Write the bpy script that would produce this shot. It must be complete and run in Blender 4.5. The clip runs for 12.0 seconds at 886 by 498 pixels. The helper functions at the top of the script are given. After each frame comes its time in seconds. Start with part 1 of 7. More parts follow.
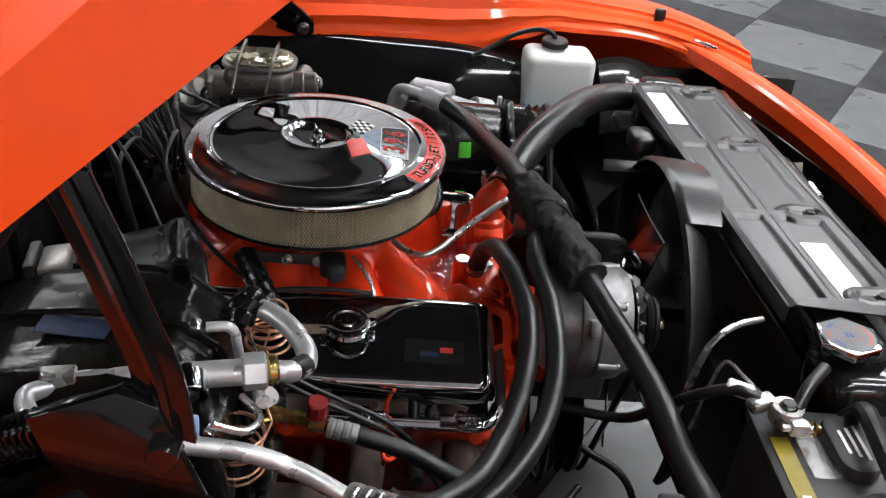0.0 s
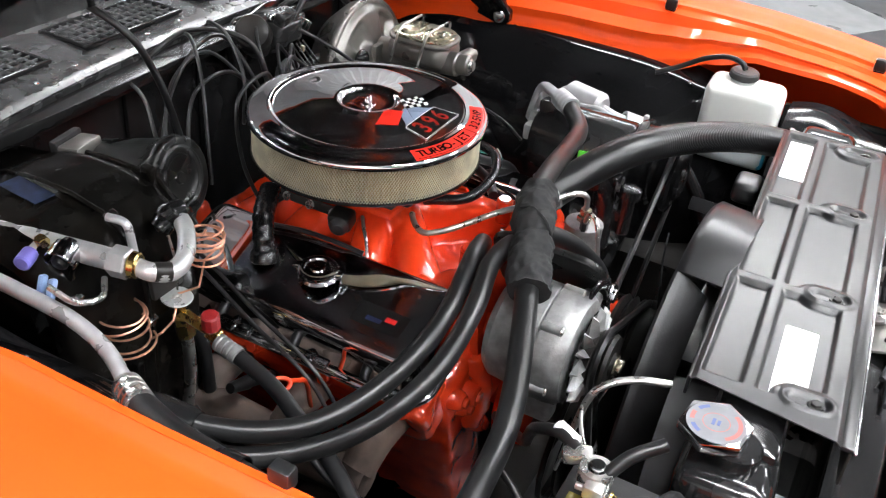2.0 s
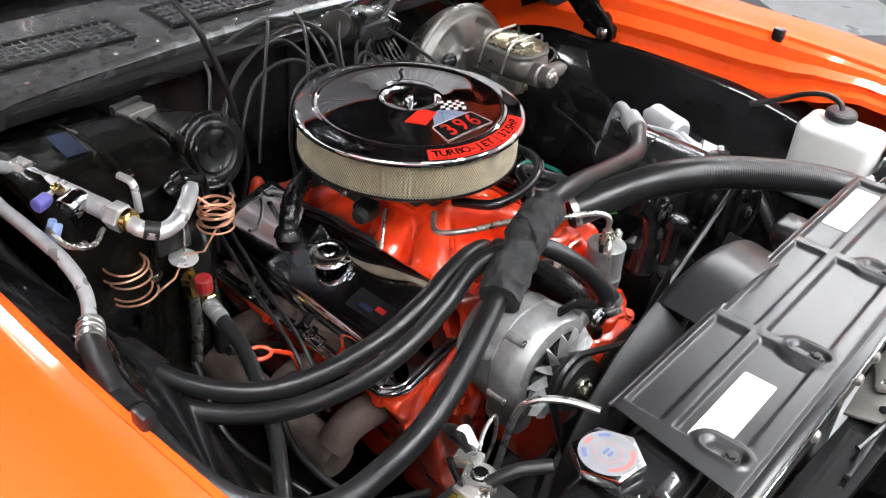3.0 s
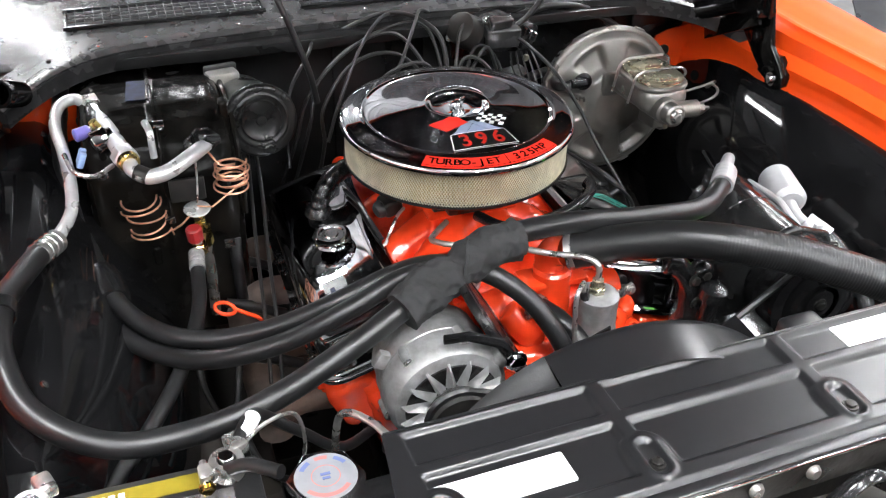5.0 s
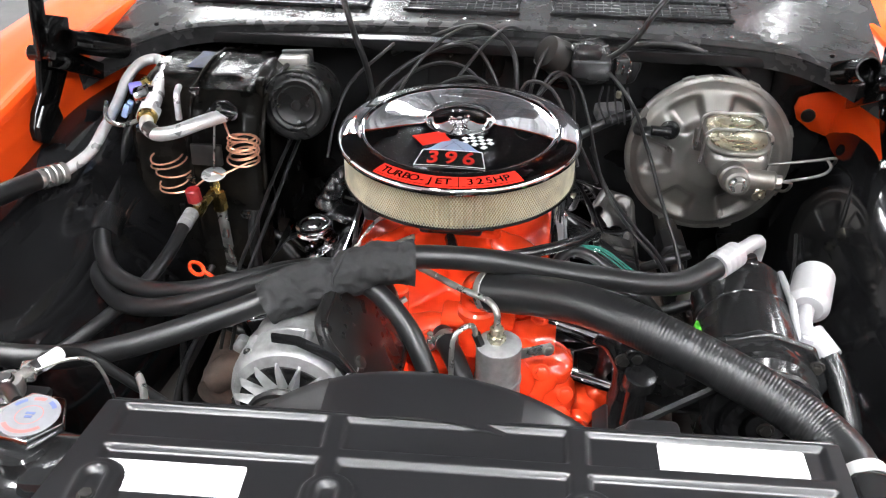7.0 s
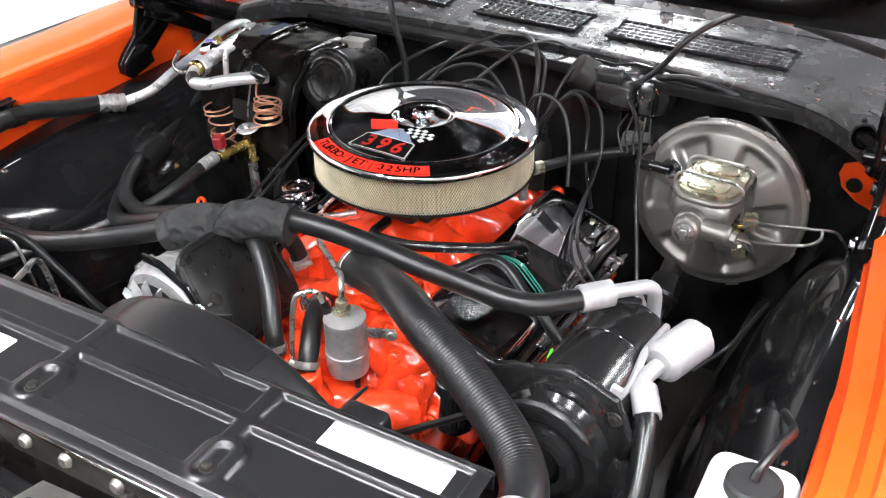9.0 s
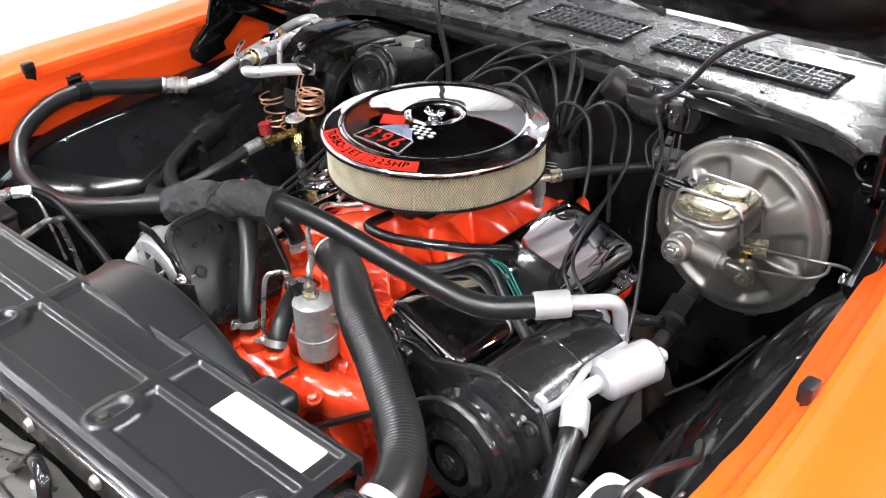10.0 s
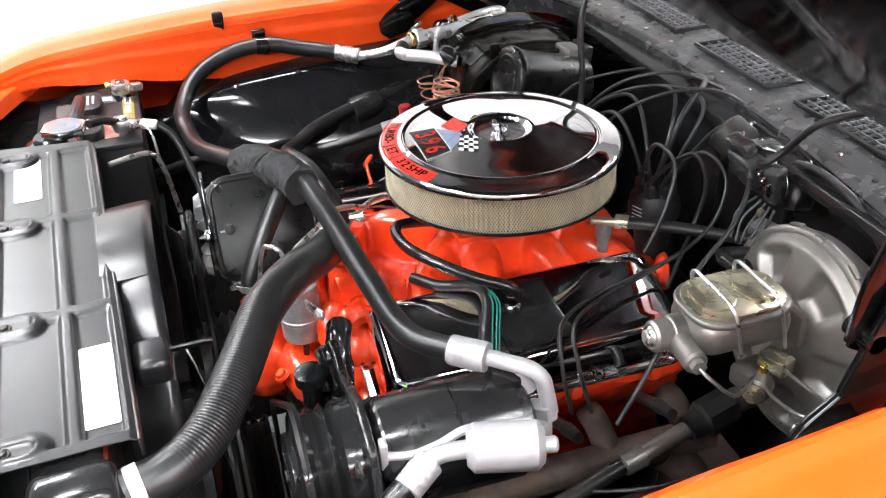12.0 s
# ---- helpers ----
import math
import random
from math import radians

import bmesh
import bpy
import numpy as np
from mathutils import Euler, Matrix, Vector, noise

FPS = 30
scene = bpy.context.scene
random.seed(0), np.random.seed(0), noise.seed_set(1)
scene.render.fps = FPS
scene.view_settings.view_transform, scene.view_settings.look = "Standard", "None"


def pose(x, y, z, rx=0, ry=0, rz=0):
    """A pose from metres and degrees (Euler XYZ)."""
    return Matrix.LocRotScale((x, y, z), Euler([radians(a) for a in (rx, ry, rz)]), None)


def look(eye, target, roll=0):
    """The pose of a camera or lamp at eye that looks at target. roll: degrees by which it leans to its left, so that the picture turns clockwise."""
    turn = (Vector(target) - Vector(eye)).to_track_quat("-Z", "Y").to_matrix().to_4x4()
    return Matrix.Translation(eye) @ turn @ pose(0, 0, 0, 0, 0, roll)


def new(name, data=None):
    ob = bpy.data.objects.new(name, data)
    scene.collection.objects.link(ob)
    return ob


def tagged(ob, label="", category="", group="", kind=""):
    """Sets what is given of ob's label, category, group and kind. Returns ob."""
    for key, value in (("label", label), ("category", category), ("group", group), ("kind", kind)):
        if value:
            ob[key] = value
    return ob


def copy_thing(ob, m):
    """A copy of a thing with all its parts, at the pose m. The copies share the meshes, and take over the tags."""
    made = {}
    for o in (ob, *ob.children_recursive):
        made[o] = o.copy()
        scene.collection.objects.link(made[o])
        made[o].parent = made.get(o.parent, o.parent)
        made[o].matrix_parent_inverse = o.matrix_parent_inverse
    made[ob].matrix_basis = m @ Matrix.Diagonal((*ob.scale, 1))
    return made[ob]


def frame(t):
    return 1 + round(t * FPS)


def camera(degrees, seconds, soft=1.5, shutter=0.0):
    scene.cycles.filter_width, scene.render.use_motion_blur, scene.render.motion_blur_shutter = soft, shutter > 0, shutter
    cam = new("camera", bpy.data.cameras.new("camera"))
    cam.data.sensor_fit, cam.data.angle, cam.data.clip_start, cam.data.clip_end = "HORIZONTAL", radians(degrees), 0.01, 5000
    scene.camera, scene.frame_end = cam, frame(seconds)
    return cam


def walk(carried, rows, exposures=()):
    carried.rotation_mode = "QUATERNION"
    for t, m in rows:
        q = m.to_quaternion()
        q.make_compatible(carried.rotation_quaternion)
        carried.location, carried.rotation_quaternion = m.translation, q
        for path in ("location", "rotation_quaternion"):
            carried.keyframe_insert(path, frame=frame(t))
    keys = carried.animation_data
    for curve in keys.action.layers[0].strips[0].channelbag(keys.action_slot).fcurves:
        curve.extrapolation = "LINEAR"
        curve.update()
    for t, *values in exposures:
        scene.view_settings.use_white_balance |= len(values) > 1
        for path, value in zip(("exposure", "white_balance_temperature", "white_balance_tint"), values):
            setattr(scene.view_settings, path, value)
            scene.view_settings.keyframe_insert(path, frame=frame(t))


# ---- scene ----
cam = camera(49.7, 12.0, soft=1.2)
PATH = [
    (0, (-1.167, -0.08, 1.549), (0.534, -0.227, 0.508), 6.4),
    (0.5, (-1.163, -0.208, 1.554), (0.535, -0.163, 0.498), 7.0),
    (1, (-1.156, -0.361, 1.567), (0.51, -0.089, 0.495), 6.5),
    (1.5, (-1.127, -0.501, 1.577), (0.478, -0.014, 0.487), 6.2),
    (2, (-1.078, -0.645, 1.591), (0.429, 0.063, 0.482), 5.8),
    (2.5, (-1.014, -0.801, 1.609), (0.369, 0.115, 0.491), 5.3),
    (2.7, (-0.987, -0.837, 1.612), (0.349, 0.145, 0.491), 5.2),
    (4.3, (-0.624, -1.137, 1.616), (0.184, 0.297, 0.479), 2.6),
    (4.5, (-0.578, -1.153, 1.624), (0.167, 0.308, 0.479), 2.4),
    (5, (-0.448, -1.189, 1.627), (0.114, 0.354, 0.485), 1.8),
    (5.5, (-0.308, -1.222, 1.628), (0.054, 0.383, 0.49), 1.0),
    (6, (-0.166, -1.219, 1.603), (0.013, 0.429, 0.484), 0.9),
    (6.5, (-0.013, -1.215, 1.607), (-0.041, 0.439, 0.483), 0.3),
    (7, (0.139, -1.216, 1.603), (-0.081, 0.433, 0.492), -0.2),
    (7.5, (0.291, -1.201, 1.609), (-0.123, 0.418, 0.51), -0.5),
    (7.7, (0.355, -1.19, 1.607), (-0.129, 0.412, 0.514), -0.7),
    (9.3, (0.803, -1.041, 1.595), (-0.208, 0.316, 0.529), -1.4),
    (9.5, (0.856, -1.009, 1.585), (-0.229, 0.301, 0.532), -2.0),
    (10, (0.945, -0.93, 1.58), (-0.261, 0.271, 0.531), -2.0),
    (10.5, (1.024, -0.83, 1.573), (-0.314, 0.22, 0.52), -2.4),
    (11, (1.097, -0.709, 1.569), (-0.376, 0.153, 0.527), -2.6),
    (11.5, (1.139, -0.577, 1.564), (-0.429, 0.111, 0.53), -2.3),
    (12, (1.169, -0.426, 1.574), (-0.463, 0.045, 0.519), -2.7),
]
walk(cam, [(t, look(eye, target, roll)) for t, eye, target, roll in PATH], [(0.0, -1.02), (0.5, -0.66), (1.0, -0.42), (2.0, -0.23), (3.0, -0.14), (5.0, -0.08), (7.0, 0.04), (9.5, 0.14), (10.5, 0.22), (12.0, 0.20)])

# ---- light ----
world = bpy.data.worlds.new("showroom_air")
scene.world = world
world.use_nodes = True
world.node_tree.nodes["Background"].inputs[0].default_value = (0.9, 0.95, 1.0, 1)
world.node_tree.nodes["Background"].inputs[1].default_value = 0.004
scene.view_settings.exposure = 0.0
LAMP = 92.0          # glow of the ceiling tubes


# ---- materials ----
def mat(name, color, rough=0.5, metal=0.0, coat=0.0, vary=0.0, vscale=30.0, bump=0.0, bscale=200.0, rvary=0.0,
        second=None, sscale=8.0, samount=0.0, rand=0.0, spec=0.5, coat_rough=0.05):
    """A surface with colour variation at two scales, uneven gloss and fine relief."""
    m = bpy.data.materials.new(name)
    m.use_nodes = True
    nt = m.node_tree
    b = nt.nodes["Principled BSDF"]
    b.inputs["Base Color"].default_value = (*color, 1)
    b.inputs["Roughness"].default_value = rough
    b.inputs["Metallic"].default_value = metal
    b.inputs["Coat Weight"].default_value = coat
    b.inputs["Coat Roughness"].default_value = coat_rough
    b.inputs["Specular IOR Level"].default_value = spec
    tc = nt.nodes.new("ShaderNodeTexCoord")

    def tex(scale, detail=4.0):
        n = nt.nodes.new("ShaderNodeTexNoise")
        n.inputs["Scale"].default_value, n.inputs["Detail"].default_value = scale, detail
        nt.links.new(tc.outputs["Object"], n.inputs["Vector"])
        return n.outputs[0]

    def ramp(src, lo, hi, a=0.35, z=0.65):
        n = nt.nodes.new("ShaderNodeMapRange")
        n.inputs[1].default_value, n.inputs[2].default_value, n.inputs[3].default_value, n.inputs[4].default_value = a, z, lo, hi
        nt.links.new(src, n.inputs[0])
        return n.outputs[0]

    out = None
    if vary:
        mix = nt.nodes.new("ShaderNodeMixRGB")
        mix.blend_type = "MULTIPLY"
        mix.inputs[0].default_value = 1.0
        mix.inputs[1].default_value = (*color, 1)
        nt.links.new(ramp(tex(vscale), 1 - vary, 1 + vary * 0.6), mix.inputs[2])
        out = mix.outputs[0]
    if second:
        mix = nt.nodes.new("ShaderNodeMixRGB")
        nt.links.new(ramp(tex(sscale, 6.0), 0.0, samount, 0.48, 0.68), mix.inputs[0])
        if out:
            nt.links.new(out, mix.inputs[1])
        else:
            mix.inputs[1].default_value = (*color, 1)
        mix.inputs[2].default_value = (*second, 1)
        out = mix.outputs[0]
    if rand:
        info = nt.nodes.new("ShaderNodeObjectInfo")
        mix = nt.nodes.new("ShaderNodeMixRGB")
        mix.blend_type = "MULTIPLY"
        mix.inputs[0].default_value = 1.0
        if out:
            nt.links.new(out, mix.inputs[1])
        else:
            mix.inputs[1].default_value = (*color, 1)
        nt.links.new(ramp(info.outputs["Random"], 1 - rand, 1 + rand, 0, 1), mix.inputs[2])
        out = mix.outputs[0]
    if out:
        nt.links.new(out, b.inputs["Base Color"])
    if rvary:
        nt.links.new(ramp(tex(vscale * 0.7, 5.0), max(0.02, rough - rvary), min(1, rough + rvary)), b.inputs["Roughness"])
    if bump:
        n = nt.nodes.new("ShaderNodeBump")
        n.inputs["Strength"].default_value = bump
        n.inputs["Distance"].default_value = 0.002
        nt.links.new(tex(bscale, 5.0), n.inputs["Height"])
        nt.links.new(n.outputs[0], b.inputs["Normal"])
    return m


def glow(name, color, strength):
    m = mat(name, color)
    b = m.node_tree.nodes["Principled BSDF"]
    b.inputs["Emission Color"].default_value = (*color, 1)
    b.inputs["Emission Strength"].default_value = strength
    return m


ORANGE = mat("orange_paint", (0.84, 0.072, 0.007), 0.46, coat=0.38, spec=0.14, vary=0.04, vscale=4, bump=0.02, bscale=500, coat_rough=0.05)
ENGINE = mat("engine_enamel", (0.84, 0.056, 0.012), 0.24, coat=0.9, vary=0.12, vscale=25, bump=0.22, bscale=110, second=(0.42, 0.022, 0.006), sscale=14, samount=0.22)
CAST_BLACK = mat("black_painted_casting", (0.013, 0.013, 0.0135), 0.20, spec=0.5, vary=0.4, vscale=20, bump=0.35, bscale=38, rvary=0.10)
BLACK = mat("black_gloss_paint", (0.011, 0.011, 0.0115), 0.12, spec=0.45, vary=0.4, vscale=14, bump=0.07, bscale=50, rvary=0.04)
SATIN = mat("satin_black_panel", (0.011, 0.011, 0.012), 0.29, spec=0.62, coat=0.10, coat_rough=0.22, vary=0.08, vscale=9, bump=0.012, bscale=420, rvary=0.012)
DARK = mat("dirty_black_metal", (0.016, 0.015, 0.014), 0.42, spec=0.35, vary=0.5, vscale=20, bump=0.25, bscale=120, rvary=0.15, second=(0.042, 0.036, 0.031), sscale=9, samount=0.5)
COWL = mat("cowl_black_enamel", (0.030, 0.030, 0.031), 0.25, vary=0.3, vscale=40, bump=0.07, bscale=16, rvary=0.07, second=(0.085, 0.085, 0.088), sscale=26, samount=0.15)
CRACKLE = mat("crackled_black_coating", (0.0052, 0.0049, 0.0045), 0.21, spec=0.09, vary=0.5, vscale=30, bump=0.18, bscale=60, rvary=0.10, second=(0.016, 0.013, 0.010), sscale=16, samount=0.5)
HINGE = mat("black_hinge_enamel", (0.004, 0.004, 0.004), 0.10, spec=0.22, vary=0.4, vscale=25, bump=0.05, bscale=60, rvary=0.04)
BLOWER = mat("satin_black_can", (0.009, 0.009, 0.009), 0.30, spec=0.28, vary=0.4, vscale=40, bump=0.04, bscale=200, rvary=0.06)
LABEL_BLUE = mat("worn_blue_label", (0.012, 0.022, 0.060), 0.5, spec=0.25, vary=0.5, vscale=60)
WALL_BLACK = mat("black_firewall_enamel", (0.013, 0.013, 0.0135), 0.22, spec=0.3, vary=0.4, vscale=12, bump=0.10, bscale=30, rvary=0.05)
INNER = mat("black_inner_fender_enamel", (0.006, 0.006, 0.0065), 0.07, spec=0.26, vary=0.4, vscale=14, bump=0.06, bscale=26, rvary=0.03)
RUBBER = mat("black_rubber", (0.010, 0.010, 0.0105), 0.33, spec=0.45, vary=0.2, vscale=40, bump=0.02, bscale=300, rvary=0.03)
RUBBER_SHINY = mat("glossy_rubber", (0.008, 0.008, 0.0085), 0.27, vary=0.15, vscale=40)
FOAM = mat("wrapped_foam", (0.016, 0.016, 0.017), 0.85, vary=0.4, vscale=60, bump=0.9, bscale=70)
CHROME = mat("chrome", (0.86, 0.86, 0.88), 0.035, metal=1.0, bump=0.01, bscale=25)
CHROME_DULL = mat("old_chrome", (0.62, 0.62, 0.63), 0.14, metal=1.0, rvary=0.08, bump=0.06, bscale=120, vary=0.2)
ALLOY = mat("cast_aluminium", (0.29, 0.29, 0.29), 0.40, metal=0.5, vary=0.25, vscale=60, bump=0.22, bscale=300, rvary=0.12)
ALLOY_BRIGHT = mat("brushed_aluminium", (0.74, 0.74, 0.75), 0.34, metal=0.65, vary=0.12, vscale=50, bump=0.08, bscale=300, rvary=0.1)
ZINC = mat("zinc_steel", (0.55, 0.54, 0.52), 0.3, metal=0.9, vary=0.2, vscale=60, bump=0.1, bscale=200, rvary=0.1)
STEEL = mat("bare_steel", (0.25, 0.24, 0.225), 0.38, metal=0.7, vary=0.25, vscale=14, bump=0.10, bscale=150, rvary=0.12, second=(0.17, 0.15, 0.12), sscale=9, samount=0.4)
CADMIUM = mat("gold_cadmium", (0.46, 0.43, 0.32), 0.28, metal=0.85, vary=0.25, vscale=40, rvary=0.1, second=(0.42, 0.34, 0.30), sscale=30, samount=0.35)
BRASS = mat("brass", (0.62, 0.45, 0.16), 0.25, metal=1.0, vary=0.25, vscale=60, rvary=0.1)
COPPER = mat("copper", (0.90, 0.46, 0.31), 0.30, metal=0.8, vary=0.2, vscale=80)
RUST = mat("rusty_iron", (0.105, 0.078, 0.066), 0.72, metal=0.15, vary=0.4, vscale=30, bump=0.4, bscale=120, second=(0.16, 0.09, 0.058), sscale=15, samount=0.5)
PAPER = mat("filter_paper", (0.40, 0.32, 0.17), 0.85, vary=0.25, vscale=25, second=(0.24, 0.18, 0.09), sscale=7, samount=0.6)
MESH_WIRE = mat("expanded_metal", (0.70, 0.65, 0.50), 0.42, metal=0.35, vary=0.2, vscale=40)
DECAL_RED = mat("decal_red", (0.78, 0.028, 0.016), 0.30, vary=0.05, vscale=60)
DECAL_WHITE = mat("decal_white", (0.80, 0.80, 0.80), 0.35)
DECAL_SHADE_BLACK = mat("decal_and_shade_black", (0.008, 0.008, 0.008), 0.2)
DECAL_BLUE = mat("decal_blue_grey", (0.20, 0.25, 0.36), 0.3)
MARK_RED = mat("dim_red_mark", (0.42, 0.012, 0.012), 0.35)
MARK_BLUE = mat("dim_blue_mark", (0.012, 0.016, 0.045), 0.3)
INK_BLUE = mat("printed_blue", (0.07, 0.10, 0.24), 0.5)
INK_RED = mat("printed_faded_red", (0.34, 0.11, 0.10), 0.5)
LABEL = mat("white_label", (0.86, 0.86, 0.86), 0.5, vary=0.02, vscale=20)
CAP_LABEL = mat("faded_white_label", (0.20, 0.205, 0.22), 0.7, spec=0.12, vary=0.08, vscale=60)
YELLOW = mat("yellow_label", (0.21, 0.165, 0.016), 0.30, coat=0.7, coat_rough=0.12, vary=0.15, vscale=40)
PURPLE = mat("violet_plastic", (0.20, 0.18, 0.60), 0.4)
PALE_BLUE = mat("pale_blue_plastic", (0.30, 0.42, 0.68), 0.4)
RED_CAP = mat("red_cap", (0.26, 0.012, 0.014), 0.45, vary=0.15, vscale=80)
GREEN = mat("green_tag", (0.10, 0.62, 0.04), 0.5)
GREEN_WIRE = mat("green_wire", (0.008, 0.17, 0.13), 0.4, vary=0.2, vscale=80)
ORANGE_WIRE = mat("orange_loop", (0.85, 0.06, 0.01), 0.4)
FLUID = mat("blue_washer_fluid", (0.05, 0.36, 0.55), 0.2)
BATTERY = mat("battery_case", (0.012, 0.012, 0.013), 0.5, vary=0.3, vscale=60, bump=0.1, bscale=300)
SILVER_LABEL = mat("silver_label", (0.50, 0.50, 0.49), 0.24, metal=0.85, vary=0.2, vscale=25)
SILVER_PAINT = mat("silver_paint", (0.40, 0.40, 0.41), 0.42, metal=0.35, vary=0.06, vscale=60, bump=0.05, bscale=400)
WALL = mat("white_wall", (0.82, 0.82, 0.80), 0.7, vary=0.04, vscale=1.5)
PALE_WALL = mat("pale_grey_wall", (0.42, 0.42, 0.42), 0.7, vary=0.05, vscale=1.5)
GREY_WALL = mat("grey_wall", (0.07, 0.07, 0.075), 0.7, vary=0.1, vscale=1.0)
CEILING = mat("ceiling_deck", (0.30, 0.30, 0.31), 0.6, vary=0.1, vscale=1.0)
TILE_LIGHT = mat("light_floor_tile", (0.125, 0.128, 0.132), 0.34, spec=0.3, vary=0.12, vscale=7, bump=0.02, bscale=60, rand=0.06, rvary=0.08)
TILE_DARK = mat("dark_floor_tile", (0.032, 0.033, 0.036), 0.34, spec=0.3, vary=0.3, vscale=5, bump=0.02, bscale=60, rand=0.10, rvary=0.08)
GROUT = mat("floor_screed", (0.12, 0.12, 0.12), 0.6, vary=0.2, vscale=6)
TUBE_LIGHT = glow("lamp_diffuser", (0.97, 0.985, 1.0), LAMP)

BOTTLE = mat("translucent_white_plastic", (0.86, 0.87, 0.84), 0.35)
nt = BOTTLE.node_tree
clear, blend = nt.nodes.new("ShaderNodeBsdfTransparent"), nt.nodes.new("ShaderNodeMixShader")
blend.inputs[0].default_value = 0.26
nt.links.new(nt.nodes["Principled BSDF"].outputs[0], blend.inputs[1])
nt.links.new(clear.outputs[0], blend.inputs[2])
nt.links.new(blend.outputs[0], nt.nodes["Material Output"].inputs[0])

VENT_BAR = mat("worn_black_vent_bars", (0.075, 0.075, 0.078), 0.26, spec=0.6, vary=0.3, vscale=60)
GLASS = mat("tinted_glass", (0.012, 0.013, 0.015), 0.03, spec=0.5)


# ---- geometry: each maker returns (vertices, faces) in world metres ----
def xform(geo, m):
    return [m @ Vector(v) for v in geo[0]], geo[1]


def merge(*geos):
    vs, fs = [], []
    for v, f in geos:
        k = len(vs)
        vs += list(v)
        fs += [tuple(i + k for i in q) for q in f]
    return vs, fs


def from_bm(bm):
    bm.verts.index_update()
    out = [v.co.copy() for v in bm.verts], [tuple(v.index for v in f.verts) for f in bm.faces]
    bm.free()
    return out


def box(sx, sy, sz, m=Matrix(), bevel=0.0, seg=2):
    """A block centred on m's origin."""
    bm = bmesh.new()
    bmesh.ops.create_cube(bm, size=1, matrix=Matrix.Diagonal((sx, sy, sz, 1)))
    if bevel:
        bmesh.ops.bevel(bm, geom=list(bm.edges), offset=bevel, segments=seg, profile=0.5, affect="EDGES", clamp_overlap=True)
    return xform(from_bm(bm), m)


def at(x, y, z, rx=0, ry=0, rz=0):
    return pose(x, y, z, rx, ry, rz)


def aim(p0, p1):
    """The pose at p0 whose z axis points to p1."""
    d = Vector(p1) - Vector(p0)
    return Matrix.Translation(p0) @ d.to_track_quat("Z", "Y").to_matrix().to_4x4()


def lathe(profile, m=Matrix(), seg=32, arc=None):
    """Turns (radius, height) pairs round z. arc: (from, to) in degrees for an open sweep."""
    vs, fs, n = [], [], len(profile)
    full = arc is None
    a0, a1 = (0, 360) if full else arc
    cols = seg if full else seg + 1
    for k in range(cols):
        a = radians(a0 + (a1 - a0) * k / seg)
        for r, z in profile:
            vs.append(m @ Vector((r * math.cos(a), r * math.sin(a), z)))
    for k in range(seg):
        k2 = (k + 1) % cols
        for i in range(n - 1):
            fs.append((k * n + i, k2 * n + i, k2 * n + i + 1, k * n + i + 1))
    return vs, fs


def rod(p0, p1, r0, r1=None, seg=20, bevel=0.0):
    r1 = r0 if r1 is None else r1
    h = (Vector(p1) - Vector(p0)).length
    b = min(bevel, r0 * 0.9, r1 * 0.9, h * 0.45)
    prof = [(0.0001, 0), (r0 - b, 0), (r0, b), (r1, h - b), (r1 - b, h), (0.0001, h)] if b else [(0.0001, 0), (r0, 0), (r1, h), (0.0001, h)]
    return lathe(prof, aim(p0, p1), seg)


def spline(points, n=8):
    P = [Vector(p) for p in points]
    Q = [2 * P[0] - P[1]] + P + [2 * P[-1] - P[-2]]
    out = []
    for i in range(len(P) - 1):
        a, b, c, d = Q[i:i + 4]
        for k in range(n):
            t = k / n
            out.append(0.5 * (2 * b + (c - a) * t + (2 * a - 5 * b + 4 * c - d) * t * t + (3 * b - a - 3 * c + d) * t ** 3))
    return out + [P[-1]]


def resample(path, step):
    out, carry = [path[0]], 0.0
    for a, b in zip(path, path[1:]):
        d = (b - a).length
        s = step - carry
        while s <= d:
            out.append(a.lerp(b, s / d))
            s += step
        carry = d - (s - step)
    if (out[-1] - path[-1]).length > step * 0.3:
        out.append(path[-1])
    return out


def sweep(path, radius, seg=12, closed_ends=True, flat=1.0):
    """A tube along path; radius is a number or a function of (metres along, share along)."""
    vs, fs, length = [], [], [0.0]
    for a, b in zip(path, path[1:]):
        length.append(length[-1] + (b - a).length)
    ref = Vector((0, 0, 1))
    for i, p in enumerate(path):
        t = (path[min(i + 1, len(path) - 1)] - path[max(i - 1, 0)]).normalized()
        side = ref - t * ref.dot(t)
        if side.length < 1e-3:
            side = Vector((1, 0, 0)) - t * t.x
        side.normalize()
        ref = side
        other = t.cross(side)
        r = radius(length[i], length[i] / length[-1]) if callable(radius) else radius
        for k in range(seg):
            a = 2 * math.pi * k / seg
            vs.append(p + side * (r * flat * math.cos(a)) + other * (r * math.sin(a)))
    for i in range(len(path) - 1):
        for k in range(seg):
            k2 = (k + 1) % seg
            fs.append((i * seg + k, i * seg + k2, (i + 1) * seg + k2, (i + 1) * seg + k))
    if closed_ends:
        fs.append(tuple(reversed(range(seg))))
        fs.append(tuple((len(path) - 1) * seg + k for k in range(seg)))
    return vs, fs


def tube(points, r, seg=12, n=8):
    return sweep(spline(points, n), r, seg)


def ribbed(points, r, pitch=0.004, depth=0.00015, seg=24):
    """A hose with fine ribs round it."""
    path = resample(spline(points, 24), pitch / 6)
    return sweep(path, lambda s, share: r + depth * math.sin(2 * math.pi * s / pitch) * min(1.0, max(0.0, 8 * (share - 0.36)), max(0.0, 14 * (0.90 - share))), seg)


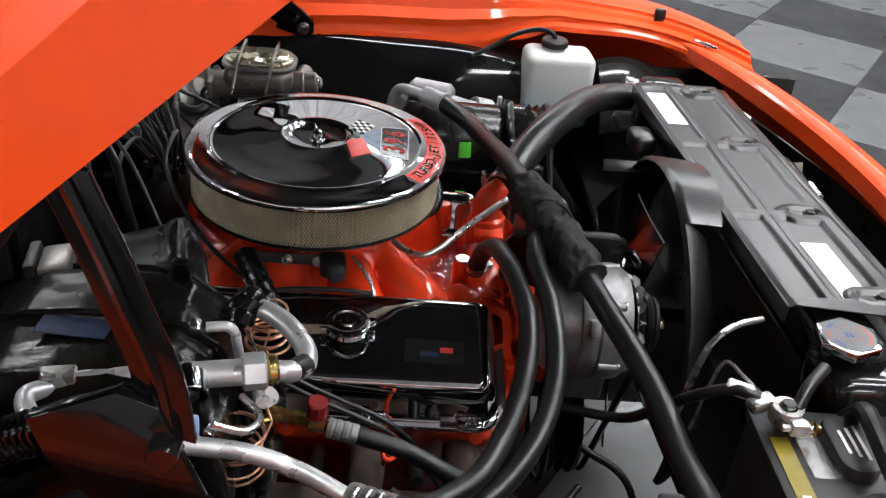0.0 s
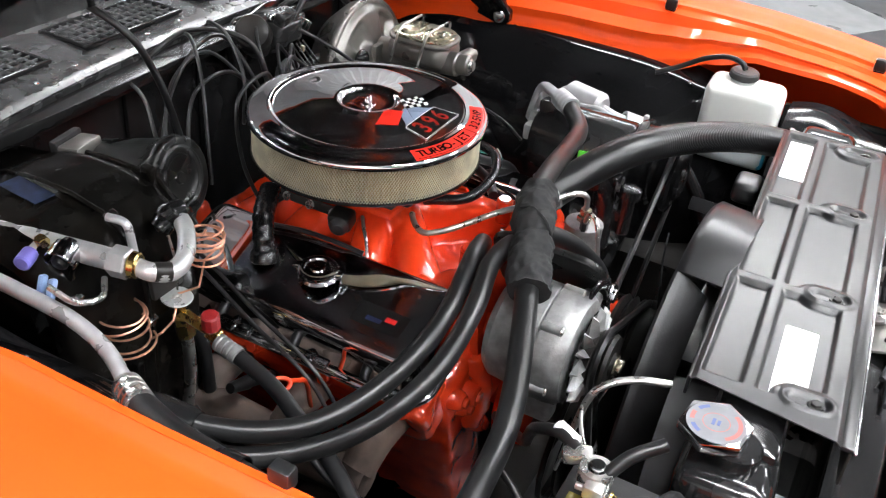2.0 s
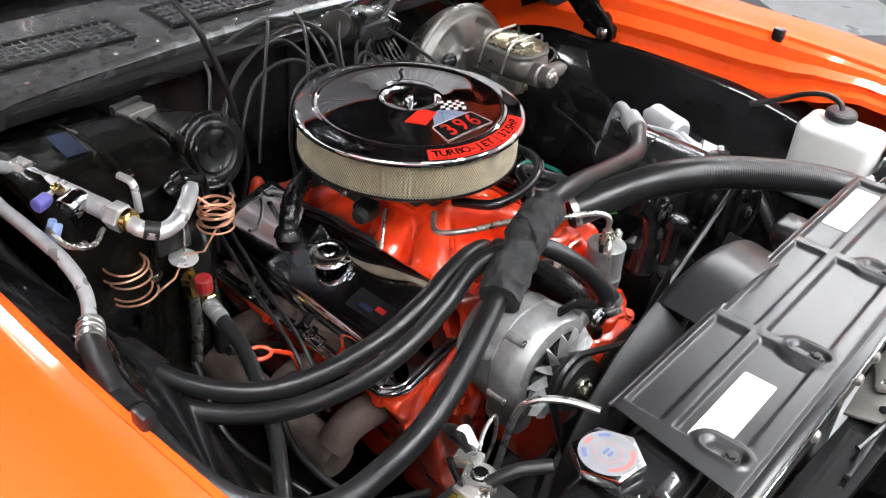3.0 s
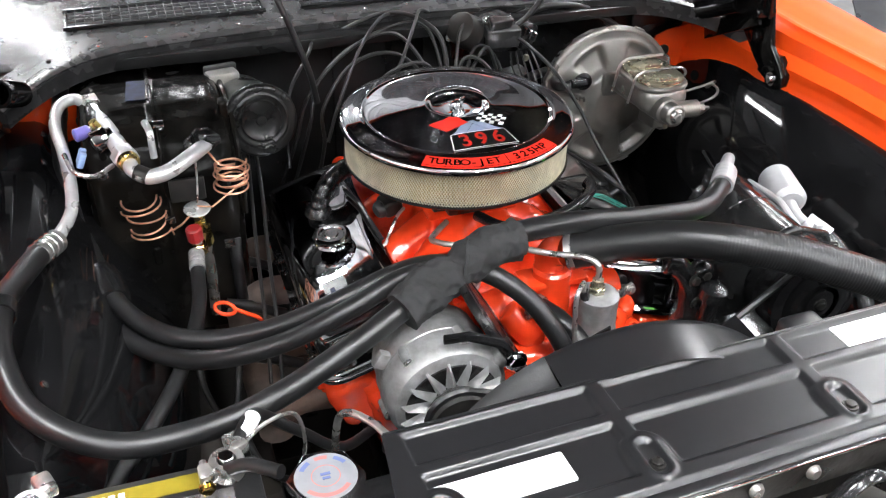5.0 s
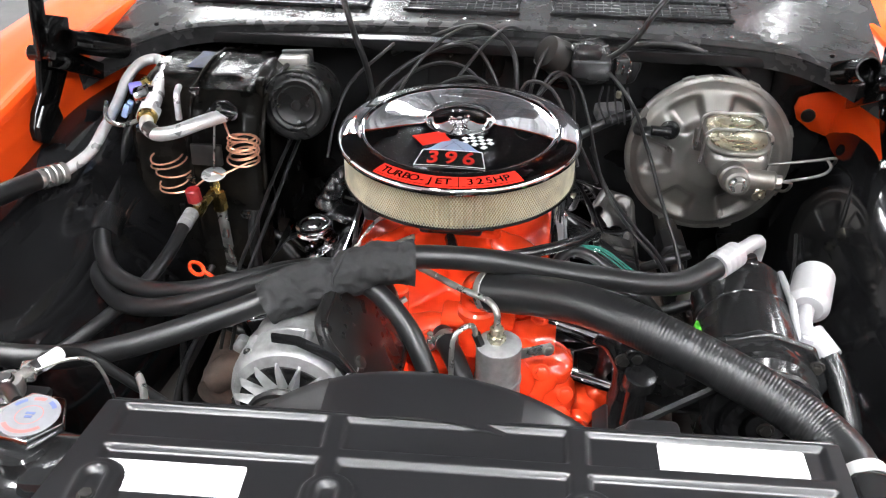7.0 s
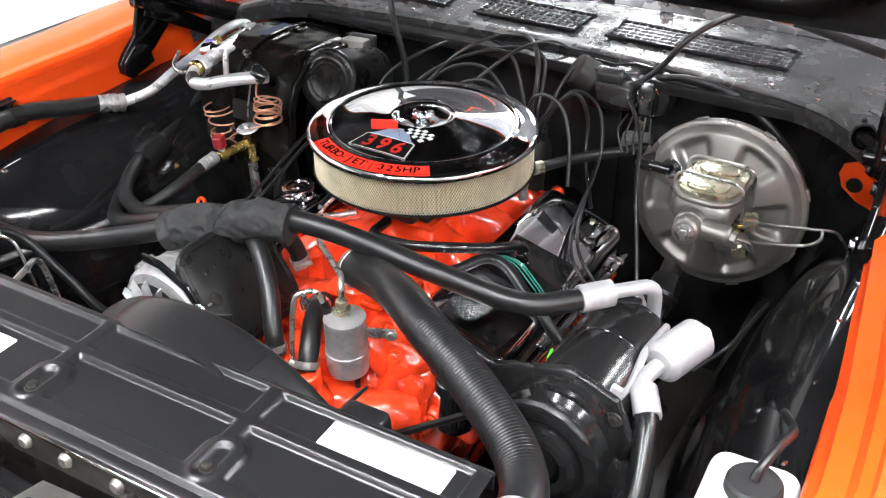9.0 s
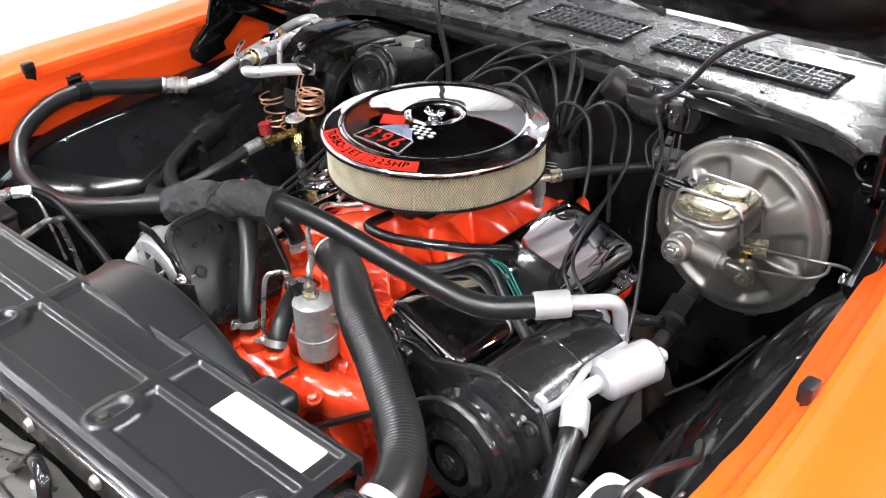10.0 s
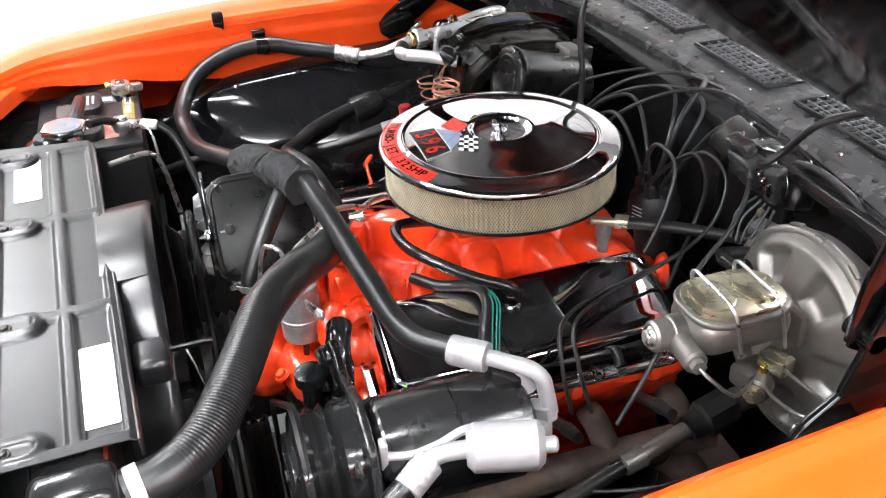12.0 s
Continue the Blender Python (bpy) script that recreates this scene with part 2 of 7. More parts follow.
def bent(points, r, bend=0.012, seg=12):
    """A pipe of straight runs with rounded corners."""
    P = [Vector(p) for p in points]
    path = [P[0]]
    for a, b, c in zip(P, P[1:], P[2:]):
        d = min(bend, (a - b).length * 0.45, (c - b).length * 0.45)
        s, e = b + (a - b).normalized() * d, b + (c - b).normalized() * d
        path += [s * (1 - t) ** 2 + b * 2 * t * (1 - t) + e * t * t for t in (0, 0.2, 0.4, 0.6, 0.8, 1)]
    return sweep(path + [P[-1]], r, seg)


def prism(outline, depth, m=Matrix(), bevel=0.0):
    """A plate of that outline (x, y), from z = 0 to depth."""
    bm = bmesh.new()
    f = bm.faces.new([bm.verts.new((x, y, 0)) for x, y in outline])
    top = bmesh.ops.extrude_face_region(bm, geom=[f])
    bmesh.ops.translate(bm, verts=[g for g in top["geom"] if isinstance(g, bmesh.types.BMVert)], vec=(0, 0, depth))
    bmesh.ops.recalc_face_normals(bm, faces=list(bm.faces))
    if bevel:
        bmesh.ops.bevel(bm, geom=[e for e in bm.edges if len(e.link_faces) == 2 and e.calc_face_angle(0) > 0.4], offset=bevel, segments=2, profile=0.5, affect="EDGES", clamp_overlap=True)
    return xform(from_bm(bm), m)


def rounded(w, h, r, n=5):
    out = []
    for cx, cy, a0 in ((w / 2 - r, h / 2 - r, 0), (-w / 2 + r, h / 2 - r, 90), (-w / 2 + r, -h / 2 + r, 180), (w / 2 - r, -h / 2 + r, 270)):
        out += [(cx + r * math.cos(radians(a0 + 90 * k / n)), cy + r * math.sin(radians(a0 + 90 * k / n))) for k in range(n + 1)]
    return out


def sheet(nu, nv, fn, thick=0.0):
    """A grid of fn(u, v), u and v from 0 to 1, with a back face thick metres below."""
    vs = [Vector(fn(i / nu, j / nv)) for i in range(nu + 1) for j in range(nv + 1)]
    w = nv + 1
    fs = [(i * w + j, (i + 1) * w + j, (i + 1) * w + j + 1, i * w + j + 1) for i in range(nu) for j in range(nv)]
    if not thick:
        return vs, fs
    nor = [Vector() for _ in vs]
    for f in fs:
        c = (vs[f[1]] - vs[f[0]]).cross(vs[f[2]] - vs[f[0]])
        for i in f:
            nor[i] += c
    k = len(vs)
    back = [v - n.normalized() * thick for v, n in zip(vs, nor)]
    fs2 = [tuple(reversed([i + k for i in f])) for f in fs]
    rim = [i * w for i in range(nu + 1)] + [nu * w + j for j in range(1, nv + 1)] + [i * w + nv for i in range(nu - 1, -1, -1)] + [j for j in range(nv - 1, 0, -1)]
    for a, b in zip(rim, rim[1:] + rim[:1]):
        fs2.append((a, b + 0, b + k, a + k)[::-1])
    return vs + back, fs + fs2


def cast(geo, amp=0.003, scale=26.0, edge=0.014, soft=2):
    """Turns a plain solid into a sand casting: finely divided, softened and uneven."""
    bm = bmesh.new()
    vs = [bm.verts.new(v) for v in geo[0]]
    for f in geo[1]:
        try:
            bm.faces.new([vs[i] for i in f])
        except ValueError:
            pass
    bmesh.ops.remove_doubles(bm, verts=list(bm.verts), dist=1e-5)
    bmesh.ops.triangulate(bm, faces=list(bm.faces))
    for _ in range(5):
        long_edges = [e for e in bm.edges if e.calc_length() > edge]
        if not long_edges:
            break
        bmesh.ops.subdivide_edges(bm, edges=long_edges, cuts=1)
        bmesh.ops.triangulate(bm, faces=[f for f in bm.faces if len(f.verts) > 3])
    bmesh.ops.recalc_face_normals(bm, faces=list(bm.faces))
    for _ in range(soft):
        bmesh.ops.smooth_vert(bm, verts=list(bm.verts), factor=0.5, use_axis_x=True, use_axis_y=True, use_axis_z=True)
    bm.normal_update()
    moved = []
    for v in bm.verts:
        n = noise.noise(v.co * scale) + 0.5 * noise.noise(v.co * scale * 2.3 + Vector((3, 1, 7)))
        moved.append((v, v.normal * (amp * n)))
    for v, d in moved:
        v.co += d
    return from_bm(bm)


def hexbolt(p, axis, size=0.008, h=0.006, flange=True):
    p, axis = Vector(p), Vector(axis).normalized()
    m = aim(p, p + axis)
    g = [prism([(size * math.cos(radians(60 * k)), size * math.sin(radians(60 * k))) for k in range(6)], h, m, 0.0008)]
    if flange:
        g.append(lathe([(0.0001, 0.002), (size * 1.35, 0.002), (size * 1.45, 0.0)], m, 16))
    return merge(*g)


def clamp_ring(p, axis, r, w=0.010):
    """A worm clamp: a band and its screw housing."""
    p, axis = Vector(p), Vector(axis).normalized()
    m = aim(p - axis * w / 2, p + axis)
    return merge(lathe([(r, 0), (r + 0.0015, 0.0005), (r + 0.0015, w - 0.0005), (r, w)], m, 28),
                 box(0.011, 0.018, w * 0.95, m @ at(r + 0.005, 0, w / 2), 0.002),
                 rod(m @ Vector((r + 0.006, 0.008, w / 2)), m @ Vector((r + 0.006, 0.017, w / 2)), 0.004, seg=6))


def letters(text, size):
    """Flat letter shapes from the built-in font, centred on the origin."""
    curve = bpy.data.curves.new("lettering", "FONT")
    curve.body, curve.size, curve.align_x, curve.align_y = text, size, "CENTER", "CENTER"
    curve.extrude = 0.0001
    curve.offset = size * 0.022
    ob = new("lettering", curve)
    me = ob.evaluated_get(bpy.context.evaluated_depsgraph_get()).to_mesh()
    out = [v.co.copy() for v in me.vertices], [tuple(p.vertices) for p in me.polygons]
    bpy.data.objects.remove(ob)
    bpy.data.curves.remove(curve)
    return out


BASE = {}


def mesh_of(name, geo, material, base, angle=35.0):
    me = bpy.data.meshes.new(name)
    me.from_pydata([tuple(Vector(v) - base) for v in geo[0]], [], geo[1])
    me.validate()
    bm = bmesh.new()
    bm.from_mesh(me)
    if len(bm.faces) < 6000:
        bmesh.ops.recalc_face_normals(bm, faces=list(bm.faces))
    for f in bm.faces:
        f.smooth = True
    bm.to_mesh(me)
    bm.free()
    me.set_sharp_from_angle(angle=radians(angle))
    me.materials.append(material)
    return me


def thing(name, base, label, category, group=""):
    """An Empty at the thing's base; its parts hang from it."""
    ob = tagged(new(name), label, category, group)
    ob.location = base
    ob.empty_display_size = 0.02
    BASE[ob] = Vector(base)
    return ob


def part(name, geo, material, parent, label="", angle=35.0):
    ob = new(name, mesh_of(name, geo, material, BASE[parent], angle))
    ob.parent = parent
    BASE[ob] = BASE[parent]
    return tagged(ob, label)


def single(name, geo, material, label, category, group="", kind="", angle=35.0):
    """A thing that is one mesh."""
    lo = [min(Vector(v)[i] for v in geo[0]) for i in range(3)]
    hi = [max(Vector(v)[i] for v in geo[0]) for i in range(3)]
    base = Vector(((lo[0] + hi[0]) / 2, (lo[1] + hi[1]) / 2, lo[2]))
    ob = new(name, mesh_of(name, geo, material, base, angle))
    ob.location = base
    BASE[ob] = base
    return tagged(ob, label, category, group, kind)


# ---- showroom ----
def showroom():
    floor = single("floor", box(26, 26, 0.10, at(0, 0, -0.054)), GROUT, "grey showroom floor of checkered tiles", "floor", kind="structure")
    def ribbed_wall(length, height):
        """Corrugated sheet along x with its face towards -y."""
        pts, x, k = [], -length / 2, 0
        while x < length / 2:
            pts += [(x, 0.0), (x + 0.13, 0.0), (x + 0.16, -0.03), (x + 0.20, -0.03)]
            x += 0.23
        n = len(pts)
        vs = [(px, py, z) for px, py in pts for z in (0.0, height)] + [(px, 0.10, z) for px in (pts[0][0], pts[-1][0]) for z in (0.0, height)]
        fs = [(2 * q, 2 * q + 2, 2 * q + 3, 2 * q + 1) for q in range(n - 1)]
        fs += [(0, 1, 2 * n + 1, 2 * n), (2 * n - 2, 2 * n + 2, 2 * n + 3, 2 * n - 1), (2 * n, 2 * n + 1, 2 * n + 3, 2 * n + 2)]
        return vs, fs
    for name, x, y, length, rz in (("wall_west", -6.2, 0, 26, 90), ("wall_east", 8.2, 0, 26, -90), ("wall_north", 1.0, 11.0, 14.4, 0)):
        white = name == "wall_west"
        single(name, xform(ribbed_wall(length, 4.6), at(x, y, 0, 0, 0, rz)), {"wall_west": WALL, "wall_east": PALE_WALL}.get(name, GREY_WALL), ("white" if white else "grey") + " corrugated sheet metal showroom wall", "wall", kind="structure")
    # added block: supplies the white beyond the fender, whose true source is unknown
    single("low_partition", box(0.12, 9.0, 1.25, at(-3.4, -0.5, 0.625), 0.01), WALL, "low white block added in place of an unidentified white area", "partition", kind="structure")
    single("wall_south", box(26, 0.2, 4.6, at(0, -13, 2.3)), GREY_WALL, "plain grey showroom wall", "wall", kind="structure")
    single("ceiling", xform(ribbed_wall(26, 26), Matrix(((1, 0, 0, 0), (0, 0, 1, -13), (0, 1, 0, 4.62), (0, 0, 0, 1)))), CEILING, "grey corrugated metal showroom ceiling", "ceiling", kind="structure")
    # ceiling lights out of view; those at x ±0.9 and ±1.5 are added fill
    first = thing("ceiling_light", (0, 0, 4.5), "long white light hung out of view below the ceiling", "ceiling light", "ceiling lights")
    part("frame", merge(box(0.20, 2.5, 0.05, at(0, 0, 4.225), 0.01), box(0.02, 0.02, 0.36, at(0, 1.0, 4.42)), box(0.02, 0.02, 0.36, at(0, -1.0, 4.42))), ALLOY_BRIGHT, first, "white metal light frame")
    part("diffuser", box(0.28, 2.4, 0.03, at(0, 0, 4.185), 0.008), TUBE_LIGHT, first, "glowing white diffuser")
    spots = [(3.0, -4.5), (3.0, 1.5), (5.4, -3.0), (5.4, 0.0), (5.4, 3.0), (0.0, -6.4), (-3.2, 7.4), (0.2, 8.6), (2.2, 8.6), (-4.9, -2.8), (-1.5, -0.4), (1.5, -0.4), (-0.9, -2.6), (0.9, -2.6), (-1.5, 4.4)]
    first.location = (spots[0][0], spots[0][1], 4.5)
    for x, y in spots[1:]:
        copy_thing(first, pose(x, y, 4.5))
    return floor


FLOOR = showroom()


# ---- car body ----
def fender(side, x0, z0):
    """side +1: driver's. (x0, z0): the gutter at the middle of the bay."""
    edge = [(-0.70, 0.960), (-0.58, 0.965), (-0.42, 0.955), (-0.34, 0.930), (-0.27, 0.900), (-0.20, 0.886), (-0.13, 0.886), (-0.05, 0.888), (0.04, 0.880), (0.11, 0.868), (0.20, 0.848), (0.30, 0.838), (0.62, 0.836)] if side > 0 else \
        [(-0.70, 0.963), (-0.53, 0.933), (-0.41, 0.908), (-0.31, 0.892), (-0.21, 0.900), (-0.11, 0.900), (0.01, 0.892), (0.12, 0.880), (0.22, 0.855), (0.30, 0.845), (0.62, 0.845)]

    def hem(y):
        for (a, p), (b, q) in zip(edge, edge[1:]):
            if y <= b:
                t = max(0.0, (y - a) / (b - a))
                return p + (q - p) * t * t * (3 - 2 * t)
        return edge[-1][1]
    prof = [(-0.060, -0.150), (-0.057, -0.120), (-0.046, -0.098), (-0.042, -0.080), (-0.044, -0.060), (-0.020, -0.040), (-0.012, -0.012), (0.0, 0.0), (0.004, 0.006),
            (0.012, 0.006), (0.030, 0.008), (0.08, 0.012), (0.15, 0.006), (0.21, -0.018), (0.245, -0.07), (0.262, -0.16), (0.262, -0.34), (0.24, -0.50), (0.21, -0.72)]
    prof = [(px, pz - 0.008 if px > 0.02 else pz) for px, pz in prof]

    def fn(u, v):
        y = 0.62 - 1.385 * u
        i = v * (len(prof) - 1)
        k = min(int(i), len(prof) - 2)
        px, pz = [a + (b - a) * (i - k) for a, b in zip(prof[k], prof[k + 1])]
        if px < 0:
            px *= 1.0 if side > 0 else 0.15
            pz *= (z0 - hem(y)) / 0.150
        inset = 0.05 * max(0.0, (-y - 0.2) / 0.6) ** 1.6 + 0.10 * max(0.0, (-y - 0.62) / 0.145) ** 2 + 0.03 * max(0.0, (y - 0.1) / 0.5) ** 2
        if side > 0:
            inset -= 0.11 * max(-0.12, min(-y, 0.42)) - 0.40 * max(0.0, -y - 0.55) ** 1.5
        else:
            inset -= 0.10 * max(0.0, min(y + 0.05, 0.15))
        drop = 0.030 * max(0.0, (-y - 0.25) / 0.55) ** 1.5
        return (side * (x0 + px * (1 - 0.15 * u) - inset), y, z0 + pz - drop)
    return fn, prof


def build_fender(side, x0, z0):
    ob = thing("front_fender", (side * (x0 + 0.1), -0.2, 0.45), "glossy orange front fender with a folded inner lip", "fender", "front fenders")
    fn, prof = fender(side, x0, z0)
    last = len(prof) - 1
    for name, a, b in (("inner_skirt", 0, 6), ("gutter_lip", 6, 9), ("outer_panel", 9, last)):
        part(name, sheet(60, 4 * (b - a), lambda u, v: fn(u, (a + (b - a) * v) / last), 0.0015), ORANGE, ob, angle=28)
    return ob


build_fender(1, 0.685, 1.000)
build_fender(-1, 0.652, 1.000)


for s in (-1, 1):
    single("body_side", box(0.06, 2.0, 0.75, at(s * 0.90, 1.62, 0.62), 0.03, 3), ORANGE, "orange lower body side behind the fender", "body side", "body sides")


def rubber_bumper(x, y, z, rz=0):
    ob = thing("hood_bumper", (x, y, z), "small black rubber hood bumper on the fender lip", "bumper", "hood bumpers")
    part("block", box(0.016, 0.022, 0.022, at(x, y, z + 0.010, 0, 0, rz), 0.004), RUBBER, ob)
    part("clip", box(0.006, 0.020, 0.030, at(x, y, z - 0.012, 0, 0, rz), 0.002), BLACK, ob)
    return ob


rubber_bumper(0.706, -0.232, 0.998)
rubber_bumper(-0.648, -0.323, 1.000)
rubber_bumper(0.690, -0.62, 0.985)


def hood():
    ob = thing("hood", (0, 0.27, 1.12), "open hood, orange outside and black underneath", "hood")
    c, s = math.cos(radians(42.4)), math.sin(radians(42.4))

    def world_of(x, u, h):
        return (x, 0.270 - c * u + s * h, 1.125 + s * u + c * h)

    def outer(u, v):
        x = -0.70 + 1.44 * v
        w = (v - 0.5) * 2
        return world_of(x, 1.30 * u, 0.060 + 0.020 * (1 - w ** 4) + 0.015 * math.exp(-((abs(w) - 0.45) / 0.06) ** 2))

    part("outer_panel", sheet(20, 48, lambda u, v: outer(u, v), 0.002), ORANGE, ob, "glossy orange painted outer panel")
    for x in (-0.70, 0.74):
        part("side_flange", sheet(20, 4, lambda u, v, x=x: world_of(x, 1.30 * u, 0.060 - 0.060 * v), 0.002), ORANGE, ob, "orange folded side flange")
    part("front_flange", sheet(20, 4, lambda u, v: world_of(-0.70 + 1.44 * u, 1.30, 0.060 - 0.060 * v), 0.002), ORANGE, ob)
    for x in (-0.6965, 0.7365):
        part("inner_edge", sheet(16, 3, lambda u, v, x=x: world_of(x, 0.004 + 1.29 * u, 0.056 - 0.055 * v), 0.0015), BLACK, ob, "black inside of the flange")
    part("rear_flange", sheet(20, 3, lambda u, v: world_of(-0.70 + 1.44 * u, 0.0, 0.062 - 0.045 * v), 0.002), ORANGE, ob, "orange folded rear edge")
    part("inner_edge", sheet(16, 3, lambda u, v: world_of(-0.69 + 1.42 * u, 1.2965, 0.056 - 0.055 * v), 0.0015), BLACK, ob)
    part("inner_panel", sheet(16, 24, lambda u, v: world_of(-0.692 + 1.424 * v, 0.008 + 1.284 * u, 0.012 + 0.020 * (math.sin(v * 18.8) > 0.2) * (0.08 < u < 0.92)), 0.002), BLACK, ob, "black painted inner panel with stamped ribs")


hood()


def hinge(s, x, dy, dz, inward):
    """A black hood hinge: bracket on the fender, a wide curved arm, a link and a coil spring with its tube."""
    ob = thing("spring_hinge", (x, 0.10 + dy, 0.91 + dz), "glossy black hood hinge with a coil spring", "hood hinge", "hood hinges")

    def plate(yz, xx, thick):
        return prism([(y + dy, z + dz) for y, z in yz], thick, Matrix(((0, 0, 1, xx), (1, 0, 0, 0), (0, 1, 0, 0), (0, 0, 0, 1))), 0.0012)
    part("bracket", plate([(0.215, 1.060), (0.150, 1.088), (0.122, 1.075), (0.108, 1.030), (0.092, 0.985), (0.062, 0.962), (0.047, 0.945), (0.048, 0.930), (0.062, 0.921), (0.092, 0.926), (0.132, 0.950), (0.178, 0.985), (0.205, 1.020)], x - s * inward, 0.010), HINGE, ob)
    part("foot", plate([(0.050, 0.948), (0.048, 0.927), (0.064, 0.914), (0.120, 0.930), (0.112, 0.964), (0.080, 0.970)], x + s * 0.004 - s * inward, 0.022), HINGE, ob)
    part("foot_bolt", hexbolt((x - s * (0.004 + inward), 0.068 + dy, 0.936 + dz), (-s, 0, 0), 0.009, 0.008), CHROME_DULL, ob)
    arm = spline([(0, 0.175, 1.26), (0, 0.155, 1.20), (0, 0.140, 1.15), (0, 0.125, 1.10), (0, 0.118, 1.04)], 8)
    yz = [(p.y - 0.019, p.z - 0.006) for p in arm] + [(p.y + 0.019, p.z + 0.006) for p in reversed(arm)]
    part("arm", plate(yz, x - s * 0.012, 0.007), HINGE, ob, "wide curved black arm")
    part("arm_rib", sweep([Vector((x - s * 0.013, p.y + dy, p.z + dz)) for p in arm], 0.006, 8), HINGE, ob)
    part("link", plate([(0.11, 1.02), (0.13, 1.05), (0.27, 0.96), (0.26, 0.935)], x - s * 0.020, 0.006), HINGE, ob)
    p0, p1 = Vector((x - s * 0.035, 0.150 + dy, 1.048 + dz)), Vector((x - s * 0.048, 0.335 + dy, 0.960 + dz))
    d = (p1 - p0)
    side, up = Vector((1, 0, 0)), d.normalized().cross(Vector((1, 0, 0)))
    part("spring", sweep([p0.lerp(p1, 0.14 + 0.86 * k / 300) + side * (math.cos(k * 0.56) * 0.0165) + up * (math.sin(k * 0.56) * 0.0165) for k in range(301)], 0.0028, 6), HINGE, ob, "black coil spring")
    part("spring_tube", lathe([(0.0155, 0.0), (0.0185, 0.0), (0.0190, 0.003), (0.0185, 0.006), (0.0185, d.length * 0.24), (0.0155, d.length * 0.24), (0.0155, 0.0)], aim(p0, p1), 28), HINGE, ob, "black open ended tube")
    for y, z in ((0.132, 0.990), (0.13, 1.035), (0.148, 1.012), (0.15, 1.06)):
        part("bolt", hexbolt((x - s * (0.002 + inward), y + dy, z + dz), (-s, 0, 0), 0.009, 0.007), HINGE, ob)
    part("pivot", rod((x - s * 0.028, 0.12 + dy, 1.038 + dz), (x + s * 0.01, 0.12 + dy, 1.038 + dz), 0.012, bevel=0.002), HINGE, ob)
    return ob


hinge(1, 0.619, 0.012, -0.006, 0.0)
hinge(-1, -0.652, -0.060, 0.010, 0.002)

for s, dx in ((1, 0.0), (-1, -0.035)):
    ob = thing("hinge_mount", (s * (0.62 + dx), 0.355, 0.78), "orange painted cowl side plate with a round plug", "mounting plate", "hinge mounts")
    m = Matrix(((s, 0, 0, s * dx), (0, 0, -1, 0.358), (0, 1, 0, 0), (0, 0, 0, 1)))
    part("plate", prism([(0.540, 0.890), (0.548, 0.868), (0.574, 0.848), (0.614, 0.834), (0.640, 0.795), (0.675, 0.745), (0.70, 0.74), (0.70, 0.945), (0.62, 0.926), (0.57, 0.918), (0.545, 0.908)], 0.004, m, 0.001), ORANGE, ob)
    part("plug", xform(rod((0.566, 0.876, -0.002), (0.566, 0.876, 0.008), 0.0125, bevel=0.002), m), RUBBER, ob, "black rubber plug")


def cowl():
    def front(x):
        return 0.352 - 0.18 * x * x - 1.6 * max(0.0, abs(x) - 0.42) ** 2

    def top(u, v):
        x = -0.66 + 1.34 * u
        y0 = front(x)
        y = y0 + (0.565 - y0) * v
        z = 1.010 + 0.012 * v - 0.045 * max(0.0, (abs(x) - 0.48) / 0.18) ** 2 * (1 - v)
        if v < 0.04:
            z -= 0.004
        return (x, y, z)
    ob = single("cowl_panel", merge(sheet(60, 24, top, 0.003), sheet(60, 3, lambda u, v: (lambda p: (p[0], p[1] + 0.004 * v, p[2] - 0.028 * v - 0.002))(top(u, 0)), 0.002),
                                    sheet(30, 3, lambda u, v: (-0.6 + 1.2 * u, 0.555 + 0.02 * v, 1.024 + 0.016 * v), 0.002)), COWL,
                "worn glossy black cowl panel below the windshield", "cowl panel", kind="structure")
    # pressed spot welds and holes along the lip
    for k in range(16):
        x = -0.56 + 0.075 * k
        single("cowl_fastener", rod((x, front(x) + 0.03, 1.008), (x, front(x) + 0.03, 1.0135), 0.004, seg=10, bevel=0.001), CHROME_DULL if k % 3 else BLACK, "small fastener on the cowl panel", "fastener", "cowl fasteners")
    return ob


cowl()


def vent(x0, x1, y0, y1, cols, rows):
    z = 1.019
    cx, cy = (x0 + x1) / 2, (y0 + y1) / 2
    ob = thing("cowl_vent", (cx, cy, z - 0.004), "black slotted cowl air vent grille", "vent grille", "cowl vents")
    w, h = x1 - x0, y1 - y0
    # flat black sheet: the shade inside the vent, put in as colour
    part("backing", box(w, h, 0.003, at(cx, cy, z - 0.0045)), DECAL_SHADE_BLACK, ob, "black sheet painted as the shaded opening")
    fr = 0.006
    part("frame", merge(box(w + 0.012, fr, 0.007, at(cx, y0, z), 0.002), box(w + 0.012, fr, 0.007, at(cx, y1, z), 0.002),
                        box(fr, h, 0.007, at(x0, cy, z), 0.002), box(fr, h, 0.007, at(x1, cy, z), 0.002)), BLACK, ob)
    for k in range(1, cols):
        part("slat", box(0.0013, h, 0.0035, at(x0 + w * k / cols, cy, z + 0.0005)), VENT_BAR, ob)
    for k in range(1, rows):
        part("bar", box(w, 0.0019, 0.0035, at(cx, y0 + h * k / rows, z + 0.0003)), VENT_BAR, ob)
    return ob


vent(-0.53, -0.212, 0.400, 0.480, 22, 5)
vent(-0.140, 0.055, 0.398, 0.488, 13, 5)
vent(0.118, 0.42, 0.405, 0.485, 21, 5)

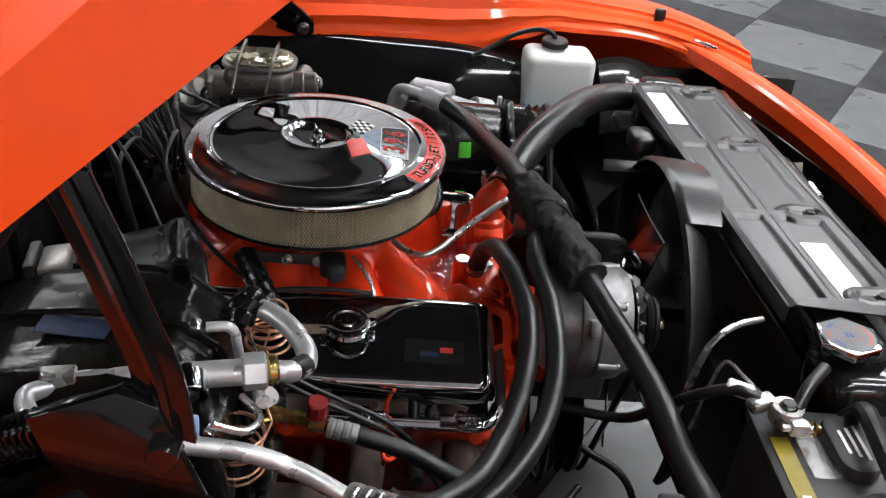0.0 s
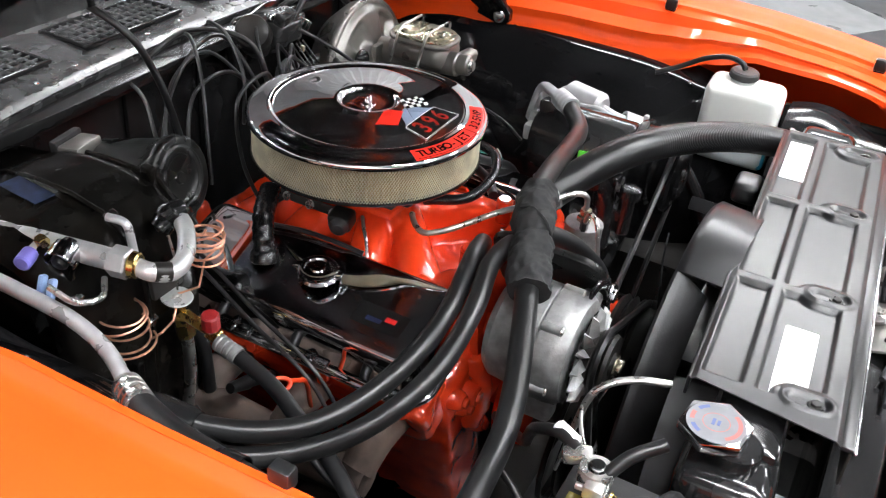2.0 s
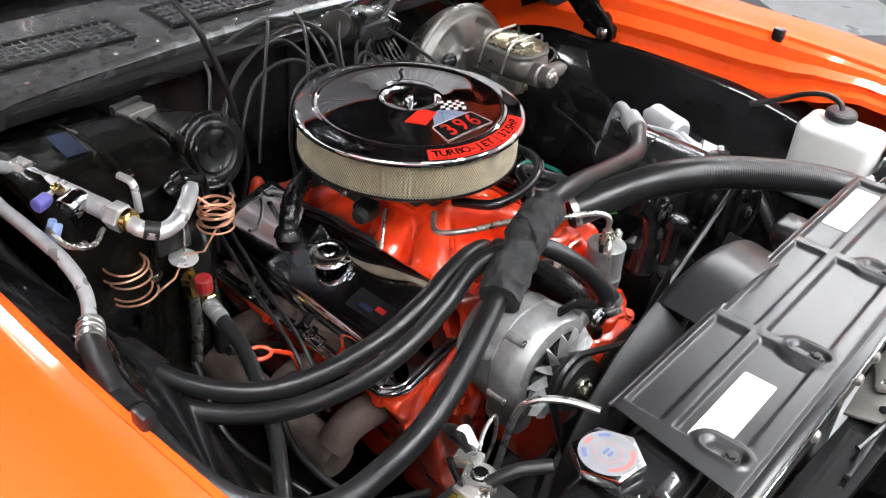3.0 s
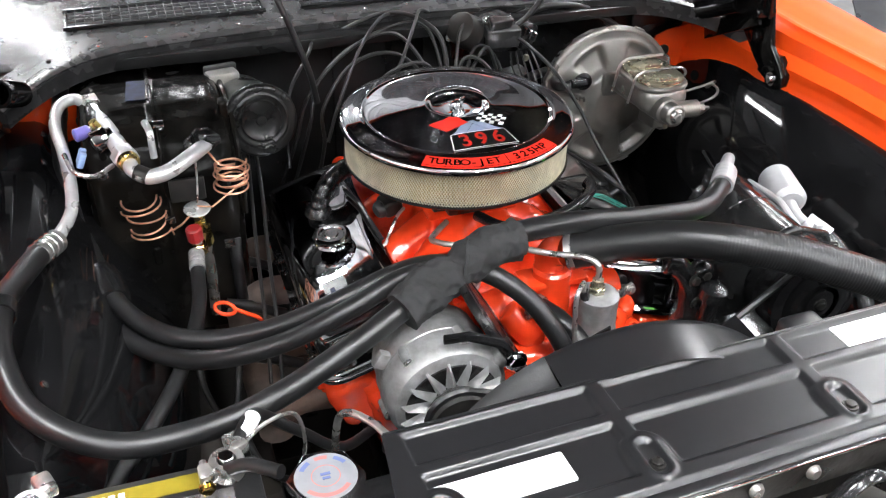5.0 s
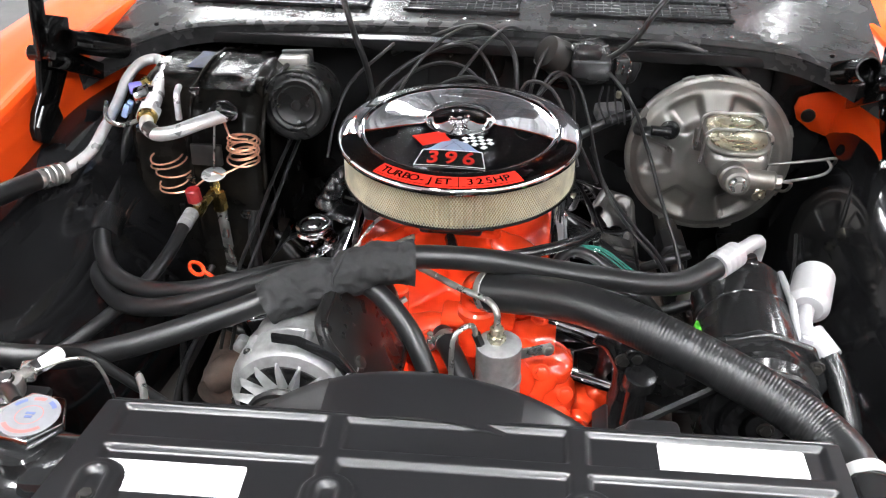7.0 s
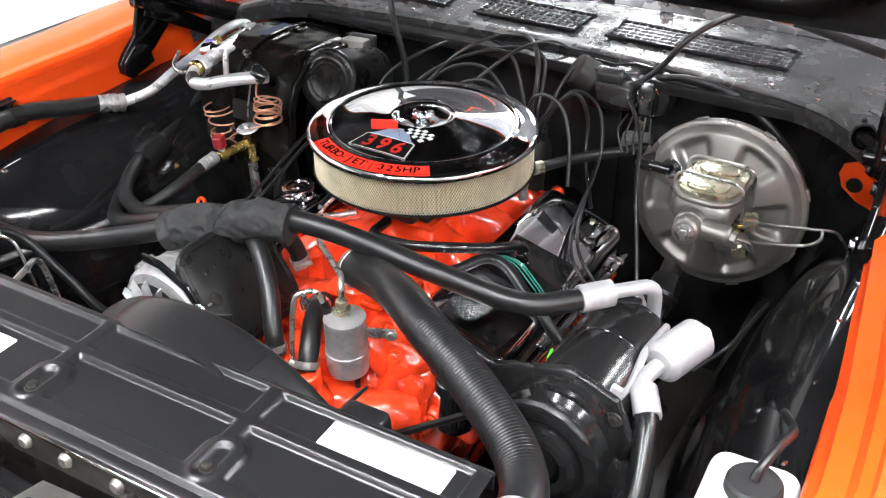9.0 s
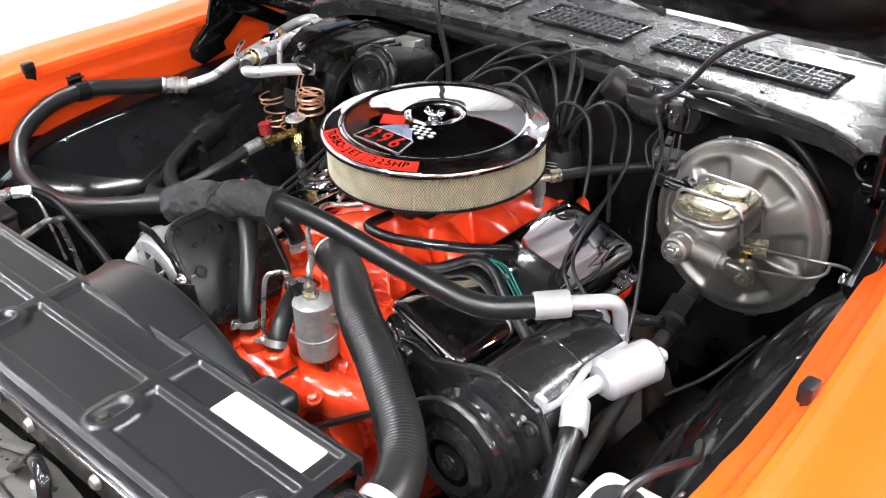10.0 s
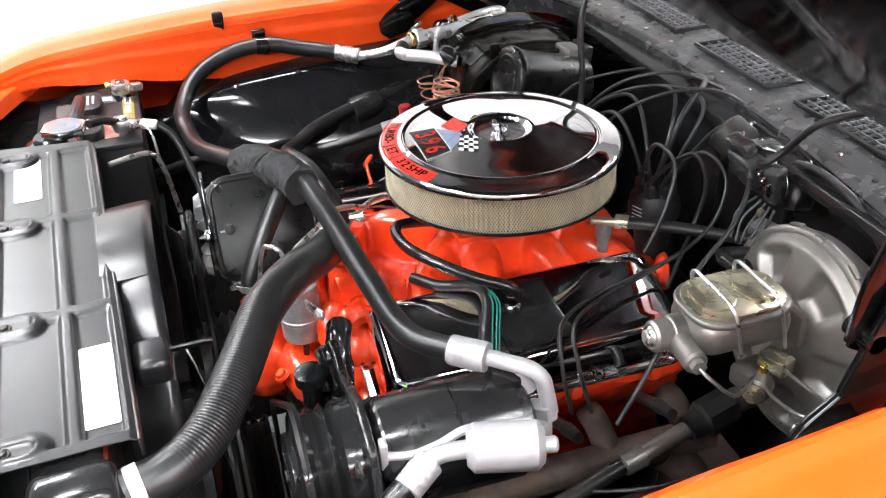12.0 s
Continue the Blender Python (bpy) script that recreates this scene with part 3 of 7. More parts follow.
FIREWALL = single("firewall", box(1.34, 0.02, 0.62, at(0, 0.395, 0.68), 0.004), WALL_BLACK, "glossy black painted firewall", "firewall", kind="structure")
part("shelf", box(1.30, 0.10, 0.02, at(0, 0.36, 0.985), 0.004), WALL_BLACK, FIREWALL)
for x in (-0.05, 0.12, 0.55):
    part("rib", box(0.10, 0.012, 0.30, at(x, 0.380, 0.80), 0.005), WALL_BLACK, FIREWALL)
single("windshield", sheet(16, 8, lambda u, v: (-0.68 + 1.36 * u, 0.60 + 0.75 * v - 0.10 * (2 * u - 1) ** 2 * -1, 1.03 + 0.45 * v), 0.005), GLASS, "dark tinted windshield glass", "windshield", kind="structure")
single("dashboard", box(1.30, 0.45, 0.06, at(0, 0.95, 0.99), 0.02), SATIN, "black dashboard behind the windshield", "dashboard")
single("roof", merge(box(1.30, 1.2, 0.03, at(0, 1.97, 1.445), 0.012), box(1.74, 0.05, 1.16, at(0, 2.58, 0.85), 0.01)), ORANGE, "orange car roof behind the windshield", "car roof")

for x, rz in ((-0.30, 62), (0.16, 58)):
    ob = thing("wiper", (x, 0.57, 1.03), "dull chrome windshield wiper arm", "wiper", "wipers")
    m = at(x, 0.575, 1.045, 0, 0, rz - 90)
    part("arm", merge(xform(tube([(0, 0, 0), (0.10, 0.02, 0.012), (0.26, 0.05, 0.02)], 0.005, 8), m), rod((x, 0.575, 1.02), (x, 0.575, 1.052), 0.012)), CHROME_DULL, ob)
    part("blade", xform(box(0.34, 0.006, 0.016, at(0.25, 0.065, 0.02, 0, 0, 5), 0.002), m), RUBBER, ob, "black rubber blade")


def wheelhouse(side, x0):
    """A bulging black inner fender."""
    def fn(u, v):
        y = 0.385 - 0.93 * u
        arch = max(0.0, 1 - ((y - 0.0) / 0.44) ** 2) ** 0.5
        top = 0.845 + 0.075 * arch
        a = v * 1.45
        x = x0 - 0.155 * arch * math.sin(min(a, 1.57)) - 0.035 * v + 0.055 * max(0.0, 1 - v / 0.06)
        z = top - 0.30 * v ** 1.5 - 0.03 * arch * (1 - math.cos(min(a, 1.57)))
        z -= 0.02 * (1 - arch) * v
        n = noise.noise(Vector((y * 6, z * 6, side * 3.0))) * 0.004
        return (side * (x + n), y, z + n)
    ob = thing("inner_fender", fn(0.5, 1.0), "glossy black bulging inner fender panel", "inner fender", "inner fenders")
    part("panel", sheet(56, 36, fn, 0.003), INNER, ob, angle=60)
    for k in range(7):
        p = Vector(fn(0.10 + 0.13 * k, 0.09))
        part("screw", hexbolt(p, (-side, 0, 0.8), 0.004, 0.003), CHROME_DULL if k % 2 else BLACK, ob)
    single("apron", merge(box(0.02, 1.0, 0.34, at(side * (x0 - 0.17), -0.05, 0.42)), box(0.20, 1.0, 0.012, at(side * (x0 - 0.10), -0.05, 0.60))), DARK, "dark lower splash apron", "splash apron", "splash aprons")
    return ob


wheelhouse(1, 0.655)
wheelhouse(-1, 0.610)

for s in (-1, 1):
    single("frame_rail", box(0.13, 1.9, 0.11, at(s * 0.40, -0.1, 0.34), 0.012), DARK, "dark steel chassis frame rail", "frame rail", "frame rails")
single("cowl_side_panel", box(0.008, 0.56, 0.40, at(-0.662, 0.34, 0.70), 0.003), INNER, "black panel below the cowl side", "side panel")
single("splash_shield", box(0.95, 0.50, 0.014, at(0, 0.28, 0.285), 0.004), DARK, "dark splash shield under the engine bay", "splash shield")
single("oil_pan", merge(box(0.30, 0.48, 0.16, at(0, 0.0, 0.41), 0.03, 3), box(0.30, 0.16, 0.20, at(0, 0.32, 0.52), 0.04, 3)), DARK, "dark oil pan and bell housing under the engine", "oil pan")
single("crossmember", box(0.80, 0.34, 0.09, at(0, -0.16, 0.31), 0.02), DARK, "dark steel chassis crossmember", "crossmember")


# ---- air cleaner ----
def lid_height(r):
    pts = [(0.0, 0.9905), (0.036, 0.9905), (0.043, 0.9945), (0.046, 0.9985), (0.050, 0.9992), (0.056, 0.9975), (0.138, 0.9885), (0.1405, 0.9890), (0.1425, 0.9905), (0.1445, 0.9905), (0.147, 0.9880), (0.170, 0.9850), (0.1755, 0.9830), (0.178, 0.9785)]
    for (a, h), (b, k) in zip(pts, pts[1:]):
        if r <= b:
            return h + (k - h) * (r - a) / (b - a)
    return pts[-1][1]


def on_lid(x, y, lift=0.0005):
    return Vector((x, y, lid_height(math.hypot(x, y)) + lift))


def lid_patch(fn, nu, nv, lift):
    """A thin decal that follows the lid; fn(u, v) gives x, y."""
    vs, fs = sheet(nu, nv, lambda u, v: on_lid(*fn(u, v), lift))
    return vs, fs


def lid_text(text, size, r, middle, step, lift, stretch=1.0):
    """Letters set round the lid, tops towards the centre."""
    out = []
    for k, ch in enumerate(text):
        if ch == " ":
            continue
        a = radians(middle + (k - (len(text) - 1) / 2) * step)
        vs, fs = letters(ch, size)
        turned = []
        for v in vs:
            rr = r - v.y * stretch
            aa = a + v.x / r
            turned.append(on_lid(rr * math.cos(aa), rr * math.sin(aa), lift))
        out.append((turned, fs))
    return merge(*out)


def settled(geo):
    """Brings the air cleaner's drawing to its true size, height and slight tilt."""
    out = []
    for v in geo[0]:
        x, y, z = v
        z = z + 0.0034 if z > 0.972 else 0.9754 - (0.972 - z) * 0.80
        out.append(Vector((x * 0.9775 + 0.001, y * 0.9775 + 0.003, z - 0.012 * y)))
    return out, geo[1]


def fit_part(name, geo, material, parent, label="", angle=35.0):
    return part(name, settled(geo), material, parent, label, angle)


def air_cleaner():
    ob = thing("air_cleaner", (0, 0, 0.885), "round open-element air cleaner with a chrome lid", "air cleaner")
    prof = [(0.0001, 0.9905), (0.020, 0.9903), (0.036, 0.9905), (0.0405, 0.9925), (0.043, 0.9955), (0.0455, 0.9985), (0.048, 0.9995), (0.051, 0.9990), (0.056, 0.9975), (0.08, 0.99525), (0.11, 0.9918), (0.138, 0.9885), (0.1400, 0.9886),
            (0.1415, 0.9898), (0.1430, 0.9908), (0.1445, 0.9906), (0.1462, 0.9890), (0.149, 0.9880), (0.160, 0.9866), (0.170, 0.9852), (0.1745, 0.9838), (0.1772, 0.9812), (0.1780, 0.9780), (0.1776, 0.9745), (0.1755, 0.9735), (0.1740, 0.9750), (0.17, 0.980)]
    lid = fit_part("lid", lathe(prof, seg=128), CHROME, ob, "polished chrome lid", angle=50)
    # wing nut and its washer
    nut = merge(rod((0, 0, 0.990), (0, 0, 1.004), 0.0055, 0.0045, 16, 0.001), rod((0, 0, 0.990), (0, 0, 0.9925), 0.011, seg=20, bevel=0.0008),
                *[box(0.014, 0.0035, 0.010, at(s * 0.010, 0, 1.0, 0, -s * 35, 0) @ at(0, 0, 0), 0.0015) for s in (-1, 1)])
    fit_part("wing_nut", xform(nut, at(0, 0, 0, 0, 0, 24)), CHROME, ob, "chrome wing nut")
    # decals
    def band(u, v):
        a = radians(-126 + 72 * u)
        r = 0.150 + 0.0235 * v
        return r * math.cos(a), r * math.sin(a)
    red = fit_part("arc_decal", lid_patch(band, 60, 4, 0.0005), DECAL_RED, lid, "red arc decal with black lettering")
    text = [lid_text("TURBO-JET", 0.0195, 0.1615, -105.5, 4.05, 0.0010, 0.95), lid_text("325HP", 0.0195, 0.1615, -69.5, 4.5, 0.0010, 0.95)]
    fit_part("decal_lettering", merge(*text, lid_patch(lambda u, v: ((0.151 + 0.0215 * v) * math.cos(radians(-84.2 + 0.5 * u)), (0.151 + 0.0215 * v) * math.sin(radians(-84.2 + 0.5 * u))), 2, 4, 0.0010)), DECAL_SHADE_BLACK, lid, "black lettering")

    def quad(a, b, c, d):
        def fn(u, v):
            p = Vector(a).lerp(Vector(b), u)
            q = Vector(d).lerp(Vector(c), u)
            w = p.lerp(q, v)
            return w.x, w.y
        return fn
    # crossed flag emblem: blue-grey fan, red flag, checkered flag
    fit_part("emblem_fan", lid_patch(lambda u, v: ((-0.042 + 0.084 * u) * (1 - 0.28 * v), -0.088 + 0.030 * v * (1 - (2 * u - 1) ** 2 * 0.75)), 16, 6, 0.0005), DECAL_BLUE, lid)
    fit_part("emblem_flag", lid_patch(quad((-0.043, -0.076), (-0.005, -0.062), (-0.020, -0.040), (-0.062, -0.050)), 8, 6, 0.0010), DECAL_RED, lid, "plain red flag emblem")
    cells_w, cells_b = [], []
    fl = quad((0.005, -0.062), (0.043, -0.077), (0.060, -0.053), (0.020, -0.041))
    for i in range(6):
        for j in range(4):
            g = lid_patch(lambda u, v: fl((i + u) / 6, (j + v) / 4), 1, 1, 0.0010)
            (cells_w if (i + j) % 2 else cells_b).append(g)
    fit_part("emblem_checks", merge(*cells_w), DECAL_WHITE, lid, "white checks of a flag emblem")
    fit_part("emblem_checks", merge(*cells_b), DECAL_SHADE_BLACK, lid, "black checks of a flag emblem")
    fit_part("emblem_staffs", merge(*[lid_patch(lambda u, v, s=s: (s * (0.018 - 0.036 * u) + 0.0006 * (v - 0.5), -0.088 + 0.042 * (1 - u) - 0.0), 10, 1, 0.0014) for s in (1, -1)]), DECAL_SHADE_BLACK, lid)
    fit_part("number_plate", lid_patch(quad((-0.049, -0.125), (0.049, -0.125), (0.041, -0.087), (-0.041, -0.087)), 12, 6, 0.0007), DECAL_SHADE_BLACK, lid, "black number decal")
    fit_part("number_border", merge(*[lid_patch(quad(a, b, (b[0] * 0.97, b[1] + 0.0012), (a[0] * 0.97, a[1] + 0.0012)), 12, 1, 0.0012) for a, b in
         (((-0.049, -0.1255), (0.049, -0.1255)), ((-0.041, -0.0875), (0.041, -0.0875)))],
         lid_patch(quad((-0.049, -0.1255), (-0.0478, -0.1255), (-0.0403, -0.0875), (-0.0415, -0.0875)), 1, 6, 0.0012), lid_patch(quad((0.0478, -0.1255), (0.049, -0.1255), (0.0415, -0.0875), (0.0403, -0.0875)), 1, 6, 0.0012)), DECAL_WHITE, lid)
    digits = []
    for k, ch in enumerate("396"):
        vs, fs = letters(ch, 0.041)
        digits.append(([on_lid(v.x * 0.86 + (k - 1) * 0.0245, -0.1065 + v.y, 0.0014) for v in vs], fs))
    fit_part("number_lettering", merge(*digits), DECAL_RED, lid, "red lettering")
    # element: pleated paper behind an expanded metal screen
    n = 300
    vs, fs = [], []
    for k in range(n):
        r = 0.1655 if k % 2 else 0.1600
        a = 2 * math.pi * k / n
        vs += [(r * math.cos(a), r * math.sin(a), 0.908), (r * math.cos(a), r * math.sin(a), 0.978)]
    for k in range(n):
        k2 = (k + 1) % n
        fs.append((2 * k, 2 * k2, 2 * k2 + 1, 2 * k + 1))
    element = fit_part("filter_element", (vs, fs), PAPER, ob, "cream pleated paper filter element", angle=10)
    cols, rows, z0, z1 = 256, 16, 0.9085, 0.976
    vs, fs = [], []
    h = (z1 - z0) / rows

    def strand(a0, za, a1, zb):
        k = len(vs)
        for a, z in ((a0, za), (a1, zb)):
            for r, dz in ((0.1690, -0.0006), (0.1702, -0.0006), (0.1702, 0.0006), (0.1690, 0.0006)):
                vs.append((r * math.cos(a), r * math.sin(a), z + dz))
        fs.extend([(k + 1, k + 5, k + 6, k + 2), (k, k + 1, k + 2, k + 3)[::-1], (k + 2, k + 6, k + 7, k + 3), (k, k + 4, k + 5, k + 1)])
    da = 2 * math.pi / cols
    for j in range(rows):
        for i in range(cols):
            off = 0.5 * (j % 2)
            za, zb = z0 + h * j, z0 + h * (j + 1)
            strand(da * (i + off), za, da * (i + off + 0.5), zb)
            strand(da * (i + off), za, da * (i + off - 0.5), zb)
    tagged(fit_part("screen", (vs, fs), MESH_WIRE, element, "fine expanded metal screen"), kind="stuff")
    fit_part("base_pan", lathe([(0.060, 0.886), (0.10, 0.892), (0.150, 0.899), (0.166, 0.9005), (0.1715, 0.903), (0.1730, 0.9065), (0.1722, 0.9095), (0.170, 0.9085), (0.168, 0.905), (0.15, 0.903), (0.06, 0.890)], seg=96), BLACK, ob, "black base pan", angle=50)
    fit_part("neck", lathe([(0.066, 0.865), (0.066, 0.888), (0.060, 0.888)], seg=40), BLACK, ob)


air_cleaner()


def carburetor():
    ob = thing("carburetor", (0, 0, 0.872), "dull metal four-barrel carburetor under the air cleaner", "carburetor")
    part("body", merge(box(0.10, 0.14, 0.030, at(0, 0, 0.888), 0.006), box(0.12, 0.16, 0.008, at(0, 0, 0.876), 0.002)), DARK, ob)
    part("linkage", merge(rod((-0.085, 0.02, 0.884), (-0.05, 0.02, 0.884), 0.010), box(0.004, 0.05, 0.014, at(-0.082, 0.03, 0.880, 20), 0.002)), ZINC, ob)
    part("fuel_bowl", box(0.09, 0.04, 0.024, at(0, -0.080, 0.886), 0.006), DARK, ob)


carburetor()


# ---- engine ----
def engine():
    ob = thing("engine", (0, 0.05, 0.35), "orange-red painted big V8 engine block with black valve covers", "engine")

    def manifold(u, v):
        x, y = -0.150 + 0.305 * u, -0.300 + 0.51 * v
        hs = [0.790 - 0.25 * max(0.0, abs(x) - 0.120)]

        def hump(d, r, top):
            return top - (r - math.sqrt(max(0.0, r * r - min(d, r) ** 2))) - max(0.0, d - r) * 5

        # plenum below the carburetor, and the front water crossover
        hs.append(0.862 - 26.0 * max(0.0, abs(x) - 0.052) ** 1.5 - 14.0 * max(0.0, abs(y - 0.005) - 0.092) ** 1.5)
        hs.append(hump(abs(y + 0.240), 0.030, 0.832 + 0.010 * math.cos(x * 44)))
        hs.append(hump(math.hypot(x + 0.100, y + 0.205), 0.026, 0.838))
        hs.append(hump(math.hypot(x - 0.112, y + 0.235), 0.024, 0.834))
        for yy in (-0.180, -0.078, 0.058, 0.156):
            for s in (-1, 1):
                ax, ay, bx, by = s * 0.020, yy * 0.46, s * 0.138, yy + 0.006 * s
                t = max(0.0, min(1.0, ((x - ax) * (bx - ax) + (y - ay) * (by - ay)) / ((bx - ax) ** 2 + (by - ay) ** 2)))
                d = math.hypot(x - ax - (bx - ax) * t, y - ay - (by - ay) * t)
                hs.append(hump(d, 0.026 + 0.005 * t, 0.862 - 0.012 * t - 0.030 * t ** 3))
                hs.append(hump(math.hypot(x - s * 0.132, y - yy - 0.052), 0.013, 0.822))
        k = 300.0
        z = math.log(sum(math.exp(k * (q - 0.85)) for q in hs)) / k + 0.85
        z -= 3.2 * max(0.0, -0.270 - y)
        z += 0.0050 * noise.noise(Vector((x * 24, y * 24, 0.3))) + 0.0022 * noise.noise(Vector((x * 62, y * 62, 0.3)))
        return (x, y, z)
    part("intake_manifold", sheet(96, 140, manifold, 0.012), ENGINE, ob, "orange-red cast intake manifold", angle=70)
    for s in (0.075, 0.925):
        for k in range(7):
            p = manifold(s, 0.13 + 0.125 * k)
            part("manifold_bolt", hexbolt((p[0], p[1], p[2] + 0.001), ((s - 0.5) * 0.6, 0, 1), 0.0075, 0.007), ENGINE, ob)
    # carburetor pad and casting bosses
    part("carburetor_pad", box(0.14, 0.18, 0.012, at(0, 0.005, 0.868), 0.004), ENGINE, ob)
    # front face of the block: ribs, plugs and the arm of the water passage
    for x0, z0, x1, z1, r in ((-0.125, 0.800, -0.060, 0.700, 0.017), (0.150, 0.795, 0.080, 0.690, 0.018), (-0.150, 0.760, -0.155, 0.640, 0.015), (0.165, 0.750, 0.160, 0.640, 0.015), (-0.02, 0.83, 0.02, 0.77, 0.020), (0.09, 0.825, 0.12, 0.76, 0.019)):
        part("casting_rib", cast(tube([(x0, -0.272, z0), ((x0 + x1) / 2 + 0.006, -0.288, (z0 + z1) / 2), (x1, -0.278, z1)], r, 14), 0.004, 40, 0.010), ENGINE, ob, angle=70)
    for x, z in ((-0.165, 0.705), (-0.135, 0.665), (0.178, 0.70), (0.13, 0.655), (-0.088, 0.745)):
        part("core_plug", merge(rod((x, -0.262, z), (x, -0.292, z), 0.019, 0.016, 20, 0.003), rod((x, -0.290, z), (x, -0.296, z), 0.010, 0.009, 6)), ENGINE, ob)
    for s in (-1, 1):
        for k in range(4):
            part("head_bolt", hexbolt((s * 0.262, -0.225 + 0.118 * k, 0.722), (s, 0, 0.35), 0.009, 0.010), ENGINE, ob)
    for p, q, r0, r1 in (((0.095, -0.262, 0.806), (0.178, -0.258, 0.782), 0.030, 0.024), ((0.120, -0.268, 0.772), (0.185, -0.262, 0.742), 0.031, 0.026), ((0.085, -0.285, 0.760), (0.125, -0.290, 0.705), 0.026, 0.022)):
        part("casting_lobe", cast(rod(p, q, r0, r1, 24, 0.012), 0.005, 36, 0.008, 2), ENGINE, ob, angle=70)
    for p in ((0.140, -0.288, 0.800), (0.172, -0.286, 0.765), (0.112, -0.310, 0.745)):
        part("bolt", hexbolt(p, (0.2, -1, 0.5), 0.008, 0.008), ENGINE, ob)
    part("boss", rod((-0.055, -0.205, 0.81), (-0.055, -0.205, 0.856), 0.013, bevel=0.003), ENGINE, ob)
    part("boss", rod((0.105, -0.185, 0.81), (0.105, -0.185, 0.852), 0.012, bevel=0.003), ENGINE, ob)
    part("thermostat_base", merge(rod((0.055, -0.245, 0.80), (0.055, -0.245, 0.868), 0.030, 0.027, bevel=0.004), box(0.095, 0.045, 0.012, at(0.055, -0.245, 0.850), 0.005)), ENGINE, ob)
    part("thermostat_neck", merge(tube([(0.052, -0.240, 0.865), (0.052, -0.242, 0.885), (0.056, -0.250, 0.897), (0.064, -0.262, 0.903)], 0.021, 16)), ENGINE, ob, "orange-red cast water neck")
    for s in (-1, 1):
        part("block_bank", cast(prism([(0, -0.01), (0.080, -0.055), (0.065, -0.12), (0.0, -0.38), (-0.08, -0.38), (-0.06, -0.02)], 0.47,
             Matrix.Translation((s * 0.14, 0.20, 0.785)) @ Matrix(((s, 0, 0, 0), (0, 0, -1, 0), (0, 1, 0, 0), (0, 0, 0, 1)))), 0.006, 22, 0.013, 3), ENGINE, ob, angle=70)
        part("cylinder_head", cast(box(0.070, 0.44, 0.080, at(s * 0.222, -0.040, 0.705, 0, s * 22, 0), 0.010), 0.005, 30, 0.012), ENGINE, ob, "orange-red cylinder head", angle=70)
        for k in range(5):
            part("casting_boss", merge(rod((s * (0.105 + 0.022 * k), -0.262, 0.60 + 0.028 * k), (s * (0.105 + 0.022 * k), -0.282, 0.60 + 0.028 * k), 0.017, 0.014, 16, 0.003), hexbolt((s * (0.105 + 0.022 * k), -0.282, 0.60 + 0.028 * k), (0, -1, 0), 0.008, 0.007)), ENGINE, ob)
        for k in range(6):
            part("casting_rib", tube([(s * 0.208, 0.12 - 0.068 * k, 0.745), (s * 0.216, 0.12 - 0.068 * k, 0.700), (s * 0.205, 0.12 - 0.068 * k, 0.655), (s * 0.175, 0.12 - 0.068 * k, 0.60)], 0.012, 10), ENGINE, ob)
        part("starter_shield", box(0.13, 0.62, 0.03, at(s * 0.395, -0.05, 0.50), 0.01), DARK, ob, "dark lower shield")
        # exhaust manifold: log, four ports and the down pipe
        lx, lz, lr = (0.312, 0.632, 0.023) if s > 0 else (0.335, 0.658, 0.028)
        log = part("exhaust_manifold", tube([(s * (lx - 0.005), 0.20, lz - 0.003), (s * lx, 0.05, lz + 0.002), (s * lx, -0.10, lz - 0.003), (s * (lx - 0.005), -0.22, lz - 0.008)], lr, 14), RUST, ob, "rusty brown cast iron exhaust manifold", angle=60)
        for y in (-0.21, -0.09, 0.04, 0.16):
            part("port", tube([(s * 0.250, y, lz + 0.034), (s * (lx - 0.035), y, lz + 0.034), (s * (lx - 0.003), y + 0.005, lz + 0.007)], lr - 0.004, 14), RUST, log, angle=60)
        part("down_pipe", tube([(s * lx, 0.12, lz - 0.008), (s * (lx + 0.010), 0.17, 0.57), (s * (lx + 0.005), 0.2, 0.45)], lr + 0.002, 14), RUST, log, angle=60)
        for y in (-0.15, -0.03, 0.1):
            part("spark_plug", merge(rod((s * 0.28, y, 0.70), (s * 0.33, y, 0.725), 0.008), rod((s * 0.33, y, 0.725), (s * 0.365, y, 0.74), 0.010, 0.007)), RUBBER, ob, "black boot on a spark plug")
    part("timing_cover", merge(prism([(0.10 * math.cos(radians(a)), 0.10 * math.sin(radians(a))) for a in range(0, 360, 20)], 0.05, at(0.02, -0.28, 0.60, 90), 0.008),
                               box(0.13, 0.05, 0.17, at(0.02, -0.300, 0.70), 0.02, 3)), ENGINE, ob)
    pump = [lathe([(0.0001, 0.0), (0.055, 0.0), (0.068, -0.02), (0.066, -0.05), (0.04, -0.075), (0.0001, -0.075)], at(0.03, -0.405, 0.725, 90), 32),
            tube([(0.03, -0.365, 0.745), (0.020, -0.372, 0.785), (0.018, -0.379, 0.812)], lambda s, q: 0.026 - 0.009 * q, 16),
            tube([(0.05, -0.360, 0.745), (0.055, -0.365, 0.780), (0.056, -0.369, 0.798)], lambda s, q: 0.026 - 0.007 * q, 16),
            tube([(0.03, -0.35, 0.73), (0.10, -0.330, 0.728), (0.150, -0.305, 0.722), (0.165, -0.285, 0.720)], lambda s, q: 0.036 - 0.006 * q, 18),
            tube([(0.03, -0.35, 0.73), (-0.06, -0.33, 0.735), (-0.12, -0.31, 0.735)], 0.036, 18)]
    part("water_pump", merge(*[cast(g, 0.0035, 34, 0.012, 1) for g in pump]), ENGINE, ob, "orange-red cast water pump", angle=70)
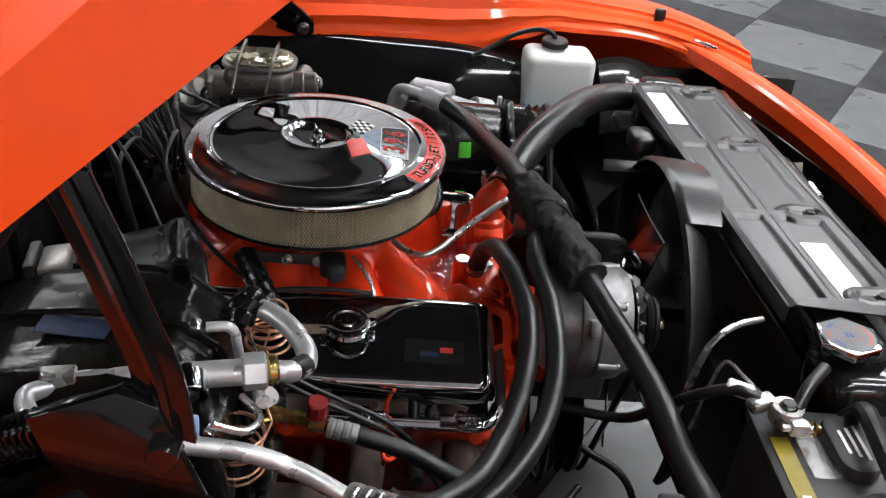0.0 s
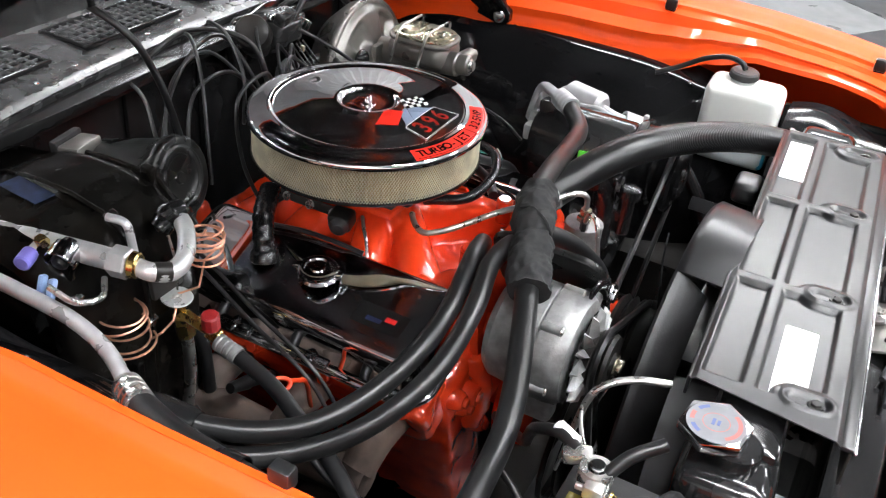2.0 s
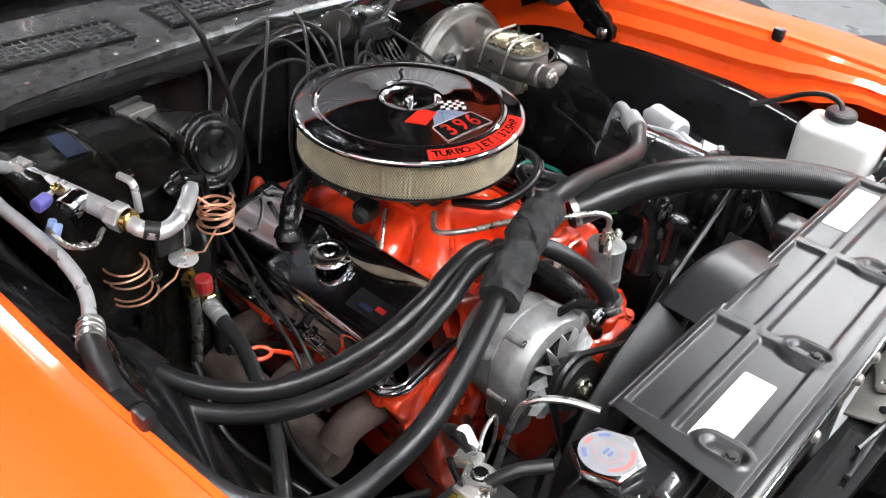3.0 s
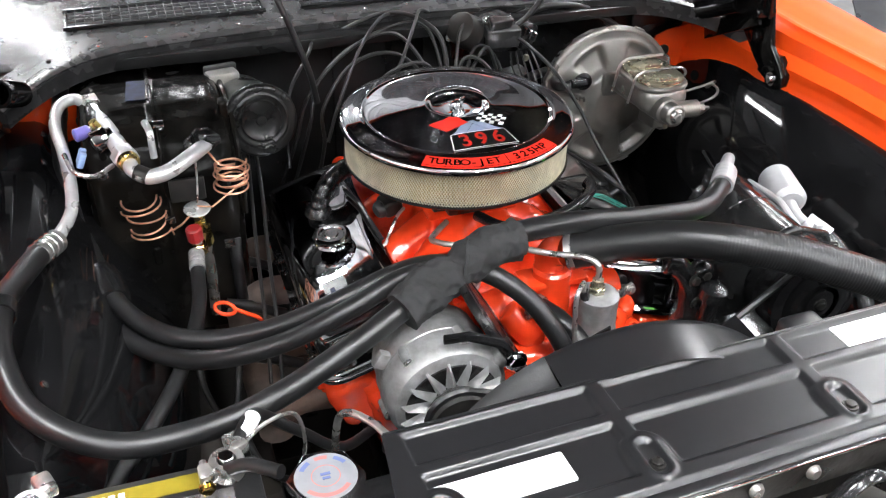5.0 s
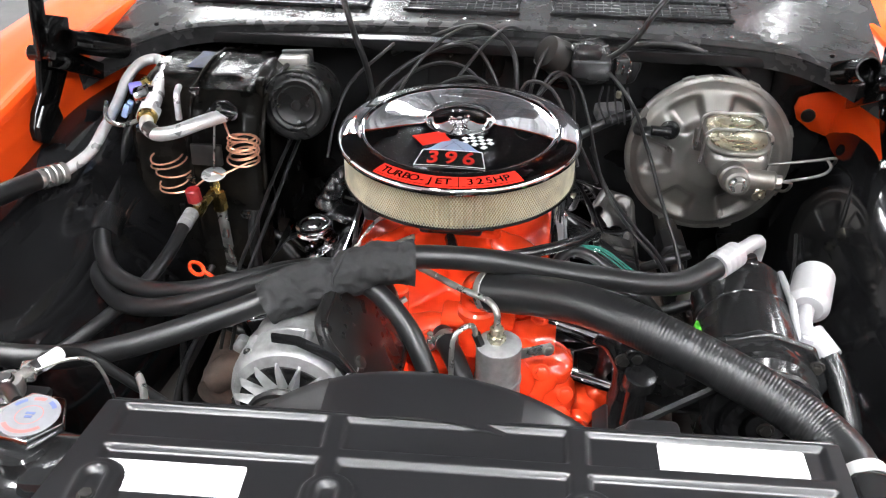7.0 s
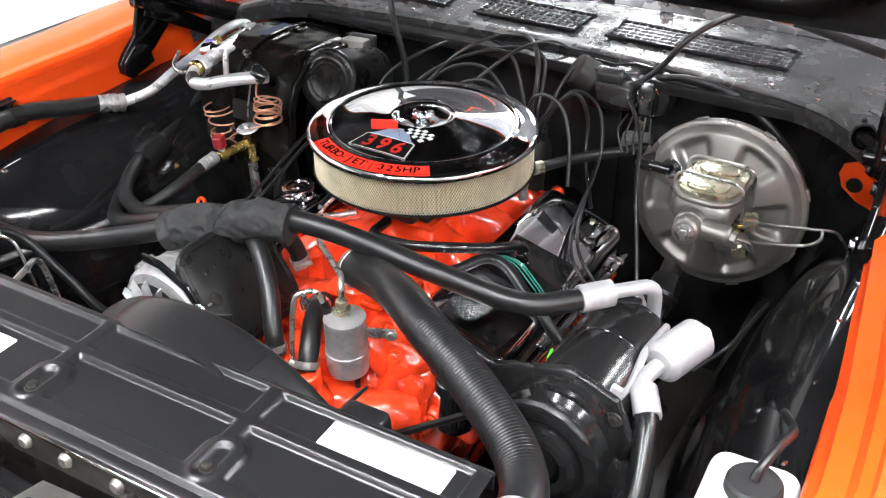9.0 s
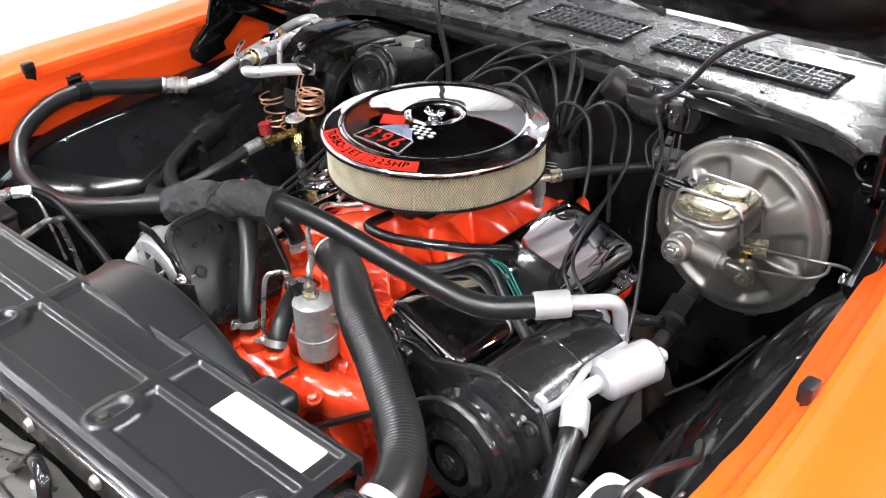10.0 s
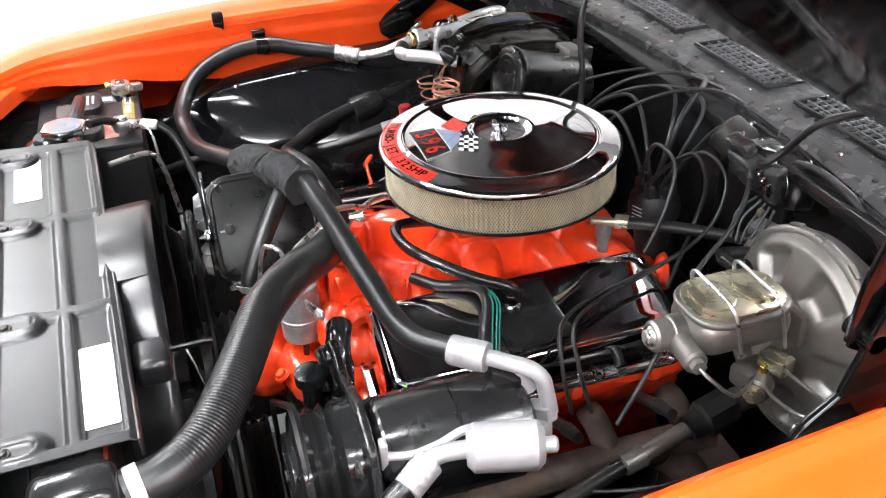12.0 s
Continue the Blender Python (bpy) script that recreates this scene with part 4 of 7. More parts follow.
    for p in ((0.10, -0.30, 0.80), (-0.05, -0.29, 0.81), (0.12, -0.36, 0.745), (-0.02, -0.36, 0.77), (0.14, -0.22, 0.812), (-0.13, -0.22, 0.812)):
        part("bolt", hexbolt(p, (0, -0.5, 1), 0.008, 0.008), ENGINE, ob)
    for x, z, sx, sz in ((-0.105, 0.795, 0.060, 0.050), (-0.06, 0.765, 0.07, 0.06)):
        part("cast_pad", cast(box(sx, 0.026, sz, at(x, -0.286, z, 0, 8, 0), 0.009, 3), 0.004, 34, 0.010), ENGINE, ob, angle=70)
        part("bolt", hexbolt((x, -0.300, z), (0, -1, 0), 0.009, 0.009), ENGINE, ob)
    part("oil_pan", box(0.30, 0.50, 0.13, at(0, -0.02, 0.42), 0.03, 3), DARK, ob, "dark oil pan")
    part("crank_pulley", lathe([(0.0001, 0.0), (0.085, 0.0), (0.088, 0.006), (0.078, 0.014), (0.088, 0.022), (0.078, 0.030), (0.088, 0.038), (0.085, 0.046), (0.05, 0.046), (0.045, 0.035), (0.0001, 0.035)], at(0.035, -0.385, 0.50, 90), 40), DARK, ob, "dark grooved crank pulley")
    return ob


engine()


def valve_cover(s, x_off, label):
    """s: -1 passenger's side, +1 driver's side. A stamped cover that leans outwards."""
    L0, L1 = -0.262, 0.185
    ob = thing("valve_cover", (s * 0.215, -0.04, 0.745), label, "valve cover", "valve covers")
    wide, long, rad = 0.184, L1 - L0, 0.042
    rings = [(0.0, -0.003), (0.0, 0.001), (0.0015, 0.003), (0.008, 0.0035), (0.0105, 0.005), (0.0125, 0.009), (0.016, 0.030), (0.019, 0.046), (0.022, 0.053), (0.027, 0.0585), (0.034, 0.0610), (0.045, 0.0615)]
    tilt = Matrix.Translation((s * (0.189 + x_off), (L0 + L1) / 2, 0.770)) @ Matrix.Rotation(radians(s * 18.0), 4, "Y")
    loops, fs = [], []
    for inset, hgt in rings:
        loops.append([tilt @ Vector((px, py, hgt)) for px, py in rounded(wide - 2 * inset, long - 2 * inset, max(0.010, rad - inset), 8)])
    n = len(loops[0])
    for i in range(len(loops) - 1):
        for k in range(n):
            k2 = (k + 1) % n
            fs.append((i * n + k, i * n + k2, (i + 1) * n + k2, (i + 1) * n + k))
    fs.append(tuple((len(loops) - 1) * n + k for k in range(n)))
    cover = part("cover", ([v for lp in loops for v in lp], fs), CHROME, ob, "polished chrome cover reflecting its dark surroundings", angle=50)
    for y in (-0.205, -0.085, 0.04, 0.15):
        part("clamp", box(0.010, 0.055, 0.004, at(s * (0.2735 + x_off), y, 0.7495, 0, s * 18, 0), 0.0015), CHROME_DULL, ob)
        part("bolt", hexbolt((s * (0.2730 + x_off), y, 0.751), (s * 0.35, 0, 1), 0.0065), CHROME_DULL, ob)
    return ob, cover


VC_L, COVER_L = valve_cover(-1, 0.0, "chrome valve cover with an oil filler cap, on the engine")
VC_R, COVER_R = valve_cover(1, 0.0, "chrome valve cover with a breather grommet, on the engine")


def oil_cap(x, y, z):
    ob = thing("oil_filler_cap", (x, y, z - 0.02), "round chrome oil filler cap on the valve cover", "oil cap")
    m = at(x, y, z - 0.022, 0, -4, 0)
    part("neck", lathe([(0.027, 0.004), (0.023, 0.008), (0.022, 0.014)], m, 32), CHROME, ob)
    part("cap", lathe([(0.0001, 0.0170), (0.009, 0.0170), (0.0105, 0.0150), (0.0175, 0.0150), (0.0190, 0.0172), (0.0235, 0.0176), (0.0270, 0.0160), (0.028, 0.0130), (0.0275, 0.0105), (0.022, 0.010)], m, 48), CHROME_DULL, ob, "stamped chrome cap", angle=45)
    for x, y in ((0.005, -0.029), (-0.005, 0.029)):
        part("tab", box(0.014, 0.010, 0.004, m @ at(x, y, 0.0120), 0.0015), CHROME, ob)


oil_cap(-0.207, -0.056, 0.856)
# small emblem plate on the passenger's cover
ob = thing("emblem_plate", (-0.205, -0.165, 0.829), "small dark emblem decal on the valve cover", "emblem")
for name, sx, sy, x, y, z, mt, lab in (("plate", 0.034, 0.074, -0.207, -0.165, 0.0, DECAL_SHADE_BLACK, ""), ("mark", 0.008, 0.016, -0.205, -0.180, 0.0006, MARK_RED, "plain red mark"), ("mark", 0.007, 0.022, -0.212, -0.158, 0.0006, MARK_BLUE, "plain blue mark")):
    part(name, box(sx, sy, 0.0005, Matrix.Translation((-0.189, -0.0385, 0.770)) @ Matrix.Rotation(radians(-18.0), 4, "Y") @ at(x + 0.189, y + 0.0385, 0.0619 + z)), mt, ob, lab)


# ---- radiator and front ----
RAD = at(0.064, -0.614, 0.951, 0, 1.0, 3.2)


def radiator():
    ob = thing("radiator", (0.07, -0.61, 0.42), "black radiator with a filler tank, under the top cover", "radiator")
    part("core", xform(box(0.76, 0.06, 0.46, at(0.0, 0.0, -0.27), 0.004), RAD), DARK, ob)
    part("upper_tank", xform(box(0.80, 0.075, 0.07, at(0.0, 0.002, -0.045), 0.015), RAD), BLACK, ob)
    part("end_tank", xform(merge(box(0.095, 0.095, 0.070, at(-0.408, 0.008, -0.056), 0.02, 3), rod((-0.404, 0.008, -0.03), (-0.404, 0.008, -0.004), 0.026, bevel=0.003)), RAD), BLACK, ob, "black filler tank")
    part("end_tank", xform(box(0.06, 0.085, 0.10, at(0.395, 0.005, -0.05), 0.015, 3), RAD), BLACK, ob)
    part("outlet_neck", tube([(0.440, -0.585, 0.908), (0.447, -0.56, 0.907), (0.453, -0.535, 0.908)], 0.022, 18), BLACK, ob)
    part("overflow_pipe", tube([(-0.258, -0.545, 0.925), (-0.272, -0.512, 0.925), (-0.290, -0.484, 0.918), (-0.299, -0.468, 0.890), (-0.302, -0.455, 0.80)], 0.0042, 10), ZINC, ob, "thin metal overflow pipe")
    part("overflow_hose", tube([(-0.420, -0.530, 0.925), (-0.400, -0.545, 0.940), (-0.375, -0.570, 0.948)], 0.0070, 12), RUBBER, ob, "short black overflow hose")
    return ob


radiator()


def radiator_cap():
    c = Vector((-0.340, -0.605, 0.955))
    ob = thing("pressure_cap", c, "hexagonal silver radiator cap with a printed white label", "radiator cap")
    hexa = [(0.0365 * math.cos(radians(60 * k + 52)), 0.0365 * math.sin(radians(60 * k + 52))) for k in range(6)]
    m = at(c.x, c.y, c.z, -2, 0, 0)
    part("cap", prism(hexa, 0.012, m, 0.002), CHROME_DULL, ob)
    part("label", lathe([(0.0001, 0.0128), (0.0285, 0.0128), (0.0288, 0.0119)], m, 40), CAP_LABEL, ob, "round white printed label")
    for r, a0, a1, mt in ((0.023, 215, 320, INK_RED), (0.023, 30, 60, INK_BLUE), (0.023, 120, 150, INK_BLUE), (0.023, 75, 105, INK_RED), (0.013, 0, 360, INK_RED)):
        part("print", lathe([(r - 0.0022, 0.0132), (r + 0.0022, 0.0132)] if r > 0.02 else [(r - 0.0005, 0.0132), (r + 0.0005, 0.0132)], m, 24, (a0, a1)), mt, ob, "curved printed bar")
    part("print", xform(merge(box(0.009, 0.003, 0.0005, at(0, 0.0025, 0.0131)), box(0.007, 0.003, 0.0005, at(0, -0.0025, 0.0131))), m), INK_BLUE, ob, "printed bar")


radiator_cap()


def radiator_cover():
    ob = thing("radiator_cover", RAD.translation, "satin black stamped radiator cover with sunk fields and bolt slots", "radiator cover")
    cuts, slots = (-0.330, -0.112, 0.117, 0.355), (-0.316, -0.107, 0.124, 0.335)

    def box_in(x, y, x0, x1, y0, y1):
        return min(x - x0, x1 - x, y - y0, y1 - y)

    def ramp(d, w):
        t = max(0.0, min(1.0, d / w))
        return t * t * (3 - 2 * t)

    def top(u, v):
        y = -0.083 + 0.153 * v
        x0 = -0.338 - 0.026 * (0.070 - y) / 0.153
        x = x0 + (0.362 - x0) * u
        low = -1.0
        slot = min(math.hypot(x - s, y - max(-0.058, min(-0.032, y))) for s in slots)
        for a, b in zip(cuts, cuts[1:]):
            low = max(low, box_in(x, y, a + 0.007, b - 0.007, 0.019, 0.064))
            low = max(low, min(box_in(x, y, a + 0.007, b - 0.007, -0.062, 0.009), slot - 0.021))
        z = 0.0050 - 0.0060 * ramp(low, 0.0055) + 0.0022 * math.exp(-((slot - 0.0125) / 0.0035) ** 2) - 0.0030 * ramp(0.0105 - slot, 0.004)
        z -= 0.004 * ramp(0.006 - min(y + 0.083, 0.070 - y), 0.006)
        return (x, y, z)
    part("plate", xform(sheet(300, 76, top, 0.0015), RAD), SATIN, ob, angle=70)
    part("rear_lip", xform(box(0.696, 0.004, 0.024, at(0.012, 0.0715, -0.011), 0.0015), RAD), SATIN, ob)
    part("front_lip", xform(box(0.724, 0.014, 0.006, at(0, -0.0885, -0.002), 0.0025), RAD), SATIN, ob)
    part("front_face", xform(box(0.724, 0.003, 0.040, at(0, -0.0930, -0.027), 0.001), RAD), DARK, ob, "dark front face")
    for x in slots:
        part("bolt", xform(hexbolt((x, -0.053, 0.0018), (0, 0, 1), 0.006, 0.005), RAD), DARK, ob, "dark hex bolt")
    part("edge_trim", xform(box(0.724, 0.003, 0.004, at(0, -0.0970, -0.004), 0.001), RAD), CHROME_DULL, ob, "thin bright edge strip")
    for x in (-0.20, -0.075, -0.020, 0.048, 0.17, 0.28):
        part("face_bolt", xform(rod((x, -0.0945, -0.022), (x, -0.1020, -0.021), 0.0085, 0.0070, 16, 0.002), RAD), STEEL, ob, "dull round bolt head")


radiator_cover()

for x, y, w, h in ((0.2600, 0.0405, 0.136, 0.035), (-0.2500, -0.0245, 0.132, 0.037)):
    single("warning_label", prism(rounded(w, h, 0.003), 0.0006, RAD @ at(x, y, -0.0006)), LABEL, "blank white paper label on the radiator cover", "label", "radiator cover labels")


def shroud():
    ob = thing("fan_shroud", (0.045, -0.50, 0.55), "satin black moulded fan shroud behind the radiator", "fan shroud")
    cx, cz, r = 0.026, 0.702, 0.262

    def skin(a0, a1, front, sink):
        """A curved stretch of the hood from y = front to the rear rim; its front edge lies sink lower."""
        def fn(u, v):
            a = radians(a0 + (a1 - a0) * u)
            q = r - sink * (1 - v) ** 1.5 - 0.006 * max(0.0, (v - 0.93) / 0.07) ** 2
            return (cx + q * math.cos(a), front + (-0.490 - front) * v, cz + q * math.sin(a))
        return sheet(28, 12, fn, 0.003)
    part("roof", skin(68, 112.5, -0.556, 0.004), SATIN, ob, "smooth arched roof of the shroud", angle=50)
    part("ring", skin(112.5, 200, -0.530, 0.034), BATTERY, ob, angle=50)
    part("ring", skin(-20, 68, -0.552, 0.012), SATIN, ob, angle=50)
    part("face", xform(merge(box(0.012, 0.60, 0.16, at(0.0, 0, 0)),), at(0.045 + 0.33, -0.565, 0.70, 0, 90, 90)), SATIN, ob)
    part("face", xform(box(0.012, 0.60, 0.14, at(0.0, 0, 0)), at(0.045 - 0.31, -0.555, 0.70, 0, 90, 90)), SATIN, ob)
    part("mount_box", box(0.055, 0.040, 0.034, at(0.255, -0.508, 0.912, 0, 0, 3), 0.010, 3), SATIN, ob, "rounded black box on the shroud")
    part("rib", xform(box(0.004, 0.12, 0.02, at(0.0, 0.0, 0.0), 0.001), at(0.205, -0.50, 0.888, 0, 42, 0)), SATIN, ob)


shroud()


def fan():
    ob = thing("cooling_fan", (0.035, -0.45, 0.52), "black metal engine cooling fan", "fan")
    part("hub", lathe([(0.0001, 0), (0.05, 0.0), (0.065, 0.012), (0.065, 0.03), (0.035, 0.045), (0.0001, 0.045)], at(0.035, -0.430, 0.722, 90), 28), DARK, ob)
    for k in range(5):
        part("blade", xform(sheet(8, 4, lambda u, v: (0.05 + 0.155 * u, (v - 0.5) * (0.05 + 0.045 * u), 0.022 * (v - 0.5) + 0.01 * (v - 0.5) ** 2), 0.002), at(0.035, -0.462, 0.722, 90, 0, 0) @ at(0, 0, 0, 0, 0, 72 * k + 33)), BLACK, ob)
    part("pulley", lathe([(0.0001, -0.01), (0.07, -0.01), (0.075, -0.004), (0.066, 0.002), (0.075, 0.008), (0.066, 0.014), (0.075, 0.02), (0.0001, 0.02)], at(0.035, -0.415, 0.722, 90), 36), DARK, ob)


fan()


def header():
    def mid(x):
        return -0.832 + 0.40 * x * x + 0.22 * max(0, abs(x) - 0.42) ** 2

    def top(u, v):
        x = -0.66 + 1.34 * u
        q = [(0.0, -0.030), (0.003, -0.004), (0.008, 0.0), (0.025, 0.003), (0.042, 0.0), (0.050, -0.012), (0.054, -0.030), (0.056, -0.055), (0.056, -0.085)]
        i = v * (len(q) - 1)
        k = min(int(i), len(q) - 2)
        dy, dz = [a + (b - a) * (i - k) for a, b in zip(q[k], q[k + 1])]
        return (x, mid(x) - dy, 0.942 + dz + 0.018 * (abs(x) / 0.66) ** 2)
    ob = thing("header_panel", (0, -0.88, 0.6), "orange front header panel above the grille", "header panel")
    part("panel", sheet(48, 32, top, 0.002), ORANGE, ob, angle=30)
    part("grille_backing", sheet(30, 2, lambda u, v: (lambda x: (x, mid(x) - 0.045, 0.865 - 0.60 * v))(-0.66 + 1.34 * u), 0.004), DARK, ob, "dark grille opening")
    for x in (-0.60, 0.61):
        part("ornament", merge(box(0.055, 0.010, 0.008, at(x, mid(x) - 0.025, 0.966, 0, 0, 40 if x > 0 else -40), 0.003), rod((x, mid(x) - 0.025, 0.955), (x, mid(x) - 0.025, 0.968), 0.006)), CHROME, ob, "small chrome trim piece")
    single("radiator_support", merge(box(1.30, 0.03, 0.46, at(0.03, -0.735, 0.62), 0.006), box(1.20, 0.055, 0.02, at(0.03, -0.745, 0.86), 0.005)), BLACK, "black radiator support panel", "radiator support", kind="structure")
    for s, x in ((1, 0.56), (-1, -0.55)):
        single("splash_guard", sheet(14, 10, lambda u, v: (x + s * (-0.05 + 0.14 * v) , -0.50 - 0.30 * u, 0.905 - 0.10 * (1 - v) ** 2 + 0.01 * math.sin(u * 9)), 0.004), BLACK, "black painted corner panel beside the radiator", "corner panel", "corner panels")
        single("corner_apron", merge(box(0.012, 0.42, 0.40, at(x + s * 0.085, -0.70, 0.70)), box(0.20, 0.42, 0.012, at(x + s * 0.0, -0.70, 0.60))), DARK, "dark splash panel beside the radiator", "splash panel", "corner splash panels")


header()


def hood_latch():
    ob = thing("hood_latch", (0.13, -0.74, 0.86), "silver and black hood latch on the radiator support", "hood latch")
    part("plate", prism([(-0.115, -0.030), (0.06, -0.045), (0.10, -0.015), (0.09, 0.025), (0.02, 0.034), (-0.115, 0.030)], 0.004, at(0.115, -0.735, 0.880, -14, 0, 4), 0.001), STEEL, ob)
    part("stiffener", prism(rounded(0.060, 0.016, 0.006, 5), 0.006, at(0.080, -0.722, 0.886, -14, 0, 22), 0.002), STEEL, ob, "pressed stiffening rib")
    part("guide", box(0.05, 0.022, 0.012, at(0.10, -0.750, 0.886, -18, 0, 4), 0.003), STEEL, ob)
    part("side_plate", prism([(0.0, -0.02), (0.10, -0.035), (0.105, 0.0), (0.02, 0.02)], 0.003, at(0.165, -0.735, 0.884, -14, 0, -12), 0.001), STEEL, ob)
    part("hook", sweep(spline([(0.112, -0.735, 0.885), (0.135, -0.730, 0.905), (0.165, -0.728, 0.925), (0.190, -0.732, 0.922), (0.200, -0.740, 0.900)], 8), lambda s, q: 0.010 - 0.003 * q, 10, flat=0.6), BLACK, ob, "black curved latch hook")
    part("spring", sweep([Vector((0.14 + 0.0007 * k, -0.775 + 0.006 * math.cos(k * 0.9), 0.889 + 0.006 * math.sin(k * 0.9))) for k in range(70)], 0.0016, 6), ZINC, ob)
    part("lever", tube([(0.02, -0.745, 0.888), (0.06, -0.775, 0.885), (0.12, -0.785, 0.880), (0.18, -0.79, 0.875)], 0.005, 8), BLACK, ob)
    for x, y in ((0.065, -0.733), (0.155, -0.728), (0.20, -0.768)):
        part("bolt", hexbolt((x, y, 0.888), (0, -0.3, 1), 0.006), ZINC, ob)


hood_latch()
for k, pts in enumerate(([(0.30, -0.76, 0.88), (0.24, -0.75, 0.905), (0.18, -0.76, 0.90), (0.05, -0.755, 0.885), (-0.10, -0.76, 0.88)],
                         [(-0.05, -0.75, 0.88), (0.02, -0.765, 0.895), (0.06, -0.79, 0.87)], [(0.36, -0.735, 0.89), (0.42, -0.72, 0.91), (0.50, -0.70, 0.90), (0.56, -0.66, 0.88)])):
    single("wire", tube(pts, 0.004, 8), RUBBER, "thin black wire along the radiator support", "wire", "front wires")
single("horn", merge(lathe([(0.0001, 0), (0.05, 0.0), (0.055, 0.01), (0.05, 0.02), (0.02, 0.03), (0.015, 0.05), (0.0001, 0.05)], at(0.32, -0.785, 0.80, 60, 0, 20), 28)), BLACK, "round black horn ahead of the radiator", "horn")


# ---- battery ----
def battery():
    ob = thing("battery", (-0.51, -0.58, 0.70), "black car battery with labels and side clamps", "battery")
    part("case", box(0.235, 0.172, 0.20, at(-0.508, -0.580, 0.793), 0.006), BATTERY, ob)
    part("top_cover", box(0.238, 0.176, 0.012, at(-0.508, -0.580, 0.893), 0.004), BATTERY, ob)
    part("top_label", box(0.19, 0.030, 0.0008, at(-0.505, -0.622, 0.9000)), SILVER_LABEL, ob, "shiny silver label")
    part("top_label", box(0.075, 0.030, 0.0008, at(-0.455, -0.545, 0.9000)), SILVER_LABEL, ob, "shiny silver label")
    part("yellow_label", box(0.17, 0.020, 0.0008, at(-0.520, -0.512, 0.9000)), YELLOW, ob, "dull yellow label")
    part("print", merge(box(0.030, 0.012, 0.0006, at(-0.575, -0.512, 0.9010)),), LABEL, ob, "small printed white block")
    part("print", box(0.018, 0.006, 0.0006, at(-0.579, -0.512, 0.9016)), MARK_BLUE, ob, "small printed blue bar")
    part("print", box(0.007, 0.006, 0.0006, at(-0.565, -0.512, 0.9016)), MARK_RED, ob, "small printed red bar")
    for k in range(4):
        part("print", box(0.006, 0.009, 0.0006, at(-0.548 + 0.009 * k, -0.512, 0.9010)), DECAL_WHITE, ob, "unreadable white printed bar")
    for x in (-0.455, -0.565):
        cap = part("vent_cap", prism(rounded(0.085, 0.044, 0.020, 8), 0.018, at(x, -0.578, 0.898), 0.004), BATTERY, ob, "rounded black vent cap")
        for k in range(3):
            part("cap_print", box(0.050 - 0.008 * k, 0.0035, 0.0006, at(x, -0.588 + 0.009 * k, 0.9163)), LABEL, cap, "unreadable white printed bar")
    part("hold_down", merge(tube([(-0.40, -0.60, 0.90), (-0.43, -0.595, 0.935), (-0.47, -0.59, 0.94), (-0.52, -0.588, 0.935)], lambda s, q: 0.011, 10)), RUBBER, ob, "black flexible strap")
    for k, (x, y) in enumerate(((-0.420, -0.520), (-0.598, -0.520))):
        part("terminal", rod((x, y, 0.895), (x, y, 0.934), 0.0088, 0.0078, 20, 0.001), CHROME_DULL, ob, "lead terminal post")
        cl = part("clamp", merge(lathe([(0.0095, 0.910), (0.0165, 0.910), (0.0175, 0.913), (0.0175, 0.926), (0.0165, 0.929), (0.0095, 0.929)], at(x, y, 0), 28), box(0.016, 0.020, 0.016, at(x - 0.020, y - 0.006, 0.919), 0.003),
                          rod((x - 0.022, y - 0.022, 0.919), (x - 0.022, y + 0.012, 0.919), 0.0038, seg=8), box(0.018, 0.030, 0.014, at(x + 0.012, y + 0.024, 0.922, -8, 0, 20), 0.004)), ZINC, ob, "cast lead battery clamp")
        part("clamp_nut", hexbolt((x - 0.022, y - 0.022, 0.919), (0, -1, 0), 0.006), BRASS, cl)


battery()
single("battery_cable", tube([(-0.405, -0.495, 0.925), (-0.392, -0.47, 0.925), (-0.375, -0.44, 0.90), (-0.33, -0.42, 0.84), (-0.28, -0.40, 0.78), (-0.22, -0.34, 0.74)], 0.0065, 12), RUBBER, "black battery cable to the engine", "cable")
single("battery_cable", tube([(-0.40, -0.50, 0.925), (-0.375, -0.485, 0.93), (-0.345, -0.475, 0.925), (-0.335, -0.47, 0.88), (-0.34, -0.46, 0.82)], 0.0022, 8), ZINC, "thin bare wire from the battery clamp", "cable")
single("battery_sleeve", rod((-0.398, -0.490, 0.925), (-0.385, -0.465, 0.925), 0.0085, bevel=0.002), LABEL, "white sleeve on the battery cable", "cable sleeve")


